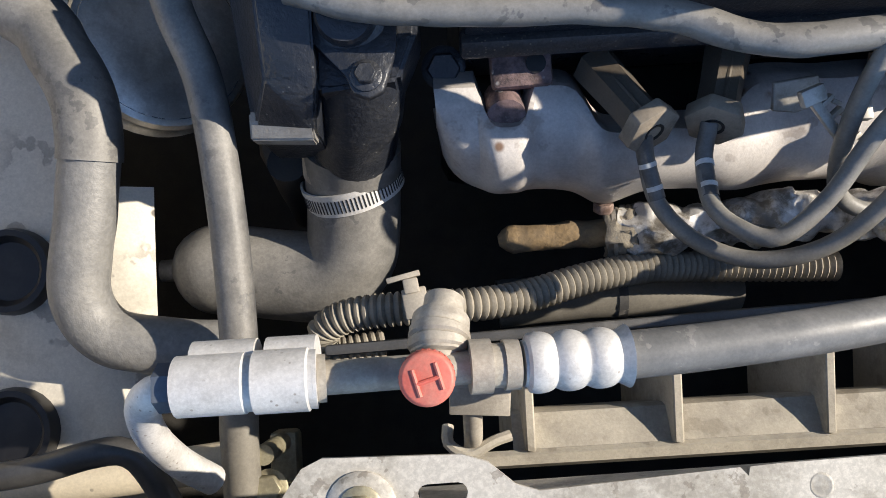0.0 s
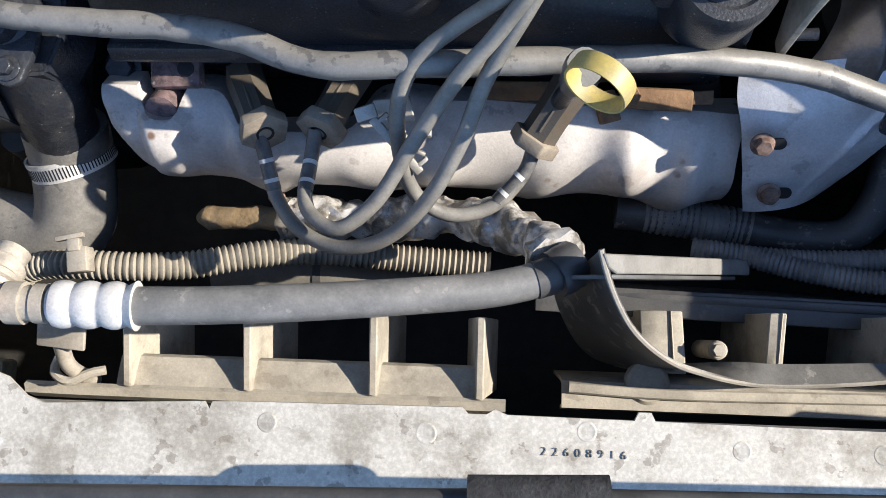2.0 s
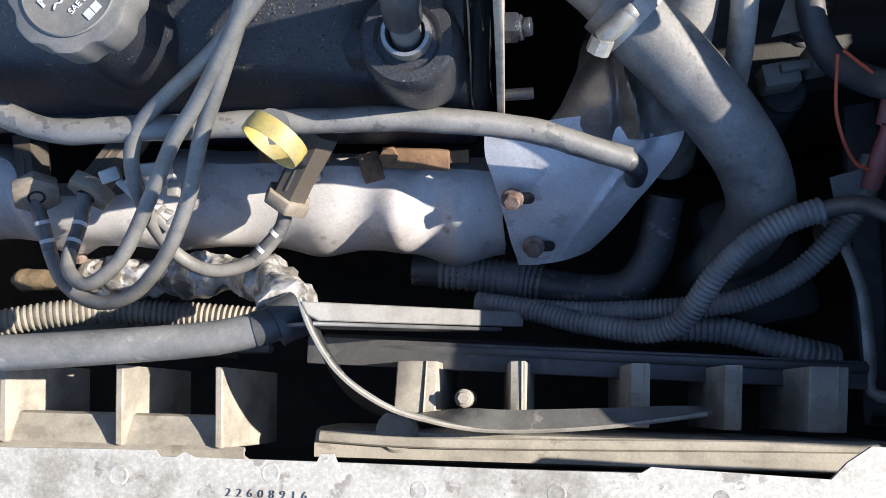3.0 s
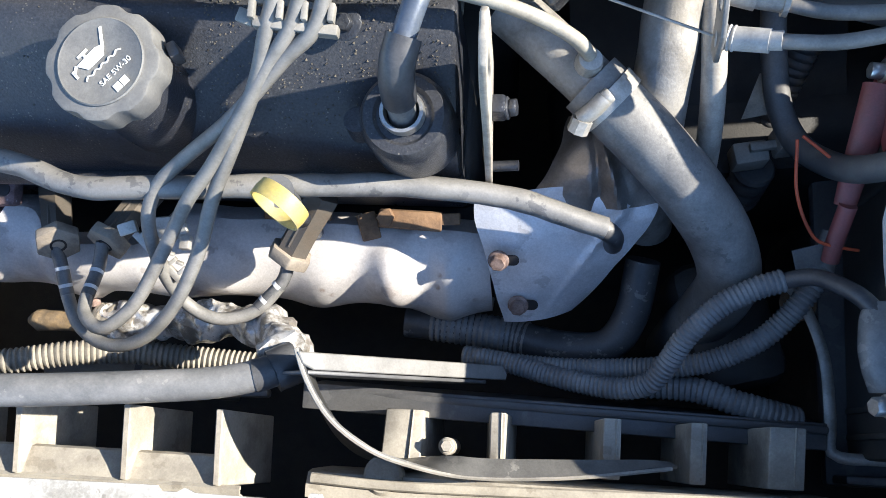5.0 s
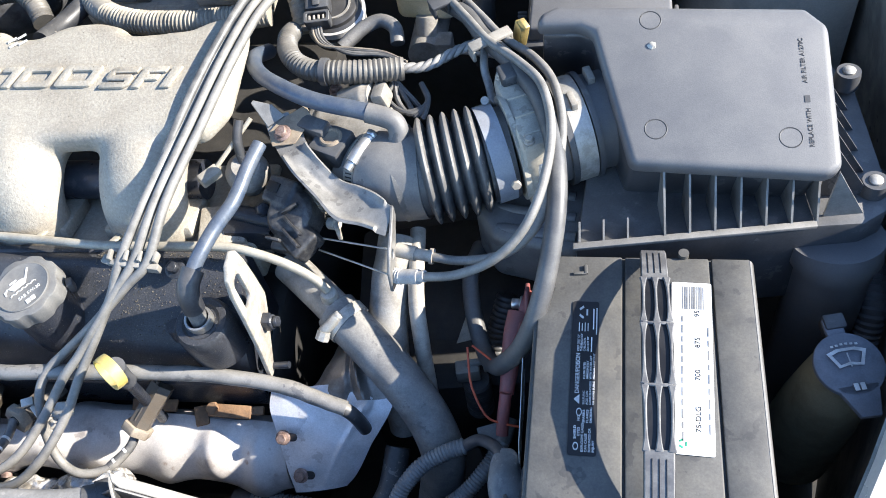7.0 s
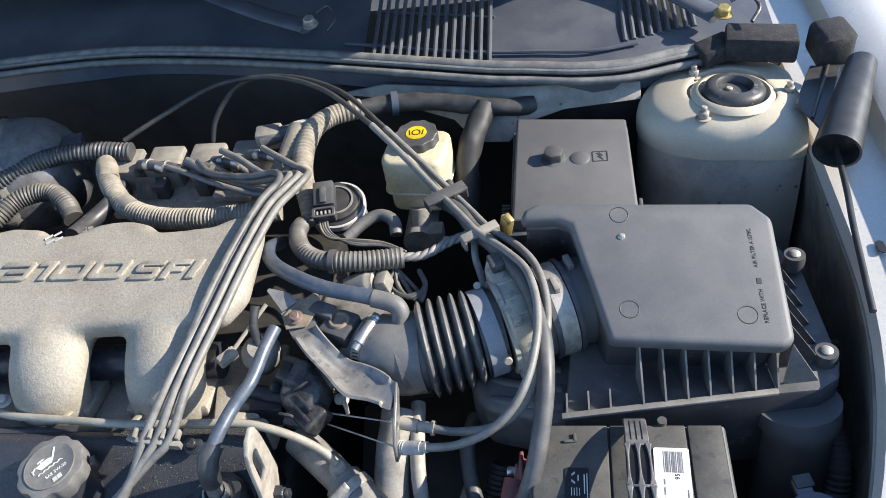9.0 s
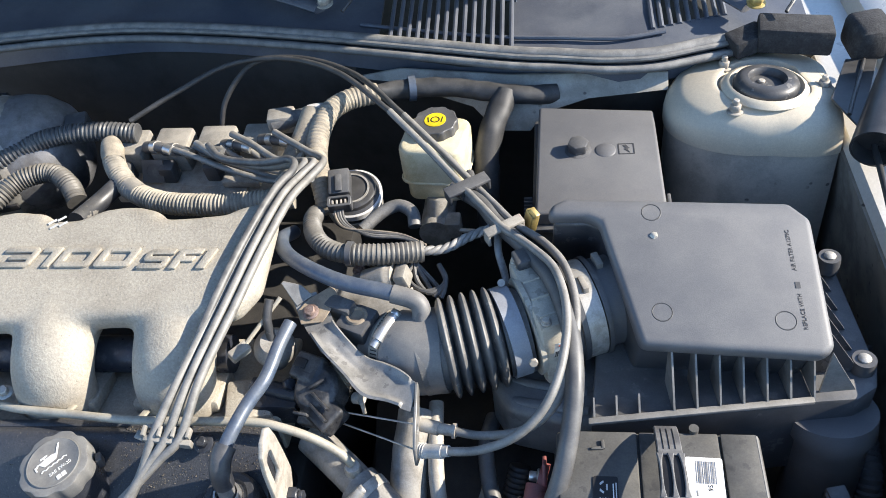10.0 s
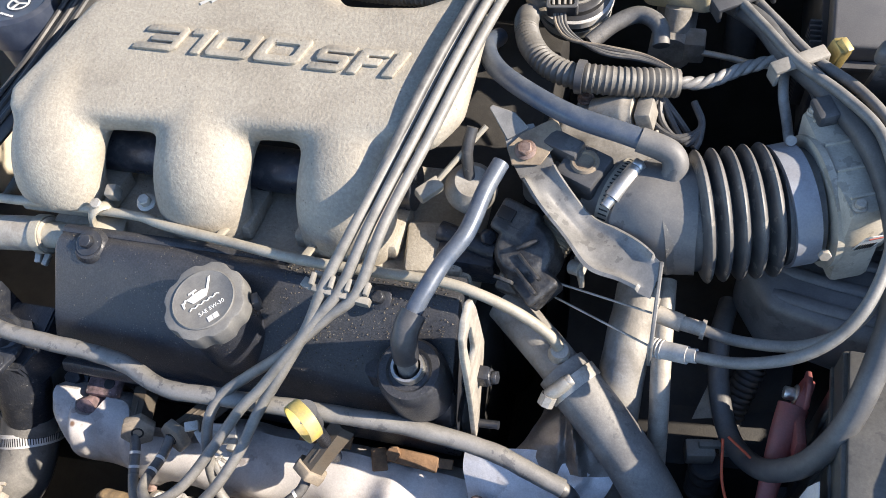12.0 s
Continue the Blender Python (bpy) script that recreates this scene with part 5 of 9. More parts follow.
for p in ((0.4165, 0.0995, 0.6935), (0.4305, 0.0745, 0.6605)):
    axis = Vector((-0.05, -0.62, 0.78))
    part("slot", prism(rounded(0.017, 0.008, 0.0039, cx=0.006), 0.0006, basis(Vector(p) + axis * 0.0044, (1, 0, 0.1), (0, 0.78, 0.62))), black_print, sh, "dark slotted hole")
    part("bolt", hexbolt(Vector(p) + axis * 0.0048, axis, 0.010, 0.006, 0.0075), rust_bolt, sh)
bm = plate([(0.430, 0.132, 0.700), (0.444, 0.150, 0.712), (0.455, 0.172, 0.716), (0.462, 0.20, 0.708)],
           [(0.524, 0.138, 0.707), (0.512, 0.160, 0.728), (0.500, 0.182, 0.728), (0.492, 0.205, 0.712)],
           lambda u, v: 0.012 * math.sin(math.pi * v) + 0.006 * math.exp(-((v - 0.72 + 0.15 * u) / 0.05) ** 2) - 0.005 * math.exp(-((v - 0.58 + 0.1 * u) / 0.05) ** 2))
wobble(bm, 0.0022, 48, 5)
bmesh.ops.solidify(bm, geom=bm.faces[:], thickness=0.0012)
part("crumpled_edge", bm, shield_dull, sh, "dull brown-grey crumpled upper end", 25)
solid("manifold_flange", wobble(merge(box((0.352, 0.125, 0.692), (0.046, 0.014, 0.007), (20, 2, -2), 0.0015), box((0.322, 0.120, 0.690), (0.014, 0.02, 0.005), (15, 8, 20), 0.001), box((0.373, 0.126, 0.692), (0.03, 0.008, 0.005), (20, 0, 3), 0.001), hexbolt((0.335, 0.126, 0.696), (0, -0.5, 1), 0.012, 0.006), box((0.27, 0.128, 0.695), (0.05, 0.012, 0.004), (20, 0, 0), 0.001)), 0.0012, 90), rust, "rust-brown manifold flange with flaking edges", "flange")

# coolant pipe across the front of the engine
cp = thing("coolant_pipe", (0.2, 0.12, 0.78), "dull steel coolant pipe with worn dents", "pipe")
part("pipe", wobble(tube([(-0.055, 0.150, 0.792), (-0.020, 0.139, 0.791), (0.03, 0.135, 0.790), (0.075, 0.133, 0.790), (0.115, 0.127, 0.789), (0.140, 0.118, 0.788), (0.165, 0.113, 0.789), (0.195, 0.114, 0.790), (0.24, 0.1165, 0.787), (0.30, 0.122, 0.778), (0.36, 0.127, 0.766), (0.42, 0.126, 0.751), (0.455, 0.119, 0.742), (0.486, 0.1115, 0.7335)], 0.0074, 20, 0.005, wall=0.8), 0.0006, 70), pipe_m, cp)

part("end_hose", tube([(0.480, 0.113, 0.735), (0.4885, 0.1105, 0.729), (0.493, 0.110, 0.716), (0.495, 0.112, 0.690)], 0.0068, 18, 0.004), rubber_dark, cp, "dark rubber hose end")

# plug boots and ignition wires at the front bank
boots = (((0.1125, 0.0925, 0.731), (-0.42, 0.80, -0.42)), ((0.1475, 0.095, 0.727), (0.34, 0.86, -0.36)), ((0.2755, 0.090, 0.722), (0.50, 0.74, 0.45)))
for at, back in boots:
    b = thing("spark_plug_boot", at, "brown dusty hexagonal spark plug boot", "spark plug boot", "front plug boots")
    at, back = Vector(at), Vector(back).normalized()
    m = frame_of(at, -back)
    part("hex_collar", prism(circle(0.0158, 6), 0.009, m @ pose(0, 0, -0.004), bevel=0.0012), boot_tan, b, "pale worn hexagonal collar")
    part("body", tube([at, at + back * 0.05], lambda s: 0.0118 - 0.0006 * math.sin(s * 100), 6, 0.005), boot_grey, b)
    part("ridge", tube([at + back * 0.004 + Vector((0, 0, 0.010)), at + back * 0.048 + Vector((0, 0, 0.0095))], 0.0015, 8, 0.01), boot_grey, b)
    part("throat", lathe([(0.004, 0.0052), (0.0056, 0.0056), (0.0056, 0.0045), (0.004, 0.0045)], m, 14), black_print, b)

CLIP = [Vector((0.297, 0.186, 0.874)), Vector((0.310, 0.185, 0.873)), Vector((0.323, 0.184, 0.872))]
TOP = [(0.348, 0.309, 0.920), (0.365, 0.377, 0.935), (0.381, 0.443, 0.942), (0.394, 0.484, 0.938)]


def bundle(k, tail):
    """The run of one wire from the comb clip up over the end of the plenum."""
    o = (k - 1.0) * 0.0105
    return [(0.326 + o, 0.232, 0.898)] + [(x + o * 0.9, y - o * 0.35, z - 0.002 * abs(k - 1)) for x, y, z in TOP] + tail


wires = [
    [(0.110, 0.091, 0.731), (0.112, 0.078, 0.722), (0.118, 0.055, 0.716), (0.134, 0.034, 0.722), (0.160, 0.022, 0.731), (0.190, 0.026, 0.744), (0.215, 0.046, 0.760), (0.234, 0.076, 0.778), (0.247, 0.105, 0.798), (0.268, 0.134, 0.826), (0.286, 0.160, 0.852)],
    [(0.144, 0.093, 0.729), (0.141, 0.076, 0.724), (0.140, 0.052, 0.732), (0.148, 0.038, 0.742), (0.165, 0.031, 0.749), (0.187, 0.047, 0.756), (0.208, 0.077, 0.772), (0.232, 0.104, 0.799), (0.250, 0.120, 0.814), (0.270, 0.140, 0.834), (0.292, 0.164, 0.856)],
    [(0.2755, 0.0885, 0.722), (0.270, 0.072, 0.716), (0.252, 0.052, 0.712), (0.228, 0.045, 0.714), (0.209, 0.052, 0.722), (0.200, 0.066, 0.742), (0.198, 0.084, 0.766), (0.201, 0.100, 0.784), (0.211, 0.116, 0.795), (0.232, 0.129, 0.808), (0.268, 0.144, 0.834), (0.302, 0.168, 0.858)],
]
coil_ends = [[(0.394, 0.505, 0.940), (0.370, 0.520, 0.925), (0.330, 0.535, 0.912), (0.27, 0.565, 0.905), (0.225, 0.600, 0.905)],
             [(0.404, 0.505, 0.938), (0.385, 0.530, 0.922), (0.345, 0.550, 0.910), (0.30, 0.590, 0.908), (0.27, 0.612, 0.908)],
             [(0.412, 0.500, 0.936), (0.405, 0.535, 0.920), (0.38, 0.562, 0.912), (0.345, 0.595, 0.908), (0.325, 0.615, 0.905)]]
for k, pts in enumerate(wires):
    w = solid("ignition_wire", tube(pts + [CLIP[k]] + bundle(k, coil_ends[k]), 0.0045, 14, 0.005), wire if k != 3 else wire_dark, "dusty grey ignition wire with white print marks", "ignition wire", "front ignition wires")
    part("boot_end", tube([Vector(pts[0]), Vector(pts[1]), Vector(pts[1]).lerp(Vector(pts[2]), 0.9)], 0.00462, 14, 0.004), wire_dark, w, "dark rubber end of the wire")
    for f in (2.0, 2.5):
        a, b = Vector(pts[1]).lerp(Vector(pts[2]), f - 1.9), Vector(pts[1]).lerp(Vector(pts[2]), f - 1.8)
        mk = part("print_mark", tube([a, b], 0.0047, 14, 0.002), white_print, w, "white print mark")
extra = solid("ignition_wire", tube([(0.317, 0.245, 0.896), (0.338, 0.319, 0.924), (0.355, 0.387, 0.938), (0.372, 0.448, 0.946), (0.385, 0.487, 0.944), (0.376, 0.508, 0.942), (0.335, 0.52, 0.93), (0.28, 0.545, 0.92), (0.25, 0.58, 0.915)], 0.0045, 14, 0.005), wire_dark, "dark ignition wire beside the plenum", "ignition wire", "front ignition wires")

clip = thing("wire_comb", (0.31, 0.186, 0.87), "pale grey plastic comb holding three ignition wires", "wire comb")
part("bar", box((0.3105, 0.1815, 0.868), (0.046, 0.006, 0.010), (12, 6, -4), 0.001), grey_body, clip)
part("rear_bar", box((0.309, 0.1925, 0.872), (0.044, 0.004, 0.007), (12, 6, -4), 0.001), grey_body, clip)
for x in (0.2885, 0.3035, 0.3165, 0.3305):
    part("tooth", box((x, 0.187, 0.877 - 0.1 * (x - 0.29)), (0.0035, 0.010, 0.008), (12, 6, -4), 0.0008), grey_body, clip)
part("tip", box((0.2835, 0.1855, 0.872), (0.010, 0.008, 0.004), (12, 6, -20), 0.001), grey_body, clip)
part("lock", box((0.3265, 0.1785, 0.8665), (0.005, 0.002, 0.006), (12, 6, -4), 0.0004), yellow_ring, clip, "yellow paint dab")
comb2 = thing("wire_separator", (0.182, 0.082, 0.767), "loose grey plastic wire separator comb", "wire comb")
cm2 = basis((0.196, 0.079, 0.752), (0.62, -0.62, -0.42), (0.6, 0.6, 0.2))
part("bar", moved(box((0, 0, 0), (0.042, 0.005, 0.004), (0, 0, 0), 0.0008), cm2), zinc, comb2)
for k in range(5):
    part("tooth", moved(box((-0.017 + k * 0.0085, 0.005, 0), (0.0026, 0.007, 0.004), (0, 0, 0), 0.0006), cm2), zinc, comb2)
    if k < 4:
        part("hook", moved(box((-0.013 + k * 0.0085, 0.0078, 0), (0.005, 0.0022, 0.004), (0, 0, 25), 0.0005), cm2), zinc, comb2)
part("latch", box((0.180, 0.094, 0.766), (0.012, 0.008, 0.005), (20, 0, 20), 0.001), zinc, comb2)
part("catch", box((0.212, 0.090, 0.748), (0.007, 0.010, 0.006), (0, 0, 0), 0.001), zinc, comb2)
solid("shield_bracket", wobble(prism([(0, 0), (0.022, 0.003), (0.026, -0.012), (0.012, -0.016), (0.0, -0.014)], 0.003, basis((0.178, 0.112, 0.728), (1, 0, 0), (0, 1, 0.5)), bevel=0.0006, seg=1), 0.001, 60), zinc, "small grey bracket on the exhaust shield", "bracket")

ring = thing("dipstick", (0.303, 0.09, 0.85), "engine oil dipstick with a grimy yellow ring handle", "dipstick")
rm = frame_of((0.3003, 0.0930, 0.8335), (-0.52, -0.83, 0.17)) @ Matrix.Scale(0.95, 4)
part("ring_handle", lathe([(0.0156, -0.0005), (0.0160, -0.0052), (0.0172, -0.0054), (0.0177, 0.0), (0.0172, 0.0054), (0.0160, 0.0052), (0.0156, 0.0)], rm, 40), yellow_ring, ring, "grimy yellow ring")
part("neck", tube([(0.2945, 0.104, 0.822), (0.293, 0.105, 0.815), (0.292, 0.106, 0.79)], lambda s: 0.0095 - 0.0015 * min(1, s / 0.02), 16, 0.004), plastic_black, ring)
part("tube", tube([(0.295, 0.103, 0.806), (0.290, 0.108, 0.76), (0.286, 0.112, 0.70)], 0.0055, 14, 0.01), cast_dark, ring)

# front valve cover
vc = thing("valve_cover", (0.21, 0.18, 0.75), "black textured valve cover dusted with sand", "valve cover")
prof = [(0.232, 0.70), (0.232, 0.822), (0.226, 0.832), (0.216, 0.835), (0.206, 0.832), (0.196, 0.823), (0.178, 0.806), (0.160, 0.790), (0.148, 0.776), (0.140, 0.758), (0.138, 0.74), (0.138, 0.68)]
bm = prism([(y, z) for y, z in prof], 0.370, basis((0.022, 0, 0), (0, 1, 0), (0, 0, 1)), bevel=0.004, seg=2)
part("shell", bm, cover_black, vc)
part("rear_lip", box((0.207, 0.2275, 0.829), (0.372, 0.010, 0.010), (0, 0, 0), 0.003), cover_black, vc)
part("front_lip", box((0.207, 0.1365, 0.742), (0.374, 0.012, 0.012), (-30, 0, 0), 0.003), cover_black, vc)
# sand blown over the upper edge and the right end of the cover
rng = random.Random(5)
grains = bmesh.new()
slope = prof[2:10]
for k in range(700):
    x = rng.uniform(0.24, 0.388) if rng.random() < 0.88 else rng.uniform(0.03, 0.388)
    y = 0.222 - 0.070 * rng.random() ** 1.6
    z = next(z0 + (z1 - z0) * (y0 - y) / (y0 - y1) for (y0, z0), (y1, z1) in zip(slope, slope[1:]) if y1 <= y <= y0)
    r = rng.uniform(0.0003, 0.00068)
    spin = Matrix.Translation((x, y, z + r * 0.4)) @ pose(0, 0, 0, rng.uniform(0, 90), rng.uniform(0, 90), 0)
    v = [grains.verts.new(spin @ Vector(c)) for c in ((r, r, r), (-r, -r, r), (-r, r, -r), (r, -r, -r))]
    for f in ((0, 1, 2), (0, 3, 1), (0, 2, 3), (1, 3, 2)):
        grains.faces.new([v[i] for i in f])
solid("sand_grains", grains, sand_m, "pale sand grains scattered over the valve cover", "sand", kind="stuff")
boss = part("plug_boss", lathe([(0.029, -0.05), (0.0275, -0.014), (0.0262, -0.004), (0.0235, 0.0), (0.018, 0.0), (0.016, -0.002), (0, -0.002)], frame_of((0.364, 0.151, 0.824), (0.0, -0.16, 1)), 36), cover_black, vc)
part("boss_ear", merge(tube([(0.336, 0.150, 0.80), (0.336, 0.150, 0.818)], 0.008, 18, 0.01), box((0.347, 0.150, 0.81), (0.024, 0.014, 0.018), (0, 0, 0), 0.004)), cover_black, vc)
part("grommet", lathe([(0.0095, -0.003), (0.0128, -0.003), (0.0132, 0.002), (0.0125, 0.006), (0.0105, 0.006), (0.0095, 0.002)], frame_of((0.364, 0.151, 0.826), (0.0, -0.16, 1)), 32), steel, vc, "metal-edged grommet")
part("cover_bolt", hexbolt((0.057, 0.2135, 0.836), (0, -0.3, 1), 0.011, 0.006, 0.012), cast_dark, vc)
part("bolt_ear", lathe([(0, 0.004), (0.013, 0.004), (0.016, 0.0), (0.016, -0.02), (0, -0.02)], frame_of((0.057, 0.213, 0.832), (0, -0.3, 1)), 24), cover_black, vc)
part("cover_bolt", hexbolt((0.328, 0.2025, 0.834), (0, -0.4, 1), 0.010, 0.008, 0.010), cast_dark, vc)
part("cover_bolt", hexbolt((0.36, 0.137, 0.752), (0, -0.6, 0.8), 0.010, 0.006, 0.009), cast_dark, vc)

# the cover's oil filler
oc = thing("oil_filler_cap", (0.199, 0.165, 0.80), "ribbed black oil filler cap with white oil can symbol", "oil cap")
om = basis((0.1965, 0.1685, 0.840), (1, 0, 0.03), (0, 1, 0.10)) @ Matrix.Scale(1.12, 4)
neck = part("neck", lathe([(0.029, -0.055), (0.0265, -0.02), (0.0255, -0.004), (0, -0.004)], om, 30), cover_black, oc)
cap_out = []
for k in range(64):
    a = 2 * math.pi * k / 64
    lobe = 0.5 + 0.5 * math.cos(8 * a)
    r = 0.0285 + 0.0022 * min(1, lobe * 1.9)
    cap_out.append((r * math.cos(a), r * math.sin(a)))
part("cap", prism(cap_out, 0.0165, om @ pose(0, 0, -0.003), bevel=0.0016, seg=2), cap_grey, oc)
part("face", lathe([(0, 0.0145), (0.0215, 0.0145), (0.0225, 0.0150), (0.0232, 0.0145), (0.0232, 0.012), (0, 0.012)], om, 40), cap_grey, oc)
F = om @ pose(0, 0, 0.0149, 0, 0, 46) @ Matrix.Scale(1.18, 4)
part("text", letters("SAE 5W-30", 0.0036, 0.0001, F @ pose(0.002, -0.0085, 0)), white_print, oc, "white print")
sym = prism([(-0.009, 0.0055), (-0.006, 0.0005), (0.003, 0.0005), (0.0055, 0.0035), (0.0105, 0.0115), (0.0092, 0.0118), (0.0048, 0.0052), (0.002, 0.0062), (-0.001, 0.0062)], 0.0002, F)
sym = merge(sym, moved(box((-0.0035, 0.0082, 0), (0.0055, 0.0012, 0.0003)), F), moved(box((-0.0035, 0.0070, 0), (0.0012, 0.002, 0.0003)), F), moved(box((-0.0105, 0.0045, 0), (0.004, 0.0012, 0.0003), (0, 0, 40)), F), moved(box((-0.0118, 0.0030, 0), (0.0012, 0.004, 0.0003)), F), tube([F @ Vector((-0.010 + 0.002 * i, -0.0028 + 0.0011 * (i % 2), 0.0001)) for i in range(11)], 0.0005, 6, 0.001), moved(merge(box((-0.0016, -0.0145, 0), (0.0034, 0.0036, 0.0003), (0, 0, 0)), box((0.0022, -0.0145, 0), (0.0034, 0.0036, 0.0003))), F))
part("symbol", sym, white_print, oc, "white oil can symbol")
part("tab", box((0.2305, 0.181, 0.838), (0.006, 0.010, 0.012), (0, 0, 30), 0.001), plastic_black, oc)

# crankcase tube from the cover boss
pcv = thing("breather_tube", (0.365, 0.15, 0.83), "blue-black breather tube with rubber elbow", "breather tube")
part("nipple", tube([(0.364, 0.1505, 0.822), (0.3645, 0.1545, 0.852)], 0.0082, 18, 0.004), rubber, pcv)
part("elbow", tube([(0.3643, 0.1530, 0.842), (0.365, 0.156, 0.858), (0.3665, 0.163, 0.868), (0.370, 0.174, 0.8735)], 0.0100, 22, 0.0025), rubber_clean, pcv, "black rubber elbow")
part("tube", tube([(0.3685, 0.170, 0.8725), (0.375, 0.188, 0.879), (0.384, 0.212, 0.884), (0.395, 0.232, 0.889), (0.399, 0.246, 0.891), (0.404, 0.272, 0.896), (0.412, 0.296, 0.902)], 0.0068, 18, 0.004), blue_tube, pcv)

# lifting eye
le = thing("lifting_bracket", (0.41, 0.16, 0.80), "worn steel lifting bracket with a long hole", "lifting bracket")
hole = rounded(0.0145, 0.042, 0.0070, 6, 0.021, -0.027)
outl = [(0.008, 0.014), (0.022, 0.0125), (0.032, 0.003), (0.0365, -0.015), (0.038, -0.045), (0.041, -0.090), (0.047, -0.138), (0.038, -0.140), (0.020, -0.115), (-0.001, -0.086), (-0.008, -0.073), (-0.006, -0.040), (-0.002, -0.010), (0.002, 0.007)]
part("plate", wobble(prism(outl, 0.0045, basis((0.4150, 0.182, 0.886), (0, -1, 0), (0.02, 0, 1)), holes=(hole,), bevel=0.0012, seg=2), 0.0005, 60), alu_tan, le)
part("foot", box((0.4165, 0.166, 0.800), (0.010, 0.012, 0.016), (0, 0, 0), 0.002), cast_dark, le)
part("bolt", hexbolt((0.4215, 0.166, 0.800), (1, 0, 0.2), 0.010, 0.005, 0.007), cast_dark, le)
part("bolt", tube([(0.412, 0.146, 0.752), (0.429, 0.146, 0.7545)], 0.0035, 12, 0.01), cast_dark, le)

# fuel line over the cover
fl = thing("vacuum_line", (0.2, 0.22, 0.85), "tan steel line along the intake manifold", "steel line")
part("line", tube([(-0.09, 0.247, 0.838), (-0.054, 0.246, 0.838), (0.006, 0.247, 0.838), (0.054, 0.246, 0.839), (0.095, 0.244, 0.841), (0.125, 0.236, 0.845), (0.182, 0.227, 0.849), (0.25, 0.217, 0.853), (0.30, 0.2135, 0.855), (0.375, 0.214, 0.853), (0.410, 0.210, 0.848), (0.440, 0.206, 0.834), (0.461, 0.2010, 0.819), (0.470, 0.1985, 0.804)], 0.0044, 16, 0.005), tan_tube, fl)
for x, y in ((0.178, 0.232), (0.26, 0.226), (0.135, 0.24)):
    part("bracket", box((x, y + 0.006, 0.842), (0.007, 0.022, 0.003), (-25, 0, 0), 0.0008), tan_tube, fl)
part("clip", box((0.063, 0.2615, 0.847), (0.010, 0.012, 0.014), (10, 0, 5), 0.002), grey_body, fl)

# large hose behind the battery
bh = thing("lower_intake_hose", (0.52, 0.15, 0.76), "thick grey-black hose with a worm clamp", "hose")
part("neck", tube([(0.418, 0.240, 0.788), (0.442, 0.220, 0.783), (0.462, 0.203, 0.779), (0.478, 0.189, 0.774)], 0.0170, 22, 0.005), cast_grey, bh, "cast metal neck")
part("hose", tube([(0.472, 0.194, 0.776), (0.486, 0.182, 0.771), (0.513, 0.160, 0.757), (0.541, 0.135, 0.738), (0.563, 0.112, 0.714), (0.574, 0.091, 0.684), (0.568, 0.076, 0.645), (0.560, 0.066, 0.60), (0.558, 0.06, 0.54)], 0.0212, 28, 0.006), rubber, bh)
hm = frame_of((0.4835, 0.1842, 0.7722), (0.72, -0.62, -0.28)) @ Matrix.Scale(1.02, 4)
part("clamp_band", lathe([(0.0208, -0.0055), (0.0222, -0.0055), (0.0222, 0.0055), (0.0208, 0.0055)], hm, 44), zinc, bh)
part("clamp_screw", merge(tube([(0.4665, 0.167, 0.783), (0.4735, 0.1705, 0.7885), (0.480, 0.1765, 0.7925)], 0.0055, 12, 0.004), hexbolt((0.4795, 0.176, 0.7925), (0.75, 0.55, 0.3), 0.009, 0.005), tube([(0.4645, 0.161, 0.777), (0.4675, 0.167, 0.783)], 0.0068, 8, 0.004)), zinc, bh, "worm screw housing")
part("nozzle", lathe([(0, 0.006), (0.007, 0.006), (0.0085, 0.0), (0.0085, -0.01), (0, -0.01)], frame_of((0.470, 0.1975, 0.797), (0.1, -0.1, 1)), 22), zinc, bh)

# engine block below, out of the light: its colour carries the shade
blk = thing("engine_block", (0.21, 0.3, 0.5), "oily engine block below the covers, coloured near black for shade", "engine block")
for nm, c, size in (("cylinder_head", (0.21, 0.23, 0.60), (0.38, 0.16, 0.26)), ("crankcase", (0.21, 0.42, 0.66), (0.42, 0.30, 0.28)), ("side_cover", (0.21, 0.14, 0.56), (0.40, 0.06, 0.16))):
    part(nm, wobble(box(c, size, (0, 0, 0), 0.015), 0.004, 25), bay_shade, blk)
trn = thing("transmission", (0.58, 0.32, 0.5), "grimy transmission case beside the engine, coloured near black for shade", "transmission")
part("case", wobble(box((0.58, 0.32, 0.56), (0.26, 0.30, 0.2), (0, 0, 6), 0.04), 0.006, 20), bay_shade, trn)
part("bell_housing", wobble(tube([(0.46, 0.3, 0.56), (0.66, 0.32, 0.56)], 0.13, 24, 0.03), 0.006, 20), bay_shade, trn)

# ---- intake plenum ----
pl = thing("intake_plenum", (0.18, 0.34, 0.85), "sandy cast aluminium intake plenum with raised lettering", "intake plenum")
PT = basis((0, 0.33, 0.912), (1, 0, 0.03), (0, 1, 0.16))          # the sloping top: local x, y in it, z out of it
top = [(-0.035, -0.035), (0.355, -0.030), (0.375, 0.0), (0.378, 0.09), (0.372, 0.112), (0.335, 0.108), (0.322, 0.098), (0.25, 0.097), (0.245, 0.108), (0.215, 0.118), (0.175, 0.118), (0.150, 0.104), (0.115, 0.104), (0.105, 0.116), (0.06, 0.122), (0.035, 0.118), (0.020, 0.105), (0.0, 0.09), (-0.03, 0.02), (-0.045, -0.01)]
pieces = [prism(top, 0.030, PT @ pose(0, 0, -0.030), bevel=0.009, seg=3), box((0.17, 0.395, 0.885), (0.36, 0.07, 0.05), (9, 0, 0), 0.006)]
RUN = (0.009, 0.153, 0.286)
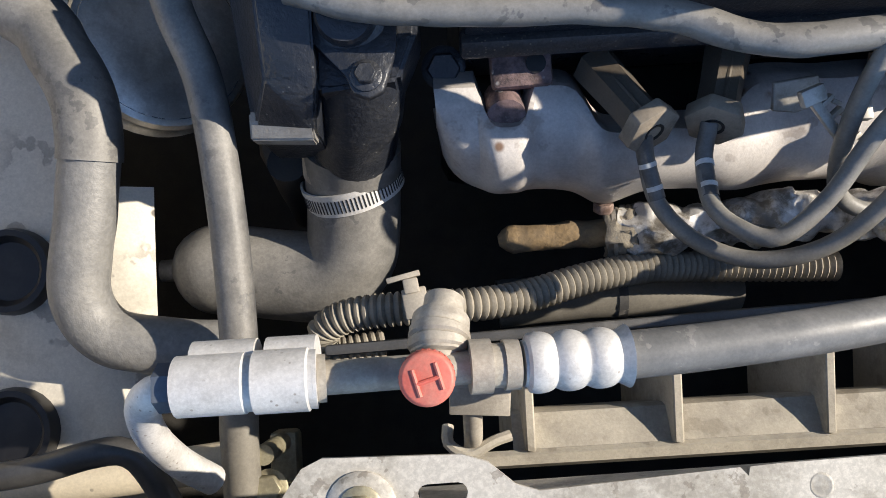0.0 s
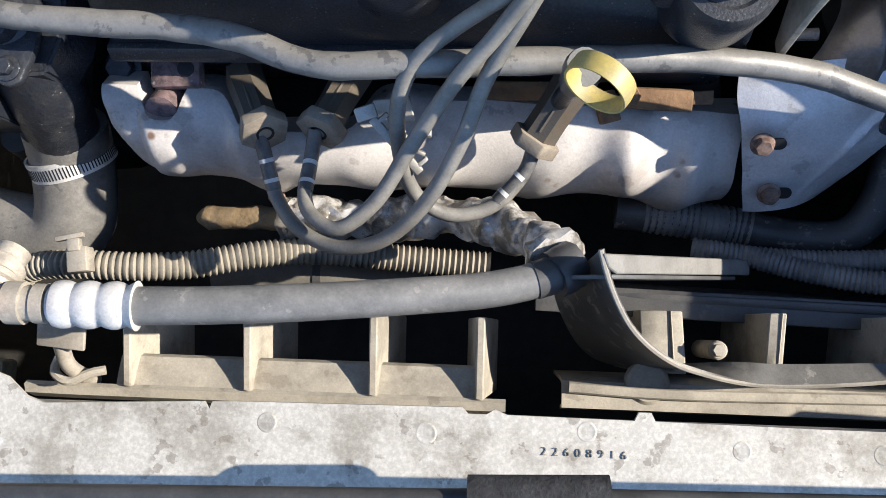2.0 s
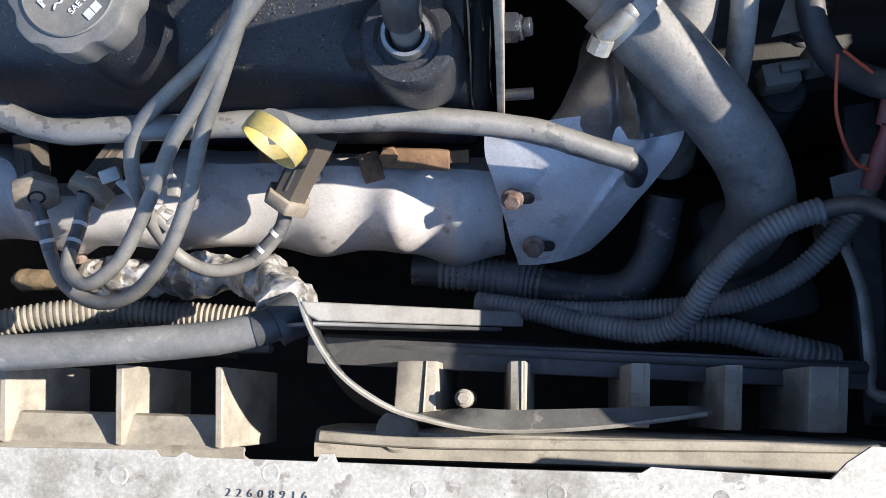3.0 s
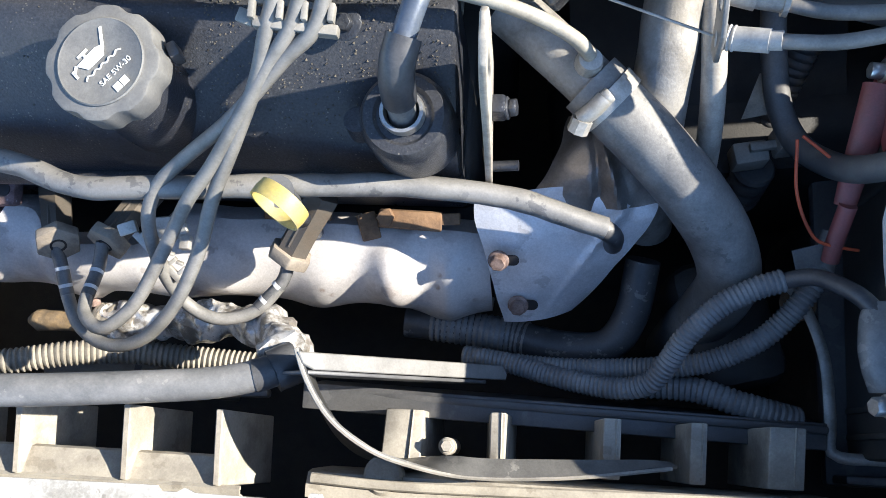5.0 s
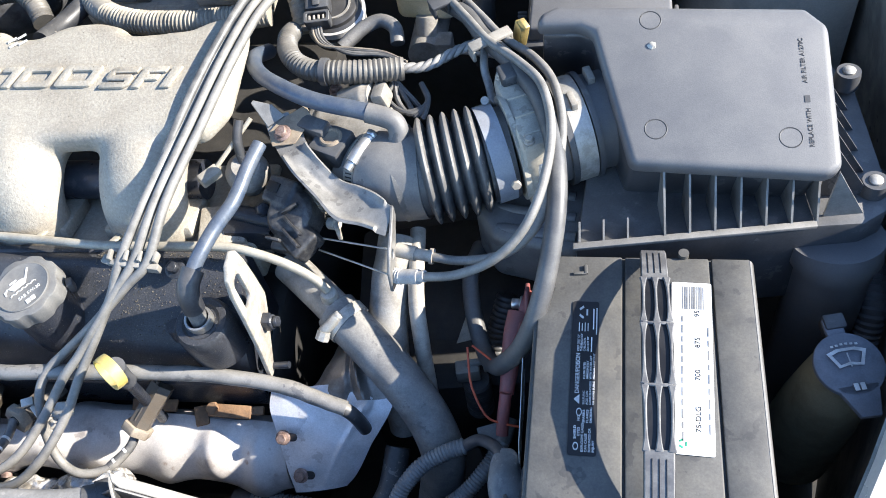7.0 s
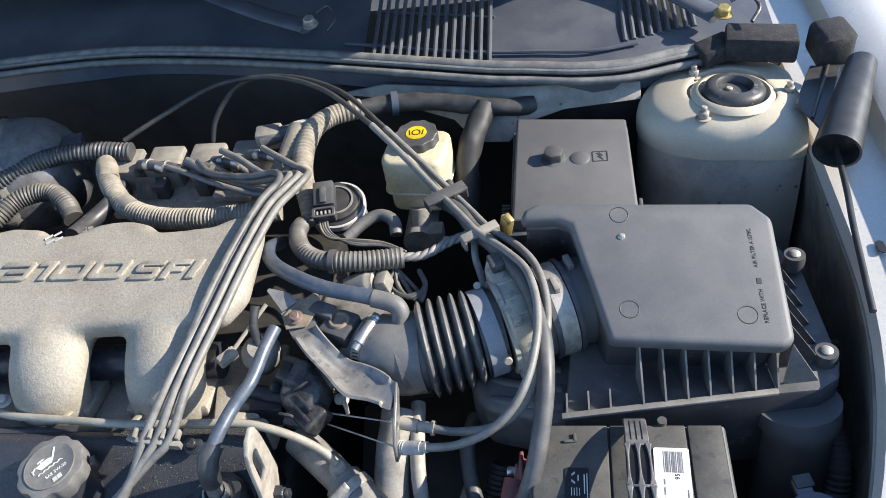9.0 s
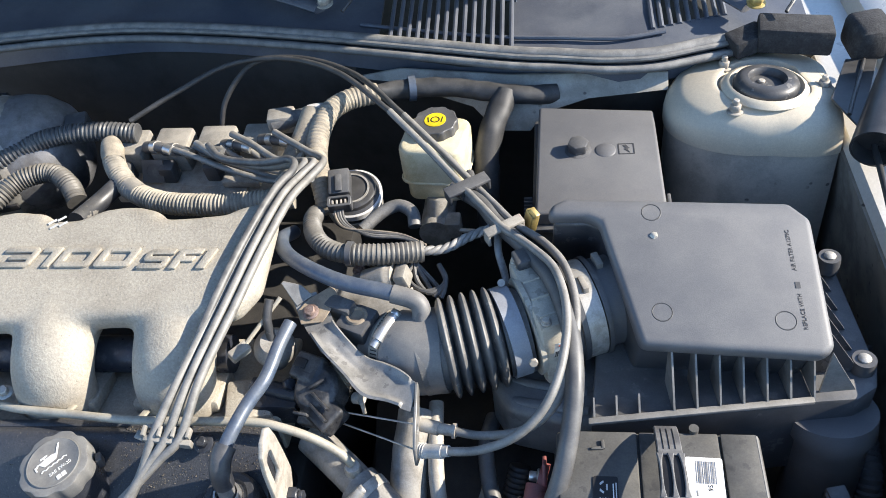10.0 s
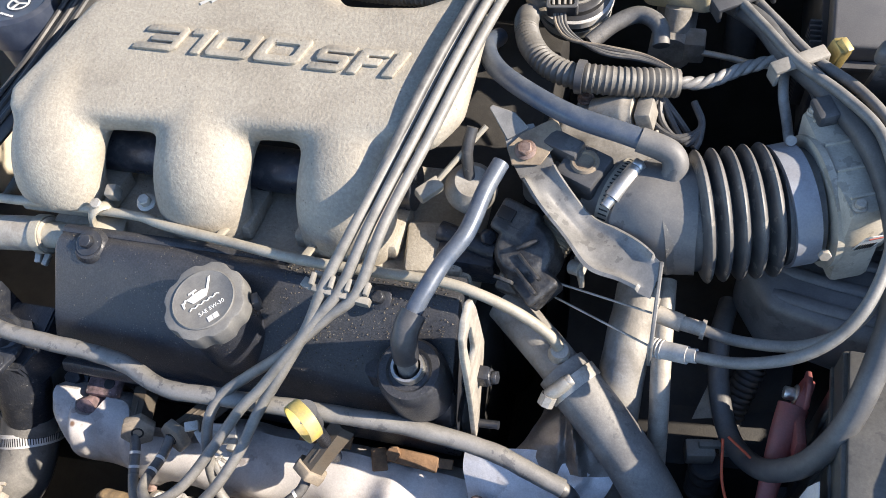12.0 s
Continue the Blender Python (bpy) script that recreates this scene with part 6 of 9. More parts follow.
for x in RUN:
    pieces.append(tube([(x + 0.002, 0.365, 0.880), (x, 0.330, 0.884), (x, 0.298, 0.880), (x - 0.002, 0.276, 0.862), (x - 0.004, 0.266, 0.840), (x - 0.005, 0.264, 0.834 if x < 0.05 else 0.81)], lambda s: 0.0440 + 0.006 * max(0, 1 - s / 0.05), 32, 0.006, squash=0.72))
pieces.append(tube([(0.0, 0.338, 0.897), (0.34, 0.336, 0.905)], 0.018, 20, 0.02))
ob = part("casting", merge(*pieces), cast_al, pl)
cast(ob, 0.0034, 34, 0.5)
LM = PT @ pose(0.194, 0.0430, 0.0018, 0, 0, -3.2)
def glyph(kind, w, h, s):
    """Outline and holes of a wide block letter."""
    m0, m1 = h / 2 - s / 2, h / 2 + s / 2
    return {
        "3": ([(0, h), (w - 0.004, h), (w, h - 0.004), (w, 0.004), (w - 0.004, 0), (0, 0), (0, s), (w - s, s), (w - s, m0), (w * 0.28, m0), (w * 0.28, m1), (w - s, m1), (w - s, h - s), (0, h - s)], ()),
        "1": ([(0, h), (w, h), (w, 0), (w - s * 1.25, 0), (w - s * 1.25, h - s), (0, h - s)], ()),
        "0": (rounded(w, h, 0.005, 4, w / 2, h / 2), (rounded(w - 2.3 * s, h - 2 * s, 0.003, 3, w / 2, h / 2),)),
        "S": ([(0.004, h), (w, h), (w, h - s), (s, h - s), (s, m1), (w - 0.004, m1), (w, m1 - 0.004), (w, 0.004), (w - 0.004, 0), (0, 0), (0, s), (w - s, s), (w - s, m0), (0.004, m0), (0, m0 + 0.004), (0, h - 0.004)], ()),
        "F": ([(0, h), (w, h), (w, h - s), (s * 1.2, h - s), (s * 1.2, m1), (w * 0.85, m1), (w * 0.85, m0), (s * 1.2, m0), (s * 1.2, 0), (0, 0)], ()),
        "I": ([(0, h), (w, h), (w, 0), (0, 0)], ()),
    }[kind]


for word, x, base, tall in ((("3", 0.0418), ("1", 0.0205), ("0", 0.0418), ("0", 0.0418)), -0.125, -0.0130, 0.0265), ((("S", 0.031), ("F", 0.026), ("I", 0.010)), 0.0455, -0.0155, 0.0255):
    for kind, w in word:
        outline, holes = glyph(kind, w, tall, 0.0070)
        lean = lambda ps, x=x, base=base: [(px + x + 0.36 * py, py + base) for px, py in ps]
        part("raised_letter", prism(lean(outline), 0.0034, LM @ pose(0, 0, -0.0019), holes=tuple(lean(h) for h in holes), bevel=0.0010, seg=2), cast_al, pl, "raised casting letter")
        x += w + 0.0048
for x in RUN:
    part("flange", wobble(box((x - 0.004, 0.275, 0.822), (0.092, 0.052, 0.016), (-10, 0, 0), 0.003), 0.0012, 50), cast_al, pl)
part("bolt", hexbolt((0.099, 0.256, 0.846), (0.1, -0.2, 1), 0.010, 0.007, 0.0085), zinc, pl)

part("ear", lathe([(0.004, 0.004), (0.012, 0.004), (0.013, 0.0), (0.013, -0.004), (0.004, -0.004)], frame_of((-0.012, 0.447, 0.925), (0, 0.1, 1)), 22), cast_al, pl)
part("paint_marks", merge(*[moved(box((0.118 + dx, 0.098 + dy, 0.0006), (0.010, 0.0028, 0.0006), (0, 0, 35)), PT) for dx, dy in ((0, 0), (0.010, 0.004), (0.014, -0.004), (0.004, -0.007))]), white_print, pl, "white paint dabs")
solid("fuel_rail", tube([(-0.06, 0.320, 0.836), (0.33, 0.312, 0.836)], 0.0205, 24, 0.03), rail_dark, "dark steel rail seen between the runners", "fuel rail")
lmn = thing("lower_manifold", (0.19, 0.28, 0.78), "sandy lower intake manifold casting", "intake manifold")
for nm, c, size, rot in (("valley", (0.19, 0.30, 0.785), (0.40, 0.12, 0.05), (-6, 0, 0)), ("front_rail", (0.19, 0.245, 0.80), (0.38, 0.02, 0.03), (0, 0, 0)), ("end_lug", (0.355, 0.262, 0.812), (0.05, 0.05, 0.03), (0, 8, 10))):
    part(nm, wobble(box(c, size, rot, 0.005), 0.002, 40), cast_al, lmn)

# power steering reservoir at the left edge
ps = thing("steering_reservoir", (-0.10, 0.43, 0.88), "black power steering reservoir cap with white symbol", "reservoir")
part("cap", lathe([(0, 0.013), (0.030, 0.014), (0.033, 0.017), (0.038, 0.014), (0.040, 0.0), (0.038, -0.014), (0, -0.014)], pose(-0.100, 0.425, 0.892, -8, 0, 0), 36), cap_navy, ps)
part("body", lathe([(0, 0), (0.034, 0), (0.034, -0.12), (0, -0.12)], pose(-0.100, 0.425, 0.885), 28), cap_navy, ps)
SY = pose(-0.096, 0.428, 0.9062, -8, 0, -12)
part("symbol", merge(moved(lathe([(0.0092, 0), (0.0112, 0), (0.0112, 0.0004), (0.0092, 0.0004)], Matrix.Identity(4), 28), SY), *[moved(box((0.0048 * math.cos(a), 0.0048 * math.sin(a), 0.0003), (0.0098, 0.0026, 0.0005), (0, 0, math.degrees(a))), SY) for a in (0.3, 2.84, 4.71)], *[moved(box((-0.009 + 0.006 * k, -0.0195, 0.0002), (0.0042, 0.0024, 0.0005)), SY) for k in range(4)]), white_print, ps, "white wheel symbol")
bt2 = thing("black_trim", (-0.06, 0.37, 0.88), "long glossy black grooved strip beside the plenum", "trim strip")
part("strip", wobble(tube([(-0.098, 0.285, 0.852), (-0.072, 0.335, 0.868), (-0.054, 0.385, 0.882), (-0.042, 0.455, 0.893)], 0.021, 14, 0.01, squash=0.4), 0.001, 40), plastic_shiny, bt2)
for d in (-0.010, 0.001, 0.012):
    part("ridge", tube([(-0.098 + d, 0.285 - d * 0.4, 0.861), (-0.072 + d, 0.335 - d * 0.4, 0.877), (-0.054 + d, 0.385 - d * 0.3, 0.8905), (-0.042 + d, 0.455, 0.9015)], 0.0028, 8, 0.01), plastic_shiny, bt2)
bh = thing("bypass_hose", (-0.03, 0.232, 0.806), "pale dusty bypass hose with a spring clamp", "hose")
part("hose", wobble(tube([(-0.12, 0.226, 0.798), (-0.06, 0.230, 0.804), (-0.010, 0.232, 0.808)], 0.0165, 22, 0.006), 0.0006, 60), alu_tan, bh)
CB = frame_of((-0.016, 0.232, 0.8075), (1, 0.05, 0.06))
part("clamp", lathe([(0.0168, -0.0045), (0.0186, -0.0045), (0.0186, 0.0045), (0.0168, 0.0045)], CB, 32), tan_tube, bh, "tan spring clamp")
part("clamp_ear", merge(box((-0.020, 0.214, 0.796), (0.006, 0.012, 0.004), (20, 0, 10), 0.001), box((-0.012, 0.213, 0.794), (0.006, 0.012, 0.004), (20, 0, -10), 0.001)), zinc, bh)
part("print", merge(*[moved(box((0.0170, 0, -0.012 - 0.003 * k), (0.0006, 0.006, 0.0010)), CB @ Matrix.Rotation(-1.35, 4, "Z")) for k in range(4)]), black_print, bh, "dark ring marks")
part("stub", tube([(-0.012, 0.232, 0.808), (0.020, 0.233, 0.808), (0.040, 0.236, 0.811), (0.056, 0.243, 0.818)], 0.0125, 20, 0.005), tan_tube, bh)
lc = thing("line_clip", (0.055, 0.245, 0.82), "tan steel clip holding the intake line", "clip")
part("saddle", tube([(0.046, 0.236, 0.822), (0.049, 0.238, 0.840), (0.055, 0.244, 0.8455), (0.060, 0.250, 0.842), (0.060, 0.254, 0.828)], 0.0062, 10, 0.003, squash=0.5), tan_tube, lc)
part("foot", wobble(box((0.056, 0.240, 0.822), (0.030, 0.018, 0.012), (-10, 20, 15), 0.003), 0.001, 80), tan_tube, lc)
part("nut", hexbolt((0.0545, 0.2465, 0.8465), (0.1, -0.2, 1), 0.009, 0.006), zinc, lc)

# ---- throttle body and its bracket ----
br = thing("throttle_bracket", (0.49, 0.27, 0.87), "bent steel throttle cable bracket", "bracket")
def sheet_between(left, right, rise, thick, n=60, m=16):
    """A pressed steel strip between two edge lines; rise(u, v) lifts it along (u) and across (v)."""
    bm = bmesh.new()
    def even(pts):
        line = spline(pts, 0.002)
        return [line[round(i / n * (len(line) - 1))] for i in range(n + 1)]
    rows = []
    for i, (a, b) in enumerate(zip(even(left), even(right))):
        rows.append([bm.verts.new(a.lerp(b, k / m) + Vector((0, 0, rise(i / n, k / m)))) for k in range(m + 1)])
    for a, b in zip(rows, rows[1:]):
        for k in range(m):
            bm.faces.new((a[k], a[k + 1], b[k + 1], b[k]))
    bmesh.ops.recalc_face_normals(bm, faces=bm.faces)
    bmesh.ops.solidify(bm, geom=bm.faces[:], thickness=thick)
    return bm


part("arm", wobble(sheet_between(
    [(0.405, 0.334, 0.897), (0.409, 0.326, 0.890), (0.4135, 0.317, 0.883), (0.438, 0.281, 0.880), (0.465, 0.254, 0.872), (0.486, 0.235, 0.862), (0.511, 0.229, 0.859), (0.533, 0.221, 0.858)],
    [(0.428, 0.342, 0.897), (0.4405, 0.3285, 0.888), (0.453, 0.306, 0.885), (0.468, 0.291, 0.876), (0.484, 0.281, 0.864), (0.505, 0.271, 0.866), (0.524, 0.258, 0.869), (0.539, 0.244, 0.870)],
    lambda u, v: 0.0045 * (math.exp(-((v - 0.06) / 0.10) ** 2) + math.exp(-((v - 0.94) / 0.10) ** 2)) * (0.25 < u < 0.95) - 0.0035 * math.exp(-((v - 0.5) / 0.16) ** 2) * max(0, min(1, (u - 0.32) * 9)) * max(0, min(1, (0.72 - u) * 9)), 0.003), 0.0004, 40), bracket_m, br)
part("end_plate", prism([(0.246, 0.871), (0.222, 0.8605), (0.206, 0.856), (0.189, 0.844), (0.184, 0.824), (0.196, 0.817), (0.208, 0.832), (0.226, 0.843), (0.246, 0.858)], 0.003, basis((0.5365, 0, 0), (0, 1, 0), (0.0, 0, 1)), holes=(circle(0.0048, 14, 0.2095, 0.8465),), bevel=0.0007, seg=1), bracket_m, br)
part("bolt", hexbolt((0.4262, 0.3188, 0.8915), (-0.1, -0.3, 1), 0.0105, 0.005, 0.0085), rust_bolt, br)
part("bolt_plate", wobble(prism([(-0.012, -0.010), (0.010, -0.012), (0.030, 0.010), (0.026, 0.026), (-0.002, 0.016), (-0.014, 0.006)], 0.0014, basis((0.4262, 0.3190, 0.8890), (1, 0.25, 0.04), (-0.3, 1, 0.35)), bevel=0.0006, seg=1), 0.0006, 60), rust_plate, br, "rusty tan plate under the bolt")
part("tab", wobble(prism([(-0.002, -0.004), (0.018, -0.004), (0.014, 0.012), (0.002, 0.0265), (-0.0015, 0.0255)], 0.0024, basis((0.409, 0.331, 0.893), (0.013, 0.009, 0.004), (-0.010, 0.019, 0.014)), bevel=0.0007, seg=1), 0.0004, 50), bracket_m, br)
tbd = thing("throttle_valve", (0.49, 0.32, 0.84), "grey cast throttle valve housing with black sensors", "throttle valve")
ob = part("casting", merge(tube([(0.470, 0.352, 0.838), (0.528, 0.328, 0.842)], 0.037, 26, 0.01), box((0.455, 0.345, 0.845), (0.06, 0.07, 0.05), (0, 0, -14), 0.008), box((0.470, 0.325, 0.822), (0.045, 0.04, 0.05), (0, 0, -20), 0.006), box((0.47, 0.365, 0.865), (0.05, 0.03, 0.02), (0, 0, -10), 0.004)), cast_grey, tbd)
cast(ob, 0.0032, 3)
part("sensor_box", merge(box((0.472, 0.318, 0.871), (0.034, 0.034, 0.028), (6, 0, -25), 0.003), box((0.455, 0.330, 0.884), (0.030, 0.016, 0.022), (10, 0, -25), 0.002)), plastic_black, tbd, "dark square sensor")
part("sensor_seat", lathe([(0.0, -0.002), (0.006, -0.002), (0.008, 0.002), (0.010, 0.002), (0.0115, 0.0), (0, 0)], pose(0.472, 0.318, 0.8855, 6, 0, 0), 20), rust_plate, tbd)
TP = basis((0.436, 0.256, 0.846), (0.80, -0.60, 0.0), (0.5, 0.66, 0.35))
ob = part("position_sensor", moved(merge(lathe([(0, 0.012), (0.020, 0.012), (0.025, 0.006), (0.027, -0.016), (0, -0.016)], Matrix.Identity(4), 28), box((-0.020, 0.012, 0.004), (0.034, 0.028, 0.020), (0, 0, 12), 0.003), box((0.020, -0.014, -0.004), (0.036, 0.030, 0.022), (0, 0, -10), 0.003), box((0.006, -0.026, -0.008), (0.024, 0.020, 0.016), (0, 0, 20), 0.003)), TP), tps_m, tbd, "black plastic position sensor")
cast(ob, 0.0016, 2)
for k, (x, y, w, a) in enumerate(((-0.024, 0.016, 0.024, 12), (-0.020, 0.006, 0.026, 12), (0.016, -0.008, 0.026, -10), (0.022, -0.018, 0.026, -10), (0.004, 0.004, 0.018, 60), (0.008, -0.028, 0.016, 20))):
    part("sensor_rib", moved(box((x, y, 0.0135 if abs(x) < 0.012 else 0.011), (w, 0.0030, 0.006), (0, 0, a), 0.0009), TP), tps_m, tbd)
part("plug_mouth", moved(box((-0.027, 0.012, 0.0145), (0.014, 0.010, 0.003), (0, 0, 12), 0.001), TP), black_print, tbd)
part("spring_drum", tube([(0.446, 0.264, 0.832), (0.462, 0.284, 0.850)], ribbed(0.0160, 0.0030, 0.0012), 24, 0.0008), spring_m, tbd, "wound return spring")
part("lever", merge(tube([(0.472, 0.252, 0.838), (0.480, 0.248, 0.842)], 0.006, 14, 0.004), box((0.478, 0.250, 0.835), (0.004, 0.02, 0.018), (0, 0, 20), 0.001)), alu_tan, tbd)
for k in range(3):
    part("flange_plate", box((0.502 + 0.006 * k, 0.338 - 0.003 * k, 0.846), (0.003, 0.070, 0.060), (0, 0, -14), 0.004), alu_tan, tbd)
part("chrome_clip", merge(tube([(0.496, 0.290, 0.880), (0.503, 0.302, 0.8845), (0.510, 0.315, 0.886)], 0.0062, 14, 0.003), hexbolt((0.5105, 0.316, 0.886), (0.5, 0.8, 0.1), 0.011, 0.006), tube([(0.492, 0.284, 0.877), (0.496, 0.290, 0.880)], 0.0045, 10, 0.003)), steel, tbd, "bright worm clamp screw")
for a, b in (((0.450, 0.243, 0.830), (0.536, 0.222, 0.836)), ((0.452, 0.236, 0.822), (0.536, 0.199, 0.828))):
    solid("throttle_wire", tube([a, b], 0.0009, 8, 0.05), zinc, "thin bare throttle wire", "cable", "throttle wires")

cab = thing("throttle_cable", (0.6, 0.2, 0.86), "grey throttle cable looping past the air box", "cable", "throttle cables")
part("adjuster", merge(tube([(0.538, 0.198, 0.829), (0.548, 0.195, 0.832)], ribbed(0.0062, 0.0026, 0.0014), 16, 0.0007), tube([(0.546, 0.1955, 0.8315), (0.564, 0.191, 0.8375)], 0.0068, 18, 0.004), tube([(0.562, 0.1915, 0.837), (0.570, 0.190, 0.840)], 0.0054, 16, 0.003)), grey_pale, cab, "pale grey plastic adjuster")
part("sheath", tube([(0.566, 0.1905, 0.838), (0.60, 0.184, 0.851), (0.635, 0.186, 0.872), (0.660, 0.203, 0.892), (0.675, 0.236, 0.909), (0.681, 0.285, 0.921), (0.672, 0.335, 0.925), (0.650, 0.372, 0.921), (0.619, 0.410, 0.915), (0.597, 0.447, 0.911), (0.572, 0.488, 0.908), (0.53, 0.545, 0.918), (0.48, 0.60, 0.938)], 0.0042, 14, 0.006), wire, cab)
# same sheath, its rear length blackened in place of the shade on the loop
part("rear_sheath", tube([(0.48, 0.60, 0.938), (0.41, 0.665, 0.955), (0.33, 0.705, 0.957), (0.25, 0.712, 0.948), (0.18, 0.68, 0.93), (0.12, 0.65, 0.91)], 0.0036, 14, 0.006), tape_m, cab, "rear length of the sheath, coloured black for shade")
cab = thing("cruise_cable", (0.6, 0.22, 0.84), "grey cruise cable running to the cowl", "cable", "throttle cables")
part("adjuster", merge(tube([(0.540, 0.222, 0.836), (0.558, 0.217, 0.836)], 0.0068, 18, 0.004), tube([(0.556, 0.2175, 0.836), (0.572, 0.214, 0.837)], 0.0056, 16, 0.003), tube([(0.5715, 0.214, 0.837), (0.5745, 0.2135, 0.837)], 0.0074, 16, 0.002)), alu_tan, cab, "tan plastic adjuster")
part("sheath", tube([(0.570, 0.2142, 0.837), (0.60, 0.206, 0.841), (0.64, 0.203, 0.855), (0.668, 0.215, 0.878), (0.684, 0.25, 0.90), (0.690, 0.295, 0.913), (0.682, 0.345, 0.918), (0.662, 0.385, 0.915), (0.631, 0.422, 0.909), (0.609, 0.458, 0.905), (0.584, 0.498, 0.902), (0.545, 0.55, 0.91), (0.495, 0.605, 0.928)], 0.0042, 14, 0.006), wire, cab)
# rear length of this sheath blackened for shade as well
part("rear_sheath", tube([(0.495, 0.605, 0.928), (0.43, 0.672, 0.946), (0.35, 0.715, 0.95), (0.28, 0.725, 0.94), (0.235, 0.705, 0.90), (0.22, 0.68, 0.85)], 0.0036, 14, 0.006), tape_m, cab, "rear length of the sheath, coloured black for shade")
cab = thing("positive_cable", (0.64, 0.15, 0.79), "thick black battery cable looping behind the battery", "cable")
part("sheath", tube([(0.56, 0.505, 0.893), (0.592, 0.468, 0.90), (0.612, 0.430, 0.903), (0.640, 0.388, 0.908), (0.668, 0.335, 0.912), (0.683, 0.28, 0.908), (0.686, 0.23, 0.895), (0.680, 0.190, 0.868), (0.669, 0.158, 0.836), (0.653, 0.142, 0.800), (0.635, 0.143, 0.769), (0.624, 0.158, 0.738), (0.613, 0.180, 0.716), (0.603, 0.205, 0.716), (0.596, 0.232, 0.732), (0.594, 0.262, 0.742), (0.60, 0.30, 0.735)], 0.0086, 18, 0.006), rubber_cable, cab)
cab = solid("harness_pair", tube([(0.575, 0.540, 0.885), (0.583, 0.50, 0.892), (0.600, 0.462, 0.897), (0.612, 0.438, 0.899), (0.632, 0.405, 0.90), (0.645, 0.37, 0.895)], 0.0055, 12, 0.006), wire_dark, "short dark harness between the cable clips", "cable")
cl = thing("cable_clip", (0.575, 0.487, 0.90), "black plastic four-way cable clip", "cable clip")
CM = basis((0.577, 0.488, 0.9055), (0.80, 0.45, 0.05), (-0.45, 0.8, 0.1))
part("plate", moved(box((0, 0, 0.005), (0.052, 0.016, 0.004), (0, 0, 0), 0.001), CM), plastic_black, cl)
for x in (-0.024, -0.009, 0.008, 0.024):
    part("finger", moved(box((x, 0, -0.001), (0.0035, 0.016, 0.014), (0, 0, 0), 0.001), CM), plastic_black, cl)
cl = thing("cable_clip", (0.619, 0.412, 0.905), "pale plastic cable clip with brass lock", "cable clip")
CM = basis((0.620, 0.414, 0.9085), (0.80, 0.45, 0.05), (-0.45, 0.8, 0.1))
part("plate", moved(box((0, 0, 0.006), (0.044, 0.012, 0.004), (0, 0, 0), 0.0015), CM), grey_body, cl)
for x in (-0.02, 0.0, 0.02):
    part("finger", moved(box((x, 0, -0.002), (0.0035, 0.012, 0.014), (0, 0, 0), 0.001), CM), grey_body, cl)
part("lock", merge(box((0.648, 0.432, 0.905), (0.010, 0.016, 0.022), (8, 10, 25), 0.002), box((0.650, 0.430, 0.912), (0.006, 0.012, 0.016), (20, 10, 40), 0.001)), brass, cl, "brass-yellow lock")

# ---- intake hose, meter and air box ----
ih = thing("intake_bellows", (0.60, 0.30, 0.86), "ribbed rubber intake bellows", "intake hose")
def bell(s):
    if s < 0.0255:
        return 0.042
    if s < 0.0855:
        return 0.0385 + 0.0135 * (0.5 - 0.5 * math.cos(2 * math.pi * (s - 0.0255) / 0.012)) ** 0.5
    return 0.044
part("bellows", tube([(0.532, 0.298, 0.846), (0.556, 0.304, 0.848), (0.60, 0.315, 0.850), (0.64, 0.326, 0.852)], bell, 48, 0.0012), rubber_rib, ih)
part("inlet_elbow", wobble(tube([(0.490, 0.322, 0.838), (0.508, 0.312, 0.842), (0.530, 0.303, 0.846), (0.560, 0.304, 0.848)], lambda s: 0.0375 + 0.0065 * min(1, max(0, (s - 0.024) / 0.006)), 40, 0.003), 0.0008, 30), elbow_m, ih, "dusty rubber elbow")

EC = frame_of((0.5075, 0.3125, 0.842), (0.90, -0.42, 0.18))
eband = part("elbow_clamp", lathe([(0.0382, -0.0065), (0.0402, -0.0065), (0.0402, 0.0065), (0.0382, 0.0065)], EC, 60), tan_tube, ih, "dusty worm clamp band")
for k in range(70):
    part("clamp_slot", moved(box((0.0402, 0, 0), (0.0006, 0.0012, 0.0075)), EC @ Matrix.Rotation(2 * math.pi * k / 70, 4, "Z")), black_print, eband)
mt = Vector((0.94, 0.34, 0.05)).normalized()
o = Vector((0.628, 0.3205, 0.856))
part("band", tube([Vector((0.616, 0.319, 0.853)), Vector((0.616, 0.319, 0.853)) + mt * 0.0175], 0.0472, 40, 0.004), band_blue, ih, "pale grey band clamp")
part("lug_bolt", hexbolt(o + Vector((0.02, -0.048, 0.01)), (0.2, -1, 0.3), 0.008, 0.004), alu_tan, ih)
mf = thing("air_flow_meter", (0.66, 0.325, 0.86), "grey air flow meter with a printed label", "air flow meter")
part("rim", tube([o + mt * 0.013, o + mt * 0.018], 0.051, 40, 0.002), meter_m, mf)
part("barrel", tube([o + mt * 0.016, o + mt * 0.055], 0.043, 40, 0.006), meter_m, mf)
part("housing", moved(box((0, 0, 0), (0.030, 0.100, 0.090), (0, 0, 0), 0.006), basis(o + mt * 0.030 + Vector((0, 0, 0.004)), mt, (-0.34, 0.94, 0))), meter_m, mf)
MH = basis(o + mt * 0.030 + Vector((0, 0, 0.049)), mt, (-0.34, 0.94, 0))
for y in (-0.036, -0.012, 0.012, 0.036):
    part("housing_rib", moved(box((0, y, 0), (0.026, 0.0022, 0.004), (0, 0, 0), 0.0006), MH), meter_m, mf)
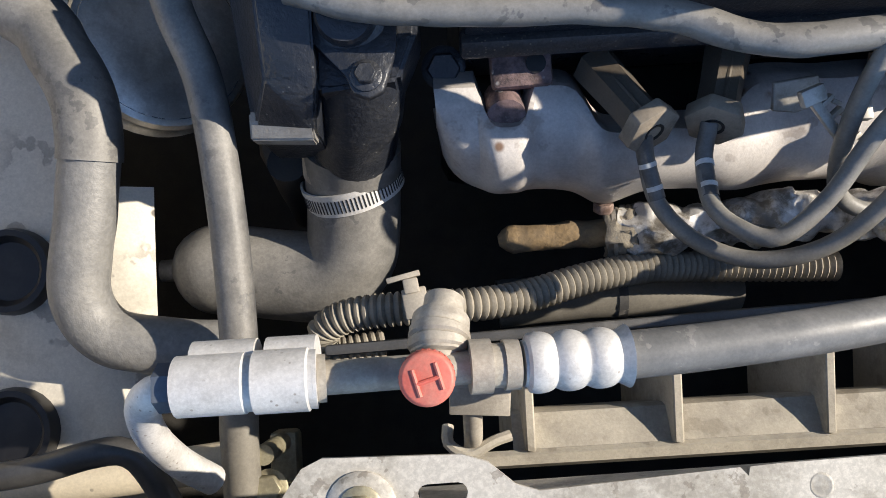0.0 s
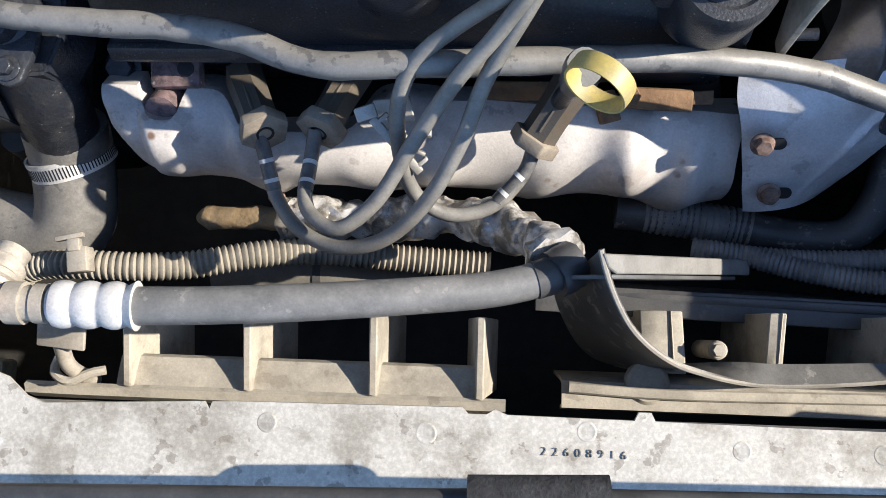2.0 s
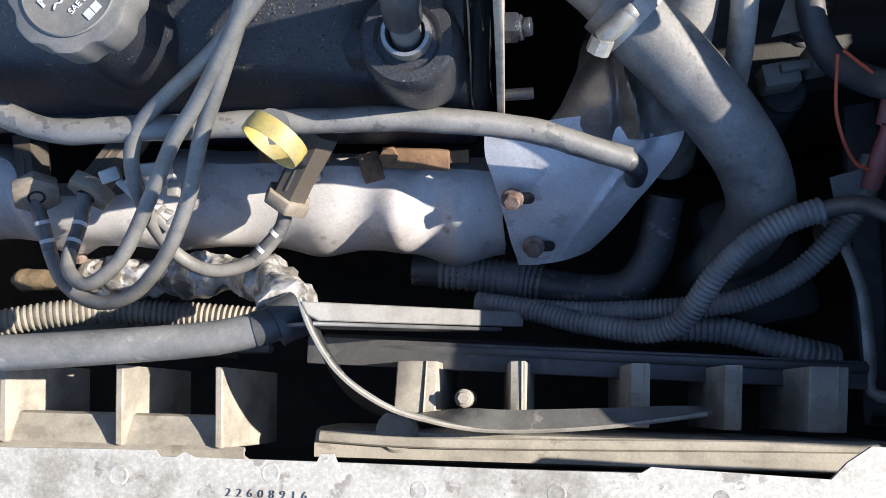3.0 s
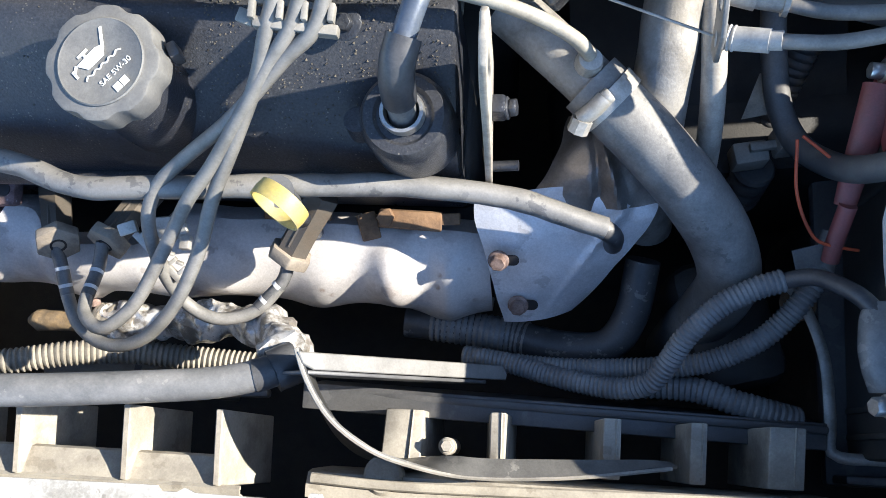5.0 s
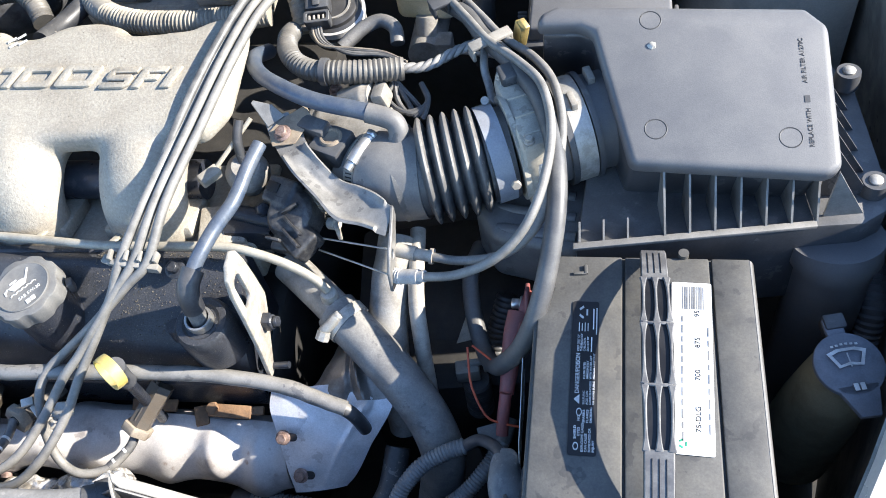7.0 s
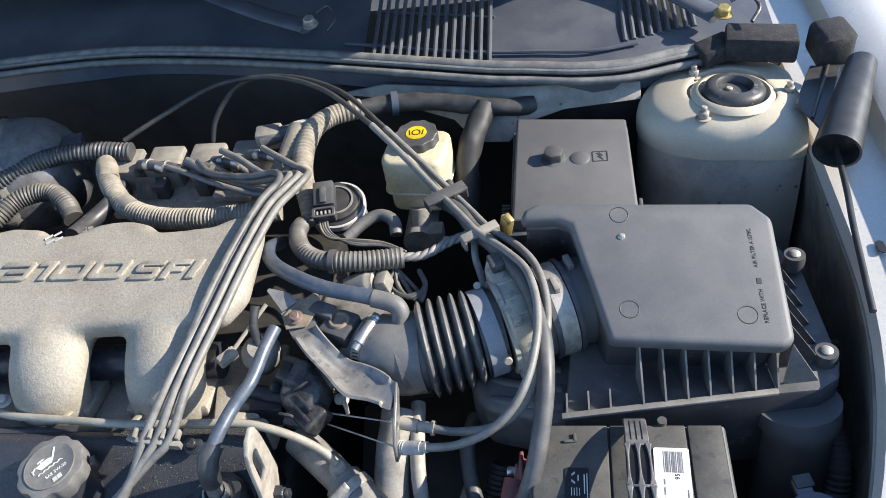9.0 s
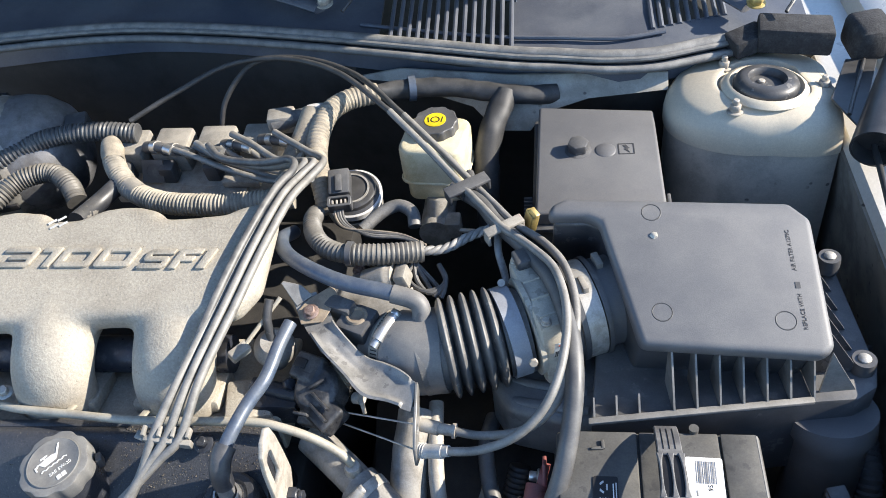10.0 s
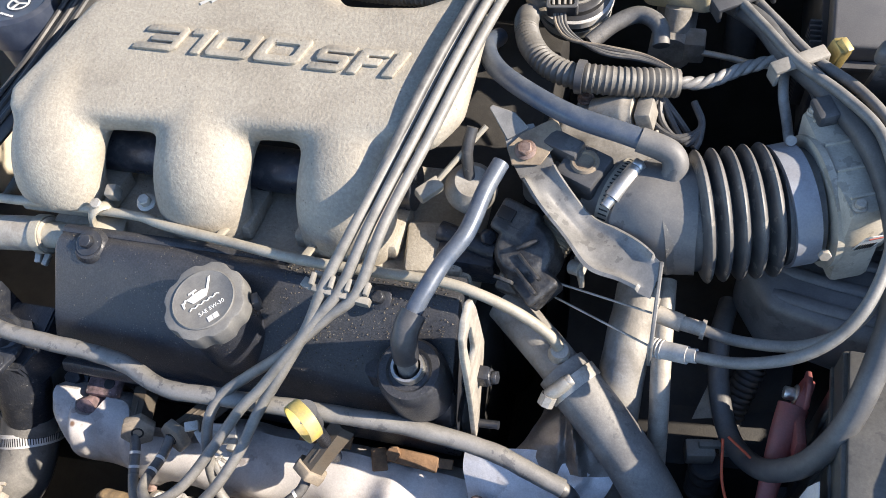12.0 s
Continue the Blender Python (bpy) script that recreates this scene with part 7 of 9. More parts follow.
for x, y in ((-0.010, -0.044), (-0.010, 0.044)):
    part("housing_screw", moved(hexbolt((x, y, 0), (0, 0, 1), 0.007, 0.004, 0.005), MH), alu_tan, mf)
part("connector", moved(box((-0.004, 0.040, 0.004), (0.016, 0.022, 0.012), (0, 0, 0), 0.003), MH), plastic_black, mf)
LB = basis(o + mt * 0.0462 + Vector((0.008, -0.0435, 0.010)), (0, -0.1, -1), mt)
LB = basis(o + mt * 0.032 + Vector((0.0165, -0.0475, 0.018)), mt, (0, -0.35, 0.94))
part("label", moved(box((0, 0, 0.004), (0.016, 0.036, 0.0006)), LB), label_white, mf, "printed paper label")
part("label_bars", merge(*[moved(box((-0.006 + 0.0018 * k, -0.008, 0.0046), (0.0008, 0.014, 0.0004)), LB) for k in range(7)]), black_print, mf)
part("label_red", moved(box((0.001, 0.013, 0.0046), (0.011, 0.003, 0.0004)), LB), red_plastic, mf)
part("stud", tube([o + mt * 0.055 + Vector((0.0, 0.03, 0.035)), o + mt * 0.066 + Vector((0.0, 0.032, 0.035))], 0.005, 14, 0.004), alu_tan, mf)
dc = thing("air_box_duct", (0.71, 0.34, 0.86), "short air duct with a pale worm clamp", "air duct")
part("duct", tube([o + mt * 0.052, o + mt * 0.10, Vector((0.755, 0.358, 0.866))], 0.046, 40, 0.008), lid_m, dc)
part("clamp", tube([o + mt * 0.064, o + mt * 0.082], 0.0500, 44, 0.004), zinc, dc, "pale grey clamp band")
part("clamp_edge", tube([o + mt * 0.083, o + mt * 0.088], 0.0512, 44, 0.002), plastic_black, dc)
part("clamp_edge", tube([o + mt * 0.058, o + mt * 0.0635], 0.0512, 44, 0.002), plastic_black, dc)
part("screw", hexbolt(o + mt * 0.074 + Vector((0.006, -0.044, -0.014)), (0.2, -1, 0.2), 0.007, 0.004), zinc, dc)
part("buckle", merge(box(o + mt * 0.070 + Vector((0.004, -0.012, 0.047)), (0.006, 0.018, 0.010), (0, 0, 18), 0.001), box(o + mt * 0.090 + Vector((0.0, 0.012, 0.048)), (0.007, 0.018, 0.009), (0, 0, 18), 0.001)), grey_body, dc)

ab = thing("air_cleaner_box", (0.83, 0.36, 0.80), "faded black air cleaner box with a ribbed base", "air cleaner")
LT = basis((0.7681, 0.2931, 0.9095), (1, 0.0, -0.05), (0, 1, 0.30))
lid = [(-0.021, -0.032), (0.138, -0.040), (0.149, -0.032), (0.148, 0.102), (0.130, 0.121), (-0.086, 0.126), (-0.101, 0.118), (-0.104, 0.104), (-0.066, 0.105), (-0.053, 0.098)]
part("lid", moved(prism(lid, 0.020, pose(0, 0, -0.020), bevel=0.0075, seg=4), LT), lid_m, ab)
part("skirt", moved(prism([(u * 0.95 + 0.0005, (v - 0.04) * 0.93 + 0.043) for u, v in lid], 0.095, pose(0, 0, -0.110), bevel=0.004), LT), plastic_black, ab)
for x, y in ((0.0, 0.0), (0.109, -0.007), (-0.003, 0.108)):
    part("mould_ring", moved(lathe([(0.0085, 0.0), (0.0092, 0.0004), (0.0098, 0.0), (0.0098, -0.002), (0.0085, -0.002)], pose(x, y, 0.0), 28), LT), mould_grey, ab)
part("chip", moved(wobble(lathe([(0, 0.003), (0.003, 0.002), (0.004, 0), (0, 0)], pose(-0.002, 0.082, 0), 8), 0.0008, 300), LT), zinc, ab)
TXT = LT @ pose(0.1255, -0.012, 0.0001, 0, 0, 91.5) @ Matrix.Scale(0.80, 4)
part("moulded_text", letters("REPLACE WITH", 0.0066, 0.0004, TXT @ pose(0.018, 0, 0)), mould_grey, ab, "moulded words")
part("moulded_bar", moved(box((0.0515, 0, 0), (0.008, 0.0055, 0.0008)), TXT), mould_grey, ab)
part("moulded_text", letters("AIR FILTER A1279C", 0.0066, 0.0004, TXT @ pose(0.098, 0, 0)), mould_grey, ab, "moulded words")
base = [(0.700, 0.226), (0.905, 0.249), (0.945, 0.252), (0.966, 0.266), (0.972, 0.288), (0.966, 0.42), (0.945, 0.465), (0.70, 0.47), (0.685, 0.46), (0.685, 0.40), (0.715, 0.36)]
part("base", prism(base, 0.110, pose(0, 0, 0.720), bevel=0.004), plastic_black, ab)
part("ledge", prism([(0.698, 0.2225), (0.905, 0.2455), (0.905, 0.2525), (0.698, 0.2295)], 0.004, pose(0, 0, 0.831), bevel=0.001), flange_m, ab, "pale scuffed ledge edge")
for k in range(7):
    x = 0.777 + 0.0213 * k
    part("rib", prism([(0.0, 0.0), (0.040, 0.0), (0.040, 0.060), (0.030, 0.055)], 0.0018, basis((x, 0.2335 + 0.115 * (x - 0.77), 0.831), (-0.10, 1, 0), (0, 0, 1))), flange_m, ab)
for x in (0.703, 0.724, 0.745):
    part("rib", prism([(0.0, 0.0), (0.02, 0.0), (0.018, 0.015)], 0.0018, basis((x, 0.226 + 0.11 * (x - 0.70), 0.831), (0, 1, 0), (0, 0, 1))), flange_m, ab)
for k in range(5):
    y = 0.285 + 0.026 * k
    part("rib", prism([(0.0, 0.0), (0.042, 0.0), (0.0, 0.065)], 0.0018, basis((0.912, y, 0.831), (1, 0, 0), (0, 0, 1))), plastic_black, ab)
part("corner_web", prism([(0.0, 0.0), (0.036, -0.006), (0.002, 0.056)], 0.0022, basis((0.912, 0.262, 0.831), (1, 0.1, 0), (0, 0, 1))), flange_m, ab)
part("nose", wobble(merge(prism([(0.60, 0.30), (0.62, 0.262), (0.72, 0.235), (0.76, 0.25), (0.76, 0.38), (0.68, 0.42), (0.62, 0.38)], 0.07, pose(0, 0, 0.735), bevel=0.010, seg=3)), 0.001, 30), nose_m, ab)
for y0, y1, z in ((0.275, 0.262, 0.806), (0.300, 0.285, 0.8065), (0.325, 0.310, 0.807)):
    part("nose_ridge", tube([(0.625, y0, z - 0.004), (0.66, (y0 + y1) / 2 - 0.004, z), (0.70, y1 - 0.004, z)], 0.0055, 10, 0.008, squash=0.5), nose_m, ab)
for p in ((0.957, 0.288, 0.838), (0.955, 0.416, 0.848)):
    tab = part("lug", lathe([(0.0045, 0.006), (0.011, 0.006), (0.012, 0.0), (0.012, -0.012), (0.0045, -0.012)], pose(*p), 24), plastic_black, ab)
    part("screw", lathe([(0, 0.0095), (0.004, 0.009), (0.006, 0.0075), (0.006, 0.006), (0, 0.006)], pose(*p), 18), zinc, tab)
it = solid("inlet_pipe", merge(tube([(0.93, 0.262, 0.80), (0.932, 0.255, 0.76), (0.935, 0.25, 0.60), (0.935, 0.25, 0.45)], lambda s: 0.041 if s < 0.03 else 0.036, 30, 0.01)), lid_m, "dark vertical inlet pipe under the air box", "inlet pipe")
solid("fender_conduit", tube([(0.992, 0.375, 0.76), (0.988, 0.338, 0.725), (0.985, 0.31, 0.715), (0.984, 0.273, 0.709), (0.98, 0.245, 0.70), (0.975, 0.22, 0.66)], ribbed(0.012, 0.006, 0.0025), 18, 0.002), lid_m, "black corrugated conduit beside the inner fender", "conduit")

wb = thing("washer_bottle", (0.93, 0.14, 0.70), "washer bottle with a blue-grey flip cap", "washer bottle")
WM = frame_of((0.924, 0.142, 0.780), (0.02, -0.10, 1))
part("cap", moved(merge(prism(circle(0.0285, 36) , 0.006, pose(0, 0, -0.003), bevel=0.0015), prism([(-0.018, -0.018), (0.018, -0.018), (0.010, -0.046), (-0.006, -0.046)], 0.006, pose(0, 0, -0.003), bevel=0.0012), box((0.0, 0.034, -0.002), (0.016, 0.020, 0.006), (0, 0, 0), 0.002)), WM), cap_blue, wb)
part("hinge", moved(box((0.002, 0.040, -0.006), (0.018, 0.014, 0.018), (0, 0, 0), 0.002), WM), plastic_black, wb)
part("neck", lathe([(0.026, 0.0), (0.024, -0.012), (0.030, -0.03), (0.036, -0.10), (0.040, -0.22), (0, -0.22)], WM, 30), tank_dim, wb, "yellowed bottle neck")
sy = merge(prism([(-0.013, 0.006), (-0.006, 0.0085), (0.006, 0.0085), (0.013, 0.006), (0.008, -0.005), (0, -0.0035), (-0.008, -0.005)], 0.0003, WM @ pose(0, 0.002, 0.0034), holes=([(-0.010, 0.0045), (-0.005, 0.0065), (0.005, 0.0065), (0.010, 0.0045), (0.0065, -0.003), (0, -0.0015), (-0.0065, -0.003)],)), *[moved(box((-0.008 + 0.0032 * k, 0.0125 + 0.0012 * (1 - abs(k - 2.5) / 2.5), 0.0035), (0.0018, 0.0014, 0.0003)), WM) for k in range(6)], moved(box((-0.002, -0.017, 0.0035), (0.003, 0.005, 0.0003)), WM), moved(box((0.0022, -0.017, 0.0035), (0.003, 0.005, 0.0003)), WM), moved(box((0, 0.002, 0.0036), (0.0008, 0.010, 0.0003)), WM))
bmesh.ops.scale(sy, vec=(1.25, 1.25, 1.6), space=WM.inverted(), verts=sy.verts)
part("symbol", sy, white_print, wb, "white washer symbol")

# ---- battery ----
BX0, BX1, BY0, BY1, BZ = 0.666, 0.844, -0.030, 0.214, 0.835
BXM, BYM = (BX0 + BX1) / 2, (BY0 + BY1) / 2
bt = thing("battery", (BXM, BYM, 0.63), "dusty black car battery with warning labels", "battery")
part("case", box((BXM, BYM, 0.725), (0.175, 0.238, 0.19), (0, 0, 0), 0.004), battery_m, bt)
part("top_cover", box((BXM, BYM, 0.818), (0.181, 0.244, 0.030), (0, 0, 0), 0.003), battery_m, bt)
for x0, x1 in ((0.668, 0.7370), (0.7390, 0.8085), (0.8105, 0.842)):
    part("cover_strip", box(((x0 + x1) / 2, BYM, BZ - 0.0005), (x1 - x0, 0.240, 0.005), (0, 0, 0), 0.0016), battery_m, bt)
part("rim_worn_edge", tube([(0.8415, BY0 + 0.004, BZ), (0.8415, BY1 - 0.004, BZ)], 0.0020, 8, 0.02), cap_grey, bt, "pale scuffed edge")
Z = BZ + 0.0026
part("warning_label", prism(rounded(0.0215, 0.136, 0.002, 3), 0.0004, pose(0.7075, 0.0965, Z)), black_print, bt, "black warning label")
T = pose(0.7075, 0.0965, Z + 0.0006, 0, 0, 90) @ Matrix.Diagonal((0.98, 0.62, 1, 1))
for txt, u, v, size, long in (
        ("DANGER/POISON", -0.0175, 0.0080, 0.0078, 0.036),
        ("SHIELD", -0.0560, 0.0090, 0.0046, 0.011), ("EYES", -0.0535, 0.0046, 0.0044, 0.007),
        ("EXPLOSIVE GASES", -0.0665, 0.0000, 0.0044, 0.0235), ("CAN CAUSE", -0.0665, -0.0044, 0.0040, 0.0150), ("BLINDNESS OR", -0.0665, -0.0088, 0.0040, 0.0195), ("INJURY", -0.0665, -0.0132, 0.0040, 0.0095),
        ("NO", -0.0410, 0.0050, 0.0046, 0.0045), ("SPARKS", -0.0425, -0.0012, 0.0040, 0.0110), ("FLAMES", -0.0425, -0.0056, 0.0040, 0.0110), ("SMOKING", -0.0425, -0.0100, 0.0040, 0.0130),
        ("SULFURIC", -0.0270, -0.0004, 0.0036, 0.0120), ("ACID CAN", -0.0270, -0.0044, 0.0036, 0.0120), ("CAUSE BLINDNESS", -0.0270, -0.0084, 0.0036, 0.0205), ("OR SEVERE BURNS", -0.0270, -0.0124, 0.0036, 0.0205),
        ("FLUSH EYES", -0.0045, -0.0004, 0.0036, 0.0150), ("IMMEDIATELY", -0.0045, -0.0044, 0.0036, 0.0165), ("WITH WATER, GET", -0.0045, -0.0084, 0.0036, 0.0215), ("MEDICAL HELP FAST", -0.0045, -0.0124, 0.0036, 0.0235),
        ("KEEP OUT OF", 0.0210, 0.0082, 0.0038, 0.0155), ("THE REACH OF", 0.0210, 0.0042, 0.0038, 0.0165), ("CHILDREN.", 0.0210, 0.0002, 0.0038, 0.0125), ("DO NOT TIP", 0.0210, -0.0040, 0.0036, 0.0135)):
    part("label_text", letters(txt, size, 0.00005, T @ pose(u, v, 0), align="LEFT", width=long, bold=0.00006), white_print, bt, "white warning print")
part("label_symbol", prism([(0, 0.0042), (0.0042, -0.003), (-0.0042, -0.003)], 0.0002, T @ pose(-0.0225, 0.0078, 0)), white_print, bt, "white warning triangle")
for u, r0, r1, v in ((-0.0335, 0.0026, 0.0035, 0.0048), (-0.0620, 0.0024, 0.0033, 0.0078)):
    part("label_symbol", lathe([(r0, 0), (r1, 0), (r1, 0.0002), (r0, 0.0002)], T @ pose(u, v, 0), 20), white_print, bt, "white ring symbol")
for k in range(4):
    part("label_bar", moved(box((0.0440, 0.0080 - 0.0038 * k, 0), (0.0085 - 0.001 * (k % 2), 0.0012, 0.0002)), T), white_print, bt, "line of small print")
for a in (0.5, 2.6, 4.7):
    part("label_arrow", moved(box((0.0585 + 0.0048 * math.cos(a), 0.003 + 0.0048 * math.sin(a), 0), (0.0060, 0.0022, 0.0002), (0, 0, math.degrees(a) + 90)), T), white_print, bt)
for u, w, v in ((0.050, 0.026, -0.0145), (0.0275, 0.014, -0.0085), (0.052, 0.020, -0.0105)):
    part("label_bar", moved(box((u, v, 0), (w, 0.0016, 0.0002)), T), white_print, bt, "line of small print")
part("maker_label", prism(rounded(0.0315, 0.152, 0.002, 3), 0.0004, pose(0.7905, 0.110, Z, 0, 0, -2)), label_white, bt, "white paper label with bar code")
W = pose(0.7905, 0.110, Z + 0.0006, 0, 0, 88) @ Matrix.Diagonal((1, 0.86, 1, 1))
for txt, u in (("75-DLG", -0.047), ("700", -0.010), ("875", 0.019), ("95", 0.046)):
    part("label_text", letters(txt, 0.0065, 0.00005, W @ pose(u, -0.005, 0)), black_print, bt, "black print")
for k in range(10):
    part("bar", moved(box((0.061, 0.008 - 0.0021 * k, 0), (0.022, 0.0007 + 0.0005 * (k % 3), 0.0002)), W), grey_print, bt, "thin dark code bar")
part("text_bar", merge(*[moved(box((-0.062 + 0.0093 * k, 0.0085, 0), (0.0074 - 0.002 * (k % 2), 0.0013, 0.0002)), W) for k in range(12)]), grey_print, bt, "line of small print")
part("text_bar", merge(*[moved(box((-0.055 + 0.0105 * k, -0.0145, 0), (0.0082 - 0.003 * (k % 2), 0.0011, 0.0002)), W) for k in range(9)]), grey_print, bt, "line of small print")
part("recycle_mark", merge(*[moved(box((-0.0675 + 0.0028 * math.cos(a), 0.0085 + 0.0028 * math.sin(a), 0), (0.0035, 0.0015, 0.0002), (0, 0, math.degrees(a) + 90)), W) for a in (0.5, 2.6, 4.7)]), green_print, bt, "green recycling arrows")
part("nick", box((0.7015, 0.193, Z), (0.011, 0.003, 0.003), (0, 0, 4), 0.0006), battery_m, bt)
part("nick", box((0.7065, 0.197, Z), (0.003, 0.009, 0.004), (0, 0, 4), 0.0006), battery_m, bt)
part("rear_knob", tube([(0.788, 0.2145, BZ), (0.788, 0.2145, BZ + 0.006)], 0.0045, 12, 0.003), battery_m, bt)
part("peg", tube([(0.712, -0.008, BZ), (0.710, -0.012, BZ + 0.012)], 0.0028, 10, 0.004), battery_m, bt)
st = thing("battery_strap", (0.763, 0.10, BZ + 0.004), "moulded black rubber carrying strap across the battery", "strap")
SH = lambda y: BZ + 0.0030 + 0.036 * max(0, 1 - ((y - 0.095) / 0.122) ** 2) ** 0.62
def ribbon(xs, n=40, y0=-0.026, y1=0.212, up=0.0):
    """A strip along y between two edge functions."""
    bm = bmesh.new()
    rows = [[bm.verts.new((xs(y)[0], y, SH(y) + up)), bm.verts.new((xs(y)[1], y, SH(y) + up))] for y in (y0 + (y1 - y0) * i / n for i in range(n + 1))]
    for a, b in zip(rows, rows[1:]):
        bm.faces.new((a[0], a[1], b[1], b[0]))
    bmesh.ops.recalc_face_normals(bm, faces=bm.faces)
    bmesh.ops.solidify(bm, geom=bm.faces[:], thickness=0.0026)
    bmesh.ops.bevel(bm, geom=[e for e in bm.edges if e.calc_face_angle(0) > 1], offset=0.0008, segments=1, affect="EDGES")
    return bm
wid = lambda y: 0.0108 + 0.0012 * math.exp(-((y - 0.10) / 0.06) ** 2)
def spindle(side, y0, y1):
    """A raised rib of the strap that swells where it meets the next."""
    def xs(y):
        f = (y - y0) / (y1 - y0)
        w = 0.0011 + 0.0022 * abs(2 * f - 1) ** 3
        c = 0.762 + side * (wid(y) - 0.002)
        return c - w, c + w
    return ribbon(xs, 24, y0, y1, 0.0022)


part("band", ribbon(lambda y: (0.762 - wid(y), 0.762 + wid(y))), strap_m, st)
for side in (-1, 0, 1):
    for y0, y1 in ((0.022, 0.071), (0.071, 0.124), (0.124, 0.172)):
        part("rib", spindle(side, y0, y1), strap_rib, st, "raised grey rib")
for y in (0.071, 0.124):
    part("cross_rib", ribbon(lambda v: (0.762 - wid(v) + 0.001, 0.762 + wid(v) - 0.001), 3, y - 0.0014, y + 0.0014, 0.002), strap_rib, st)
for y0, y1 in ((-0.026, 0.024), (0.170, 0.212)):
    part("end_pad", ribbon(lambda v: (0.762 - wid(v) + 0.0005, 0.762 + wid(v) - 0.0005), 12, y0, y1, 0.0016), strap_rib, st)
    for dx in (-0.005, 0.0, 0.005):
        part("pad_groove", ribbon(lambda v, dx=dx: (0.762 + dx - 0.0006, 0.762 + dx + 0.0006), 8, y0 + 0.006, y1 - 0.006, 0.0022), strap_m, st)
bty = thing("battery_tray", (BXM, BYM, 0.5), "black plastic tray under the battery", "battery tray")
part("shelf", box((BXM, BYM, 0.622), (0.21, 0.27, 0.012), (0, 0, 0), 0.004), plastic_black, bty)
part("front_lip", box((BXM, BY0 - 0.008, 0.64), (0.20, 0.006, 0.03), (0, 0, 0), 0.002), plastic_black, bty)
part("pedestal", box((BXM, BYM, 0.50), (0.16, 0.2, 0.24), (0, 0, 0), 0.02), plastic_black, bty)
stk = thing("battery_side_sticker", (0.6155, 0.09, 0.745), "white paper sticker peeling off the battery side", "sticker")
SK = Matrix.Translation((0.6555 - 0.04, 0, 0.0)) @ basis((0, 0, 0), (0, 1, 0), (0.05, 0, 1))
part("paper", wobble(prism([(0.052, 0.806), (0.075, 0.812), (0.124, 0.818), (0.129, 0.790), (0.127, 0.752), (0.119, 0.745), (0.09, 0.744), (0.055, 0.748), (0.050, 0.775)], 0.0006, SK), 0.001, 30), label_white, stk)
for k in range(5):
    part("print_line", moved(box((0.104 - 0.004 * (k % 2), 0.802 - 0.006 * k, 0.0022), (0.034 - 0.006 * (k % 3), 0.0011, 0.0003)), SK), faint_print, stk, "faint grey print line")

for y in (-0.012, 0.006, 0.150, 0.168, 0.186):
    part("side_rib", box((BX0 + 0.0012, y, 0.715), (0.005, 0.004, 0.155), (0, 0, 0), 0.0012), battery_m, bt)
part("side_ledge", box((BX0 - 0.0005, BYM, 0.806), (0.006, 0.240, 0.006), (0, 0, 0), 0.0015), battery_m, bt)

for ob in (bt, st):
    ob.rotation_euler.z = radians(-1.6)

# terminals
pt = thing("positive_terminal", (0.645, 0.18, 0.76), "red battery terminal cover with bolt and orange tag", "battery terminal")
part("cover", merge(tube([(0.648, 0.196, 0.770), (0.643, 0.176, 0.763), (0.639, 0.152, 0.745), (0.636, 0.132, 0.732)], lambda s: 0.0115 - 0.06 * s, 18, 0.005, squash=0.8), tube([(0.650, 0.206, 0.772), (0.657, 0.204, 0.771)], 0.014, 22, 0.004), box((0.652, 0.182, 0.765), (0.008, 0.05, 0.022), (-18, 0, 0), 0.003)), red_dusty, pt)
part("lug_plate", wobble(prism([(0.192, 0.742), (0.214, 0.752), (0.220, 0.786), (0.206, 0.793), (0.192, 0.780)], 0.004, basis((0.6535, 0, 0), (0, 1, 0), (0, 0, 1)), bevel=0.001, seg=1), 0.0006, 60), red_dusty, pt)
part("bolt", hexbolt((0.6495, 0.205, 0.772), (-1, 0.05, 0.1), 0.010, 0.008, 0.008), steel, pt)
part("lead", tube([(0.636, 0.130, 0.738), (0.633, 0.112, 0.722), (0.632, 0.100, 0.712)], 0.0058, 14, 0.004), red_dusty, pt)
part("tag_wire", tube([(0.600, 0.165, 0.76), (0.604, 0.135, 0.742), (0.618, 0.112, 0.726), (0.634, 0.107, 0.722), (0.648, 0.106, 0.718)], 0.0011, 8, 0.004), orange_wire, pt, "orange tag wire")
part("tag_wire", tube([(0.604, 0.168, 0.758), (0.62, 0.158, 0.752), (0.63, 0.15, 0.75)], 0.0011, 8, 0.004), orange_wire, pt)
ng = thing("negative_terminal", (0.645, 0.02, 0.76), "grey rubber-covered battery terminal with a bright bolt", "battery terminal")
part("cover", wobble(tube([(0.641, 0.063, 0.762), (0.6415, 0.055, 0.763), (0.643, 0.040, 0.763), (0.645, 0.024, 0.761), (0.647, 0.014, 0.759)], lambda s: 0.0080 + 0.0075 * math.sin(min(1, s / 0.052) * 2.6) ** 0.7, 20, 0.003, squash=0.75), 0.0014, 70), hose_streak, ng)
part("eyelet", wobble(prism([(0.024, 0.755), (0.018, 0.773), (0.004, 0.781), (-0.012, 0.778), (-0.020, 0.764), (-0.016, 0.748), (-0.002, 0.742), (0.016, 0.745)], 0.005, basis((0.6475, 0, 0), (0.05, 1, 0), (0.3, 0, 1)), bevel=0.0014, seg=2), 0.0006, 60), rubber, ng, "grey moulded eyelet")
part("clamp_rim", tube([(0.6440, 0.022, 0.770), (0.6430, 0.006, 0.780), (0.6440, -0.010, 0.777), (0.6470, -0.018, 0.764)], 0.0022, 8, 0.004), rubber, ng)
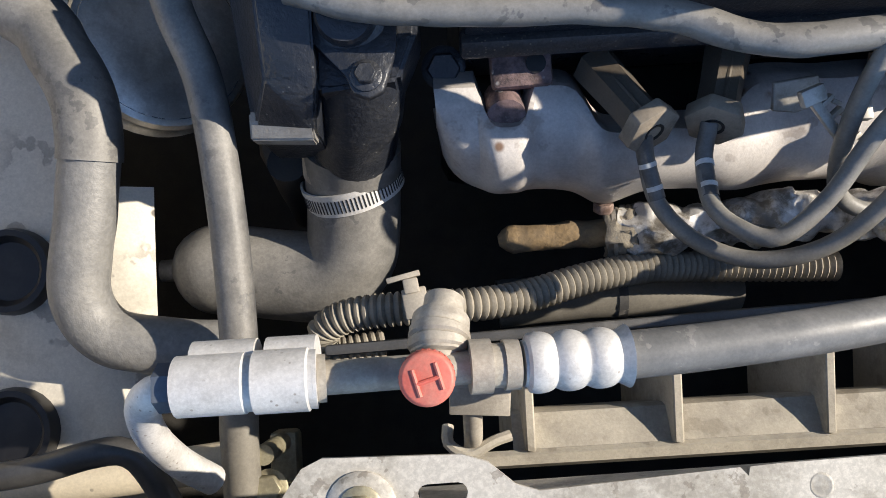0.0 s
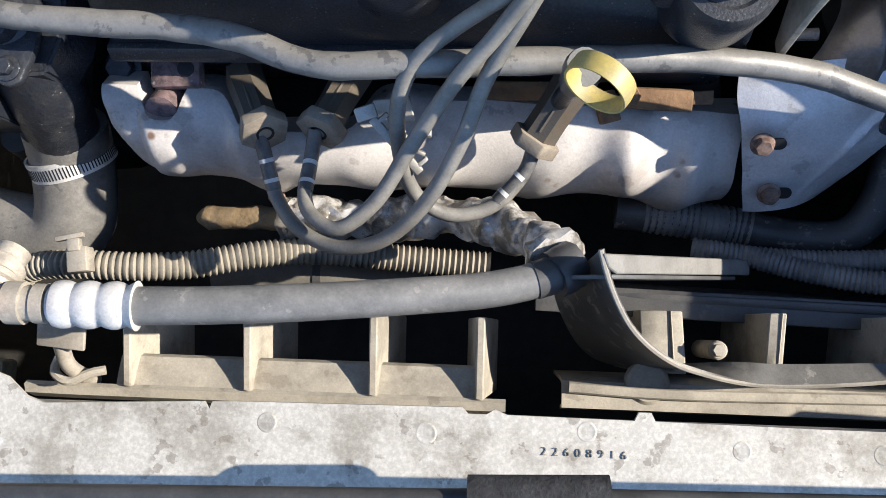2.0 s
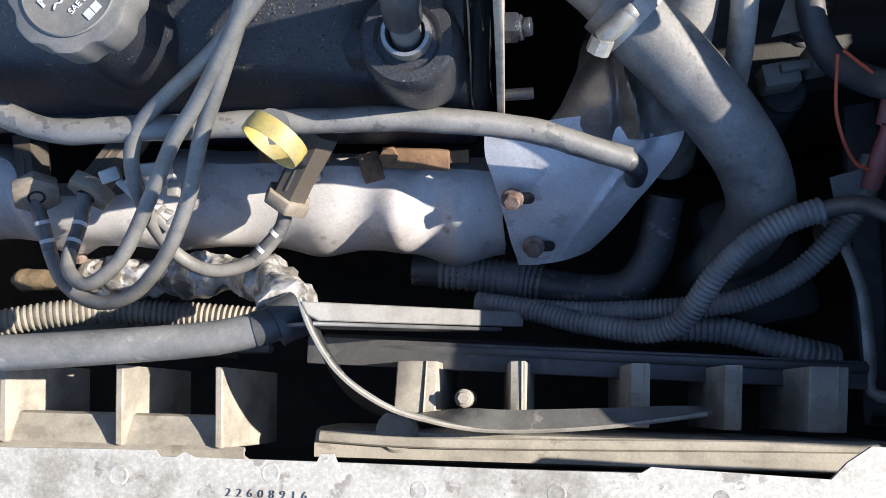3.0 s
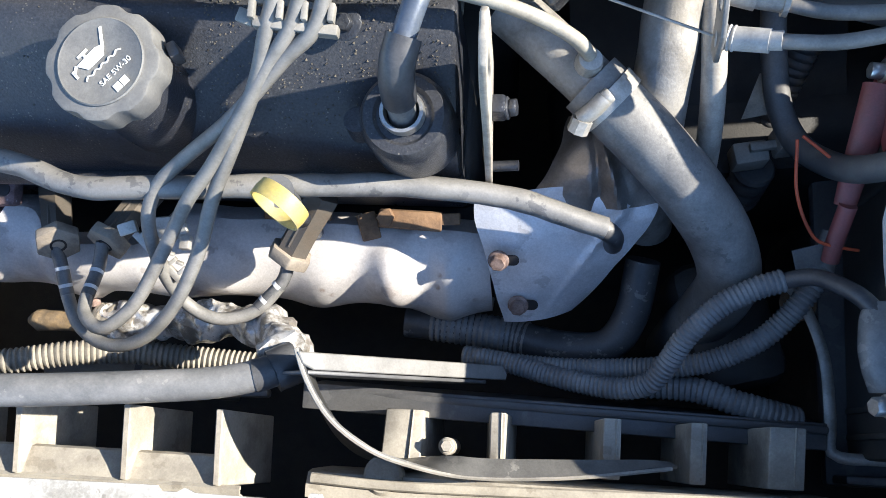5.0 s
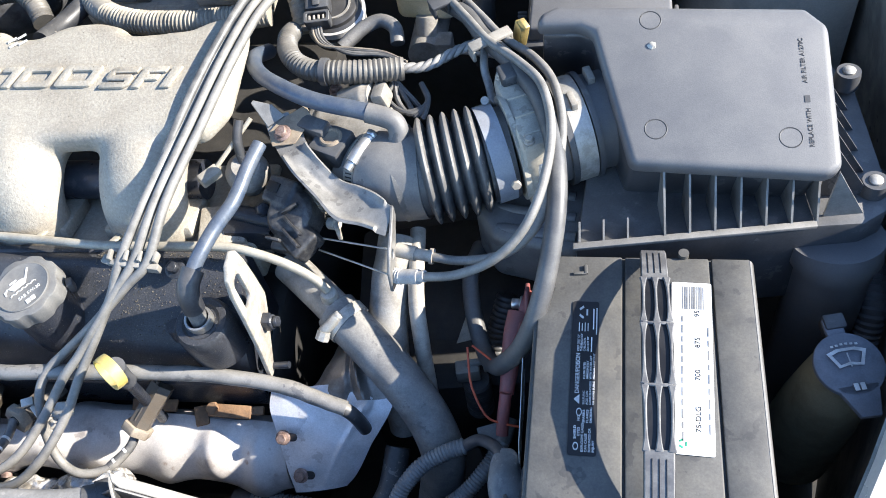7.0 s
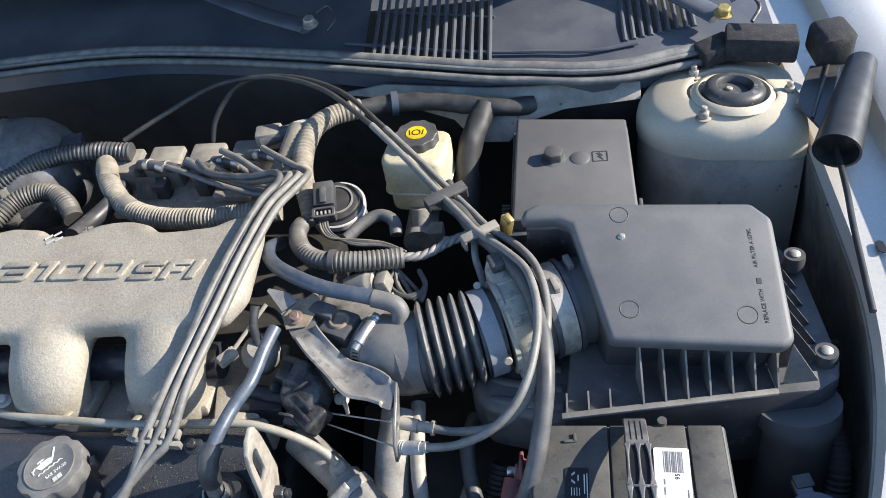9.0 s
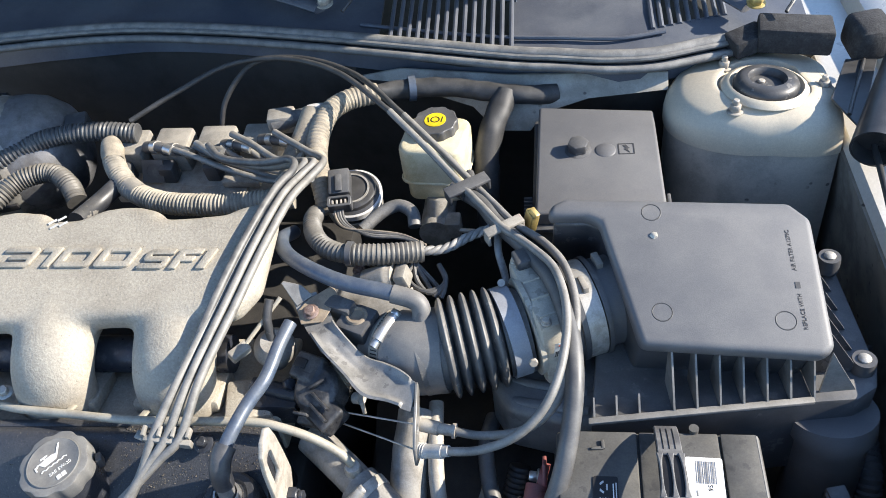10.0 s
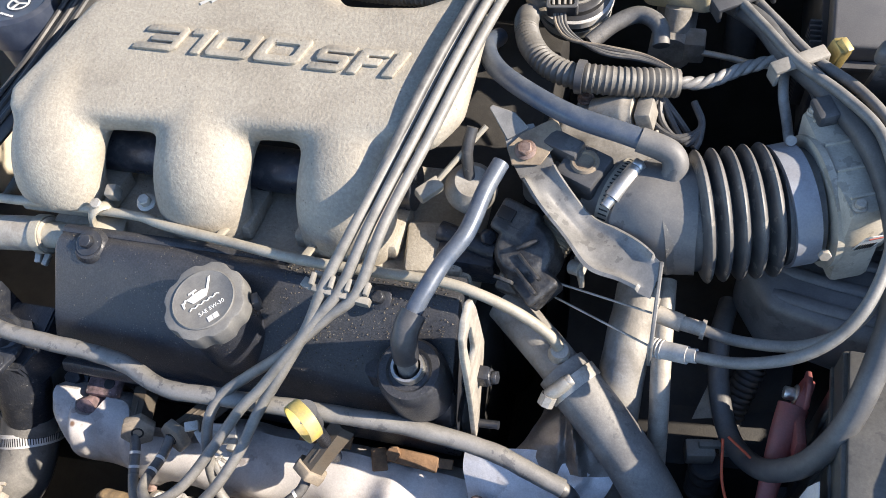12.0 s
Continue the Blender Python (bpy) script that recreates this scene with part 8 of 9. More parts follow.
part("backing", wobble(box((0.6555, 0.012, 0.760), (0.006, 0.070, 0.034), (0, 10, -4), 0.003), 0.0008, 50), rubber_dark, ng, "dark bracket behind the cover")
part("bolt", hexbolt((0.6405, 0.004, 0.768), (-1, -0.1, 0.35), 0.0105, 0.009, 0.007), steel, ng)
part("lead", tube([(0.640, 0.056, 0.765), (0.630, 0.070, 0.757), (0.614, 0.083, 0.738), (0.598, 0.083, 0.721), (0.590, 0.081, 0.719)], 0.0055, 14, 0.004), rubber_clean, ng)
lm = thing("battery_loom", (0.55, 0.04, 0.66), "black corrugated battery loom", "wiring loom")
part("conduit", tube([(0.600, 0.084, 0.722), (0.582, 0.078, 0.719), (0.560, 0.066, 0.714), (0.542, 0.048, 0.702), (0.531, 0.030, 0.688), (0.520, 0.018, 0.676), (0.499, 0.015, 0.664), (0.462, 0.022, 0.648), (0.427, 0.032, 0.634), (0.39, 0.038, 0.625)], ribbed(0.0068, 0.0034, 0.0013), 16, 0.0011), loom_black, lm)
lm = thing("battery_loom", (0.6, 0.06, 0.66), "black corrugated battery loom with loose tape", "wiring loom")
part("conduit", tube([(0.637, 0.118, 0.706), (0.630, 0.096, 0.700), (0.617, 0.074, 0.694), (0.596, 0.052, 0.684), (0.569, 0.038, 0.671), (0.545, 0.033, 0.662), (0.501, 0.030, 0.650), (0.46, 0.030, 0.638), (0.41, 0.034, 0.628)], ribbed(0.0068, 0.0034, 0.0013), 16, 0.0011), loom_black, lm)
part("tape_end", wobble(tube([(0.637, 0.120, 0.707), (0.630, 0.098, 0.701)], 0.0088, 16, 0.003), 0.0013, 90), rubber, lm, "loose grey tape")
part("tape_flag", wobble(prism([(0, 0), (-0.022, -0.006), (-0.018, -0.022), (0.004, -0.018)], 0.0012, basis((0.630, 0.112, 0.715), (1, 0, 0), (0, 1, 0.5))), 0.001, 60), rubber, lm)
part("tape_band", tube([(0.492, 0.0265, 0.634), (0.468, 0.028, 0.631)], 0.0092, 16, 0.004), tape_m, lm)
solid("lower_loom", tube([(0.625, 0.0, 0.655), (0.609, 0.003, 0.660), (0.584, 0.009, 0.661), (0.554, 0.018, 0.652), (0.51, 0.02, 0.64)], ribbed(0.0080, 0.0042, 0.0016), 16, 0.0014), loom_black, "grey-black corrugated loom near the radiator", "wiring loom")
frl = thing("front_loom", (0.45, 0.06, 0.6), "dark hose with a corrugated sleeve below the heat shield", "hose")
part("sleeve", tube([(0.36, 0.065, 0.60), (0.379, 0.063, 0.60), (0.422, 0.058, 0.60), (0.437, 0.055, 0.602)], ribbed(0.0125, 0.005, 0.002), 16, 0.0016), loom_black, frl)
part("hose", tube([(0.34, 0.066, 0.60), (0.379, 0.063, 0.60), (0.422, 0.058, 0.60), (0.465, 0.049, 0.61), (0.497, 0.050, 0.62), (0.514, 0.072, 0.632), (0.521, 0.111, 0.65)], 0.0130, 18, 0.005), rubber_dark, frl)
solid("vertical_loom", tube([(0.628, 0.262, 0.700), (0.618, 0.238, 0.672), (0.612, 0.215, 0.645), (0.606, 0.19, 0.60)], ribbed(0.0105, 0.006, 0.002), 16, 0.002), loom_shade, "corrugated loom going down beside the transmission, coloured dark for shade", "wiring loom")
pg = thing("harness_plug", (0.6, 0.185, 0.69), "dusty grey harness connector", "connector")
part("body", merge(box((0.590, 0.182, 0.682), (0.024, 0.016, 0.020), (0, 0, 10), 0.002), box((0.612, 0.190, 0.692), (0.014, 0.018, 0.022), (0, 0, 10), 0.002), box((0.602, 0.186, 0.694), (0.028, 0.006, 0.006), (0, 0, 10), 0.001)), grey_body, pg)
part("paper", wobble(prism([(0, 0), (0.02, 0.004), (0.026, 0.034), (0.012, 0.03)], 0.001, basis((0.580, 0.20, 0.705), (1, 0, 0.2), (0, 1, 0.4))), 0.002, 60), tape, pg, "brown torn paper tag")
part("body_low", tube([(0.598, 0.178, 0.67), (0.598, 0.172, 0.62)], ribbed(0.013, 0.008, 0.002), 16, 0.003), loom_shade, pg)
solid("tray_bracket", tube([(0.618, 0.10, 0.655), (0.632, 0.077, 0.66), (0.643, 0.042, 0.66), (0.645, 0.0, 0.66), (0.646, -0.022, 0.66), (0.68, -0.024, 0.66)], 0.004, 8, 0.006, squash=0.5), zinc, "thin steel tray bracket", "bracket")
solid("charcoal_canister", wobble(box((0.585, 0.07, 0.60), (0.07, 0.10, 0.08), (0, 0, 15), 0.015), 0.002, 40), bay_shade, "grimy canister below the loom, coloured near black for shade", "canister")
solid("mount_bolt", hexbolt((0.628, 0.082, 0.655), (0, 0, 1), 0.014, 0.008, 0.013), rust, "rusty bolt on the battery shelf", "bolt")
ct = thing("column_pipe", (0.53, 0.2, 0.7), "pale dusty metal pipes running down beside the throttle", "pipe")
part("thin_pipe", tube([(0.545, 0.28, 0.79), (0.548, 0.215, 0.775), (0.552, 0.18, 0.74), (0.556, 0.15, 0.68)], 0.008, 18, 0.006), alu_tan, ct)
part("thick_pipe", wobble(tube([(0.525, 0.27, 0.79), (0.520, 0.22, 0.77), (0.518, 0.19, 0.74), (0.52, 0.16, 0.69), (0.525, 0.14, 0.64)], 0.0185, 22, 0.006), 0.001, 40), cast_grey, ct)

# ---- behind the plenum: coils, looms, alternator, brake parts ----
cp = thing("coil_pack", (0.22, 0.61, 0.86), "dusty ignition coil pack with wire boots", "ignition coil")
part("base", box((0.22, 0.615, 0.840), (0.24, 0.08, 0.02), (6, 0, -3), 0.003), alu_tan, cp)
for k, x in enumerate((0.115, 0.175, 0.235, 0.295)):
    part("coil", box((x, 0.638, 0.868), (0.048, 0.048, 0.040), (8, 0, -3), 0.004), grey_body, cp)
    part("lug", box((x, 0.600, 0.862), (0.020, 0.020, 0.026), (8, 0, -3), 0.003), plastic_black, cp)
for k, (x, y) in enumerate(((0.145, 0.622), (0.172, 0.615), (0.215, 0.612), (0.252, 0.618), (0.30, 0.626))):
    b = part("wire_boot", tube([(x, y, 0.886), (x + 0.018, y - 0.008, 0.892), (x + 0.04, y - 0.02, 0.895)], lambda s: 0.0085 - 0.05 * s, 14, 0.004), wire_dark, cp, "dark coil wire boot")
    part("ferrule", tube([(x + 0.034, y - 0.0165, 0.8945), (x + 0.046, y - 0.0235, 0.8952)], 0.0068, 14, 0.003), steel, cp, "bright metal wire end")
    part("shine_band", tube([(x + 0.012, y - 0.006, 0.8905), (x + 0.020, y - 0.009, 0.8925)], 0.0086, 14, 0.003), steel, b)
part("label", moved(merge(lathe([(0.008, 0), (0.0095, 0), (0.0095, 0.0005), (0.008, 0.0005)], pose(0, 0, 0), 20), box((0, 0, -0.001), (0.03, 0.03, 0.001))), pose(0.155, 0.594, 0.868, 60, 0, -3)), plastic_black, cp)
part("bracket", merge(box((0.24, 0.568, 0.848), (0.09, 0.02, 0.006), (10, 0, -4), 0.001), box((0.28, 0.575, 0.86), (0.05, 0.012, 0.01), (10, 0, -4), 0.001)), alu_tan, cp)
for k in range(4):
    o = 0.012 * k
    solid("coil_wire", tube([(0.185 + 0.035 * k, 0.605 - 0.002 * k, 0.896), (0.22 + 0.03 * k, 0.585, 0.898 - 0.004 * k), (0.27 + 0.02 * k, 0.560 + 0.004 * k, 0.894 - 0.004 * k), (0.33 + 0.008 * k, 0.535 + o * 0.4, 0.892), (0.372, 0.516 + o * 0.3, 0.905), (0.392 + 0.003 * k, 0.492, 0.925)], 0.0038, 12, 0.006), wire, "dusty tan coil wire", "ignition wire", "coil wires")
big = thing("coil_wire_boot", (0.36, 0.655, 0.90), "grey elbow boot beside the coils", "ignition wire")
part("boot", tube([(0.315, 0.640, 0.895), (0.345, 0.652, 0.90), (0.37, 0.655, 0.902)], 0.011, 16, 0.004), wire_dark, big)
part("cap", box((0.325, 0.652, 0.897), (0.036, 0.028, 0.026), (0, 0, 8), 0.004), grey_body, big)
part("tip", tube([(0.362, 0.656, 0.905), (0.388, 0.662, 0.908)], lambda s: 0.0095 * max(0.3, 1 - (s / 0.03) ** 2) ** 0.5, 14, 0.003), alu_white, big)
comb = thing("coil_comb", (0.36, 0.54, 0.90), "tan plastic comb across the coil wires", "wire comb")
part("bar", box((0.358, 0.545, 0.9005), (0.008, 0.055, 0.005), (6, -20, -28), 0.001), alu_tan, comb)
part("bar", box((0.366, 0.542, 0.8955), (0.006, 0.050, 0.004), (6, -20, -28), 0.001), alu_tan, comb)

def loom(name, pts, r, pitch, material, label, deep=0.0022):
    return solid(name, tube(pts, ribbed(r, pitch, deep), 18, pitch / 3.2), material, label, "wiring loom")


PLM = [(0.108, 0.604, 0.900), (0.118, 0.580, 0.895), (0.135, 0.556, 0.889), (0.160, 0.532, 0.884), (0.205, 0.512, 0.882), (0.27, 0.502, 0.884), (0.33, 0.503, 0.886), (0.368, 0.508, 0.886)]
plm = thing("plenum_loom", (0.2, 0.52, 0.87), "tan corrugated loom with taped ends behind the plenum", "wiring loom")
part("conduit", tube(PLM, ribbed(0.0122, 0.0048, 0.002), 18, 0.0015), loom_tan, plm)
part("tape_end", wobble(tube([(0.104, 0.612, 0.899), (0.110, 0.600, 0.899), (0.118, 0.580, 0.895)], 0.0145, 18, 0.003), 0.0018, 80), tape, plm, "frayed tape round the end")
part("tape_band", wobble(tube([(0.150, 0.541, 0.8862), (0.166, 0.5285, 0.8838)], 0.0138, 18, 0.003), 0.001, 80), grey_body, plm, "grey tape band")
part("tape_band", wobble(tube([(0.345, 0.5045, 0.886), (0.366, 0.5078, 0.886)], 0.0136, 18, 0.003), 0.001, 80), tape, plm, "brown tape band")
loom("alternator_loom", [(-0.16, 0.52, 0.865), (-0.10, 0.560, 0.878), (-0.045, 0.605, 0.893), (0.01, 0.632, 0.902), (0.07, 0.640, 0.903), (0.13, 0.640, 0.897)], 0.0115, 0.0058, loom_shade, "black corrugated loom from the alternator")
loom("curved_loom", [(-0.07, 0.49, 0.862), (-0.035, 0.525, 0.878), (-0.008, 0.562, 0.887), (0.030, 0.574, 0.888), (0.060, 0.556, 0.882), (0.078, 0.532, 0.872)], 0.0112, 0.0050, loom_mid, "short curved dark loom")
solid("foil_sleeve", wobble(tube([(-0.115, 0.545, 0.872), (-0.075, 0.580, 0.884)], 0.0155, 16, 0.006), 0.001, 80), band_blue, "pale blue sleeve on the loom", "sleeve")
solid("crank_hose", tube([(0.135, 0.555, 0.885), (0.115, 0.515, 0.882), (0.108, 0.475, 0.89)], lambda s: 0.0115, 16, 0.005), rubber_dark, "dark stub hose entering the plenum", "hose")
loom("wrapped_loom", [(0.405, 0.505, 0.86), (0.400, 0.525, 0.88), (0.388, 0.560, 0.895), (0.385, 0.60, 0.905), (0.392, 0.64, 0.912), (0.412, 0.668, 0.912), (0.45, 0.685, 0.91)], 0.0125, 0.006, tape, "cloth-wrapped loom behind the coil pack", 0.0015)
solid("wrapped_branch", tube([(0.372, 0.645, 0.915), (0.362, 0.60, 0.900), (0.352, 0.565, 0.89), (0.350, 0.53, 0.885)], 0.015, 16, 0.005, squash=0.6), tape, "flat braided branch of the loom", "wiring loom")
solid("firewall_loom", wobble(tube([(0.44, 0.684, 0.908), (0.49, 0.70, 0.904), (0.55, 0.702, 0.90), (0.60, 0.695, 0.894), (0.65, 0.69, 0.89), (0.68, 0.70, 0.885)], 0.0125, 16, 0.005), 0.0018, 60), tape_m, "black taped loom along the firewall", "wiring loom")
solid("firewall_branch", wobble(tube([(0.615, 0.692, 0.892), (0.600, 0.655, 0.875), (0.590, 0.63, 0.85), (0.588, 0.60, 0.80), (0.59, 0.58, 0.74)], 0.016, 16, 0.005), 0.002, 60), tape_m, "thick black taped loom going down by the brake cylinder", "wiring loom")
solid("loom_band", tube([(0.488, 0.699, 0.9045), (0.497, 0.701, 0.9035)], 0.0165, 18, 0.003), blue_tube, "dark blue band on the loom", "clip")

al = thing("alternator", (-0.06, 0.69, 0.85), "dusty grey finned alternator behind the engine", "alternator")
AM = frame_of((-0.105, 0.655, 0.852), (1, 0.25, 0.02)) @ Matrix.Scale(1.36, 4)
part("case", lathe([(0.0, 0.045), (0.050, 0.045), (0.060, 0.038), (0.064, 0.025), (0.064, -0.003), (0.061, -0.006), (0.061, -0.010), (0.064, -0.013), (0.064, -0.05), (0.05, -0.06), (0, -0.06)], AM, 44), cast_grey, al)
for k in range(22):
    a = 2 * math.pi * k / 22
    for z0 in (0.015, -0.033):
        part("vent_slot", moved(box((0.0645, 0, z0), (0.004, 0.0085, 0.026), (0, 0, 0), 0.0015), AM @ Matrix.Rotation(a, 4, "Z")), black_print, al, "dark vent slot")
part("rear_cover", wobble(lathe([(0.061, 0.034), (0.060, 0.050), (0.055, 0.068), (0.044, 0.084), (0.028, 0.094), (0, 0.097)], AM, 32), 0.002, 50), bell_m, al, "smooth blue-grey rear cover")
part("plug", wobble(box((0.030, 0.672, 0.893), (0.030, 0.030, 0.024), (10, 0, 14), 0.004), 0.001, 60), plastic_black, al, "black alternator plug")
for k in range(5):
    a = 2 * math.pi * k / 5 + 0.4
    part("case_rib", tube([AM @ Vector((0.0655 * math.cos(a), 0.0655 * math.sin(a), z)) for z in (-0.045, 0.0, 0.032)], 0.0036, 8, 0.01), cast_grey, al)

eg = thing("egr_valve", (0.43, 0.53, 0.86), "round black exhaust gas valve with a connector", "valve")
EM = frame_of((0.432, 0.530, 0.868), (0.05, -0.22, 1))
part("can", lathe([(0, 0.012), (0.026, 0.012), (0.029, 0.010), (0.0300, 0.006), (0.0335, 0.004), (0.0335, -0.006), (0.0325, -0.030), (0, -0.030)], EM, 44), plastic_shiny, eg)
part("rim", lathe([(0.0335, 0.0035), (0.0365, 0.003), (0.0365, -0.0045), (0.0335, -0.005)], EM, 44), alu_white, eg, "bright rim")
part("top_ridge", lathe([(0.020, 0.0135), (0.0222, 0.0135), (0.0222, 0.011), (0.020, 0.011)], EM, 36), zinc, eg, "thin bright ridge")
part("lower_band", lathe([(0.0325, -0.014), (0.0345, -0.014), (0.0345, -0.022), (0.0325, -0.022)], EM, 44), zinc, eg)
CX = basis((0.424, 0.512, 0.890), (1, 0.12, 0), (-0.10, 0.92, 0.36))
part("connector", moved(box((0, 0.008, 0), (0.026, 0.034, 0.020), (0, 0, 0), 0.003), CX), plastic_black, eg, "black connector")
part("connector_mouth", moved(prism(rounded(0.028, 0.014, 0.003), 0.016, pose(0, -0.020, -0.004, 0, 0, 0), holes=(rounded(0.021, 0.008, 0.002, cx=0, cy=0),), bevel=0.0006, seg=1), CX), plastic_black, eg)
part("latch", moved(box((0, 0.004, 0.0115), (0.008, 0.022, 0.003), (0, 0, 0), 0.001), CX), plastic_black, eg)
for k in range(4):
    part("pin", moved(box((-0.0075 + 0.005 * k, -0.021, 0.0105), (0.0022, 0.005, 0.0022), (0, 0, 0), 0.0003), CX), alu_tan, eg)
for k, mat in enumerate((boot_tan, wire_dark, wire, wire_dark)):
    part("lead", tube([(0.419 + 0.003 * k, 0.491, 0.882), (0.424 + 0.003 * k, 0.474, 0.878), (0.438 + 0.003 * k, 0.456, 0.880), (0.470, 0.446 - 0.003 * k, 0.884), (0.505, 0.436 - 0.002 * k, 0.886), (0.535, 0.412, 0.892)], 0.0016, 8, 0.005), mat, eg, "thin coloured lead")
lt = thing("throttle_loom", (0.45, 0.41, 0.88), "grey corrugated loom over the throttle body", "wiring loom")
part("conduit", tube([(0.396, 0.490, 0.875), (0.400, 0.460, 0.888), (0.412, 0.425, 0.898), (0.432, 0.400, 0.902), (0.46, 0.389, 0.903), (0.50, 0.393, 0.899)], ribbed(0.0090, 0.005, 0.0020), 18, 0.0016), loom_mid, lt)
part("sleeve", tube([(0.455, 0.3895, 0.903), (0.49, 0.391, 0.900), (0.534, 0.400, 0.894)], ribbed(0.0108, 0.0050, 0.0014), 18, 0.0016), loom_mid, lt, "black sleeve")
part("band", tube([(0.455, 0.390, 0.903), (0.461, 0.3895, 0.903)], 0.0138, 18, 0.002), plastic_black, lt)
def twisted(pts, r, pitch, phase):
    """A strand that winds round the line through pts."""
    line, out, s = spline(pts, 0.003), [], 0.0
    for a, b in zip(line, line[1:]):
        d = (b - a).normalized()
        side = d.cross(Vector((0, 0, 1))).normalized()
        w = 2 * math.pi * s / pitch + phase
        out.append(a + (side * math.cos(w) + side.cross(d) * math.sin(w)) * r)
        s += (b - a).length
    return out


for k in range(3):
    solid("harness_lead", tube(twisted([(0.531, 0.401, 0.894), (0.555, 0.408, 0.889), (0.585, 0.424, 0.893), (0.615, 0.429, 0.901)], 0.0026, 0.030, 2.094 * k), 0.0030, 10, 0.003), twist_m, "grey twisted lead to the flow meter", "cable", "flow meter leads")
solid("harness_lead", tube([(0.612, 0.425, 0.898), (0.613, 0.40, 0.89), (0.618, 0.385, 0.878), (0.622, 0.365, 0.872), (0.618, 0.345, 0.90)], 0.004, 10, 0.004), twist_m, "grey taped lead to the flow meter", "cable", "flow meter leads")
for k in range(4):
    solid("loose_lead", tube([(0.520, 0.405, 0.876), (0.515 + 0.01 * k, 0.385, 0.868 - 0.004 * k), (0.535 + 0.006 * k, 0.368 - 0.003 * k, 0.866), (0.556, 0.378 + 0.002 * k, 0.868), (0.548, 0.40, 0.874)], 0.0028, 8, 0.004), wire_dark, "loose loop of black leads", "cable", "loose leads")
solid("vacuum_tube", tube([(0.455, 0.462, 0.872), (0.475, 0.480, 0.880), (0.495, 0.488, 0.884), (0.512, 0.478, 0.882), (0.516, 0.462, 0.874)], 0.0075, 14, 0.004), rubber, "short curved vacuum hose", "hose")
vh = thing("vent_hose", (0.46, 0.39, 0.88), "grey rubber vent hose to the intake elbow", "hose")
part("hose", tube([(0.374, 0.462, 0.872), (0.372, 0.428, 0.892), (0.389, 0.392, 0.9035), (0.42, 0.363, 0.910), (0.459, 0.340, 0.912), (0.50, 0.3295, 0.909), (0.517, 0.3260, 0.906)], 0.0082, 20, 0.004), blue_tube, vh)
part("end_elbow", tube([(0.511, 0.3270, 0.907), (0.528, 0.3235, 0.9035), (0.5365, 0.3205, 0.8995), (0.5395, 0.3155, 0.892), (0.5375, 0.3085, 0.881)], 0.0096, 20, 0.002), elbow_m, vh, "moulded rubber end")
solid("vent_spigot", lathe([(0, -0.02), (0.0105, -0.02), (0.0120, -0.002), (0.0120, 0.003), (0.0105, 0.005), (0, 0.005)], frame_of((0.5370, 0.3065, 0.879), (0.1, 0.3, 1)), 20), elbow_m, "grey spigot on the intake elbow", "spigot")
iv = thing("idle_valve", (0.49, 0.378, 0.87), "grey idle air valve on the throttle", "valve")
part("barrel", tube([(0.472, 0.380, 0.868), (0.492, 0.379, 0.876), (0.503, 0.378, 0.879)], lambda s: 0.0155 - 0.002 * (s > 0.028), 24, 0.003), alu_tan, iv)
part("mount", box((0.470, 0.380, 0.862), (0.034, 0.034, 0.026), (0, 0, -12), 0.004), cast_grey, iv)
part("plug", box((0.512, 0.377, 0.880), (0.014, 0.022, 0.020), (0, -15, -5), 0.003), grey_body, iv)
part("screw", hexbolt((0.462, 0.392, 0.876), (0, 0, 1), 0.009, 0.005, 0.007), rust_bolt, iv)
rg = thing("pressure_regulator", (0.38, 0.305, 0.84), "round metal fuel pressure regulator", "regulator")
part("can", lathe([(0, 0.010), (0.014, 0.010), (0.020, 0.004), (0.022, -0.002), (0.022, -0.006), (0.015, -0.012), (0.013, -0.03), (0, -0.03)], frame_of((0.382, 0.305, 0.856), (0.2, -0.2, 1)), 30), cast_grey, rg)
part("nipple", tube([(0.381, 0.306, 0.862), (0.379, 0.316, 0.885), (0.382, 0.330, 0.90)], 0.0048, 14, 0.004), rubber_dark, rg)
part("plug", moved(box((0, 0, 0), (0.012, 0.022, 0.012), (0, 0, 0), 0.002), pose(0.352, 0.288, 0.868, 0, 20, -40)), grey_body, rg, "grey connector")
part("lead", tube([(0.357, 0.294, 0.871), (0.372, 0.312, 0.882), (0.392, 0.335, 0.897)], 0.0024, 8, 0.004), tan_tube, rg)
solid("fuel_fitting", wobble(merge(box((0.385, 0.262, 0.815), (0.05, 0.03, 0.03), (0, 0, 0), 0.004), tube([(0.36, 0.275, 0.83), (0.41, 0.262, 0.83)], 0.009, 14, 0.006), hexbolt((0.40, 0.268, 0.84), (0.6, -0.4, 0.6), 0.012, 0.008)), 0.001, 60), cast_dark, "dark fuel fittings beside the manifold", "fitting")

bk = thing("brake_reservoir", (0.53, 0.61, 0.83), "yellowed brake fluid reservoir with a black cap", "brake reservoir")
part("tank", merge(moved(prism(rounded(0.082, 0.076, 0.016, 5), 0.055, pose(0, 0, 0.0), bevel=0.006, seg=3), pose(0.528, 0.612, 0.838, 0, 0, -8)), moved(prism(rounded(0.074, 0.068, 0.014, 5), 0.03, pose(0, 0, 0.0), bevel=0.004, seg=2), pose(0.528, 0.612, 0.812, 0, 0, -8))), tank, bk)
part("seam", moved(prism(rounded(0.086, 0.080, 0.017, 5), 0.003, pose(0, 0, 0.0), bevel=0.0008, seg=1), pose(0.528, 0.612, 0.842, 0, 0, -8)), tank, bk)
BC = frame_of((0.530, 0.622, 0.893), (0, -0.05, 1))
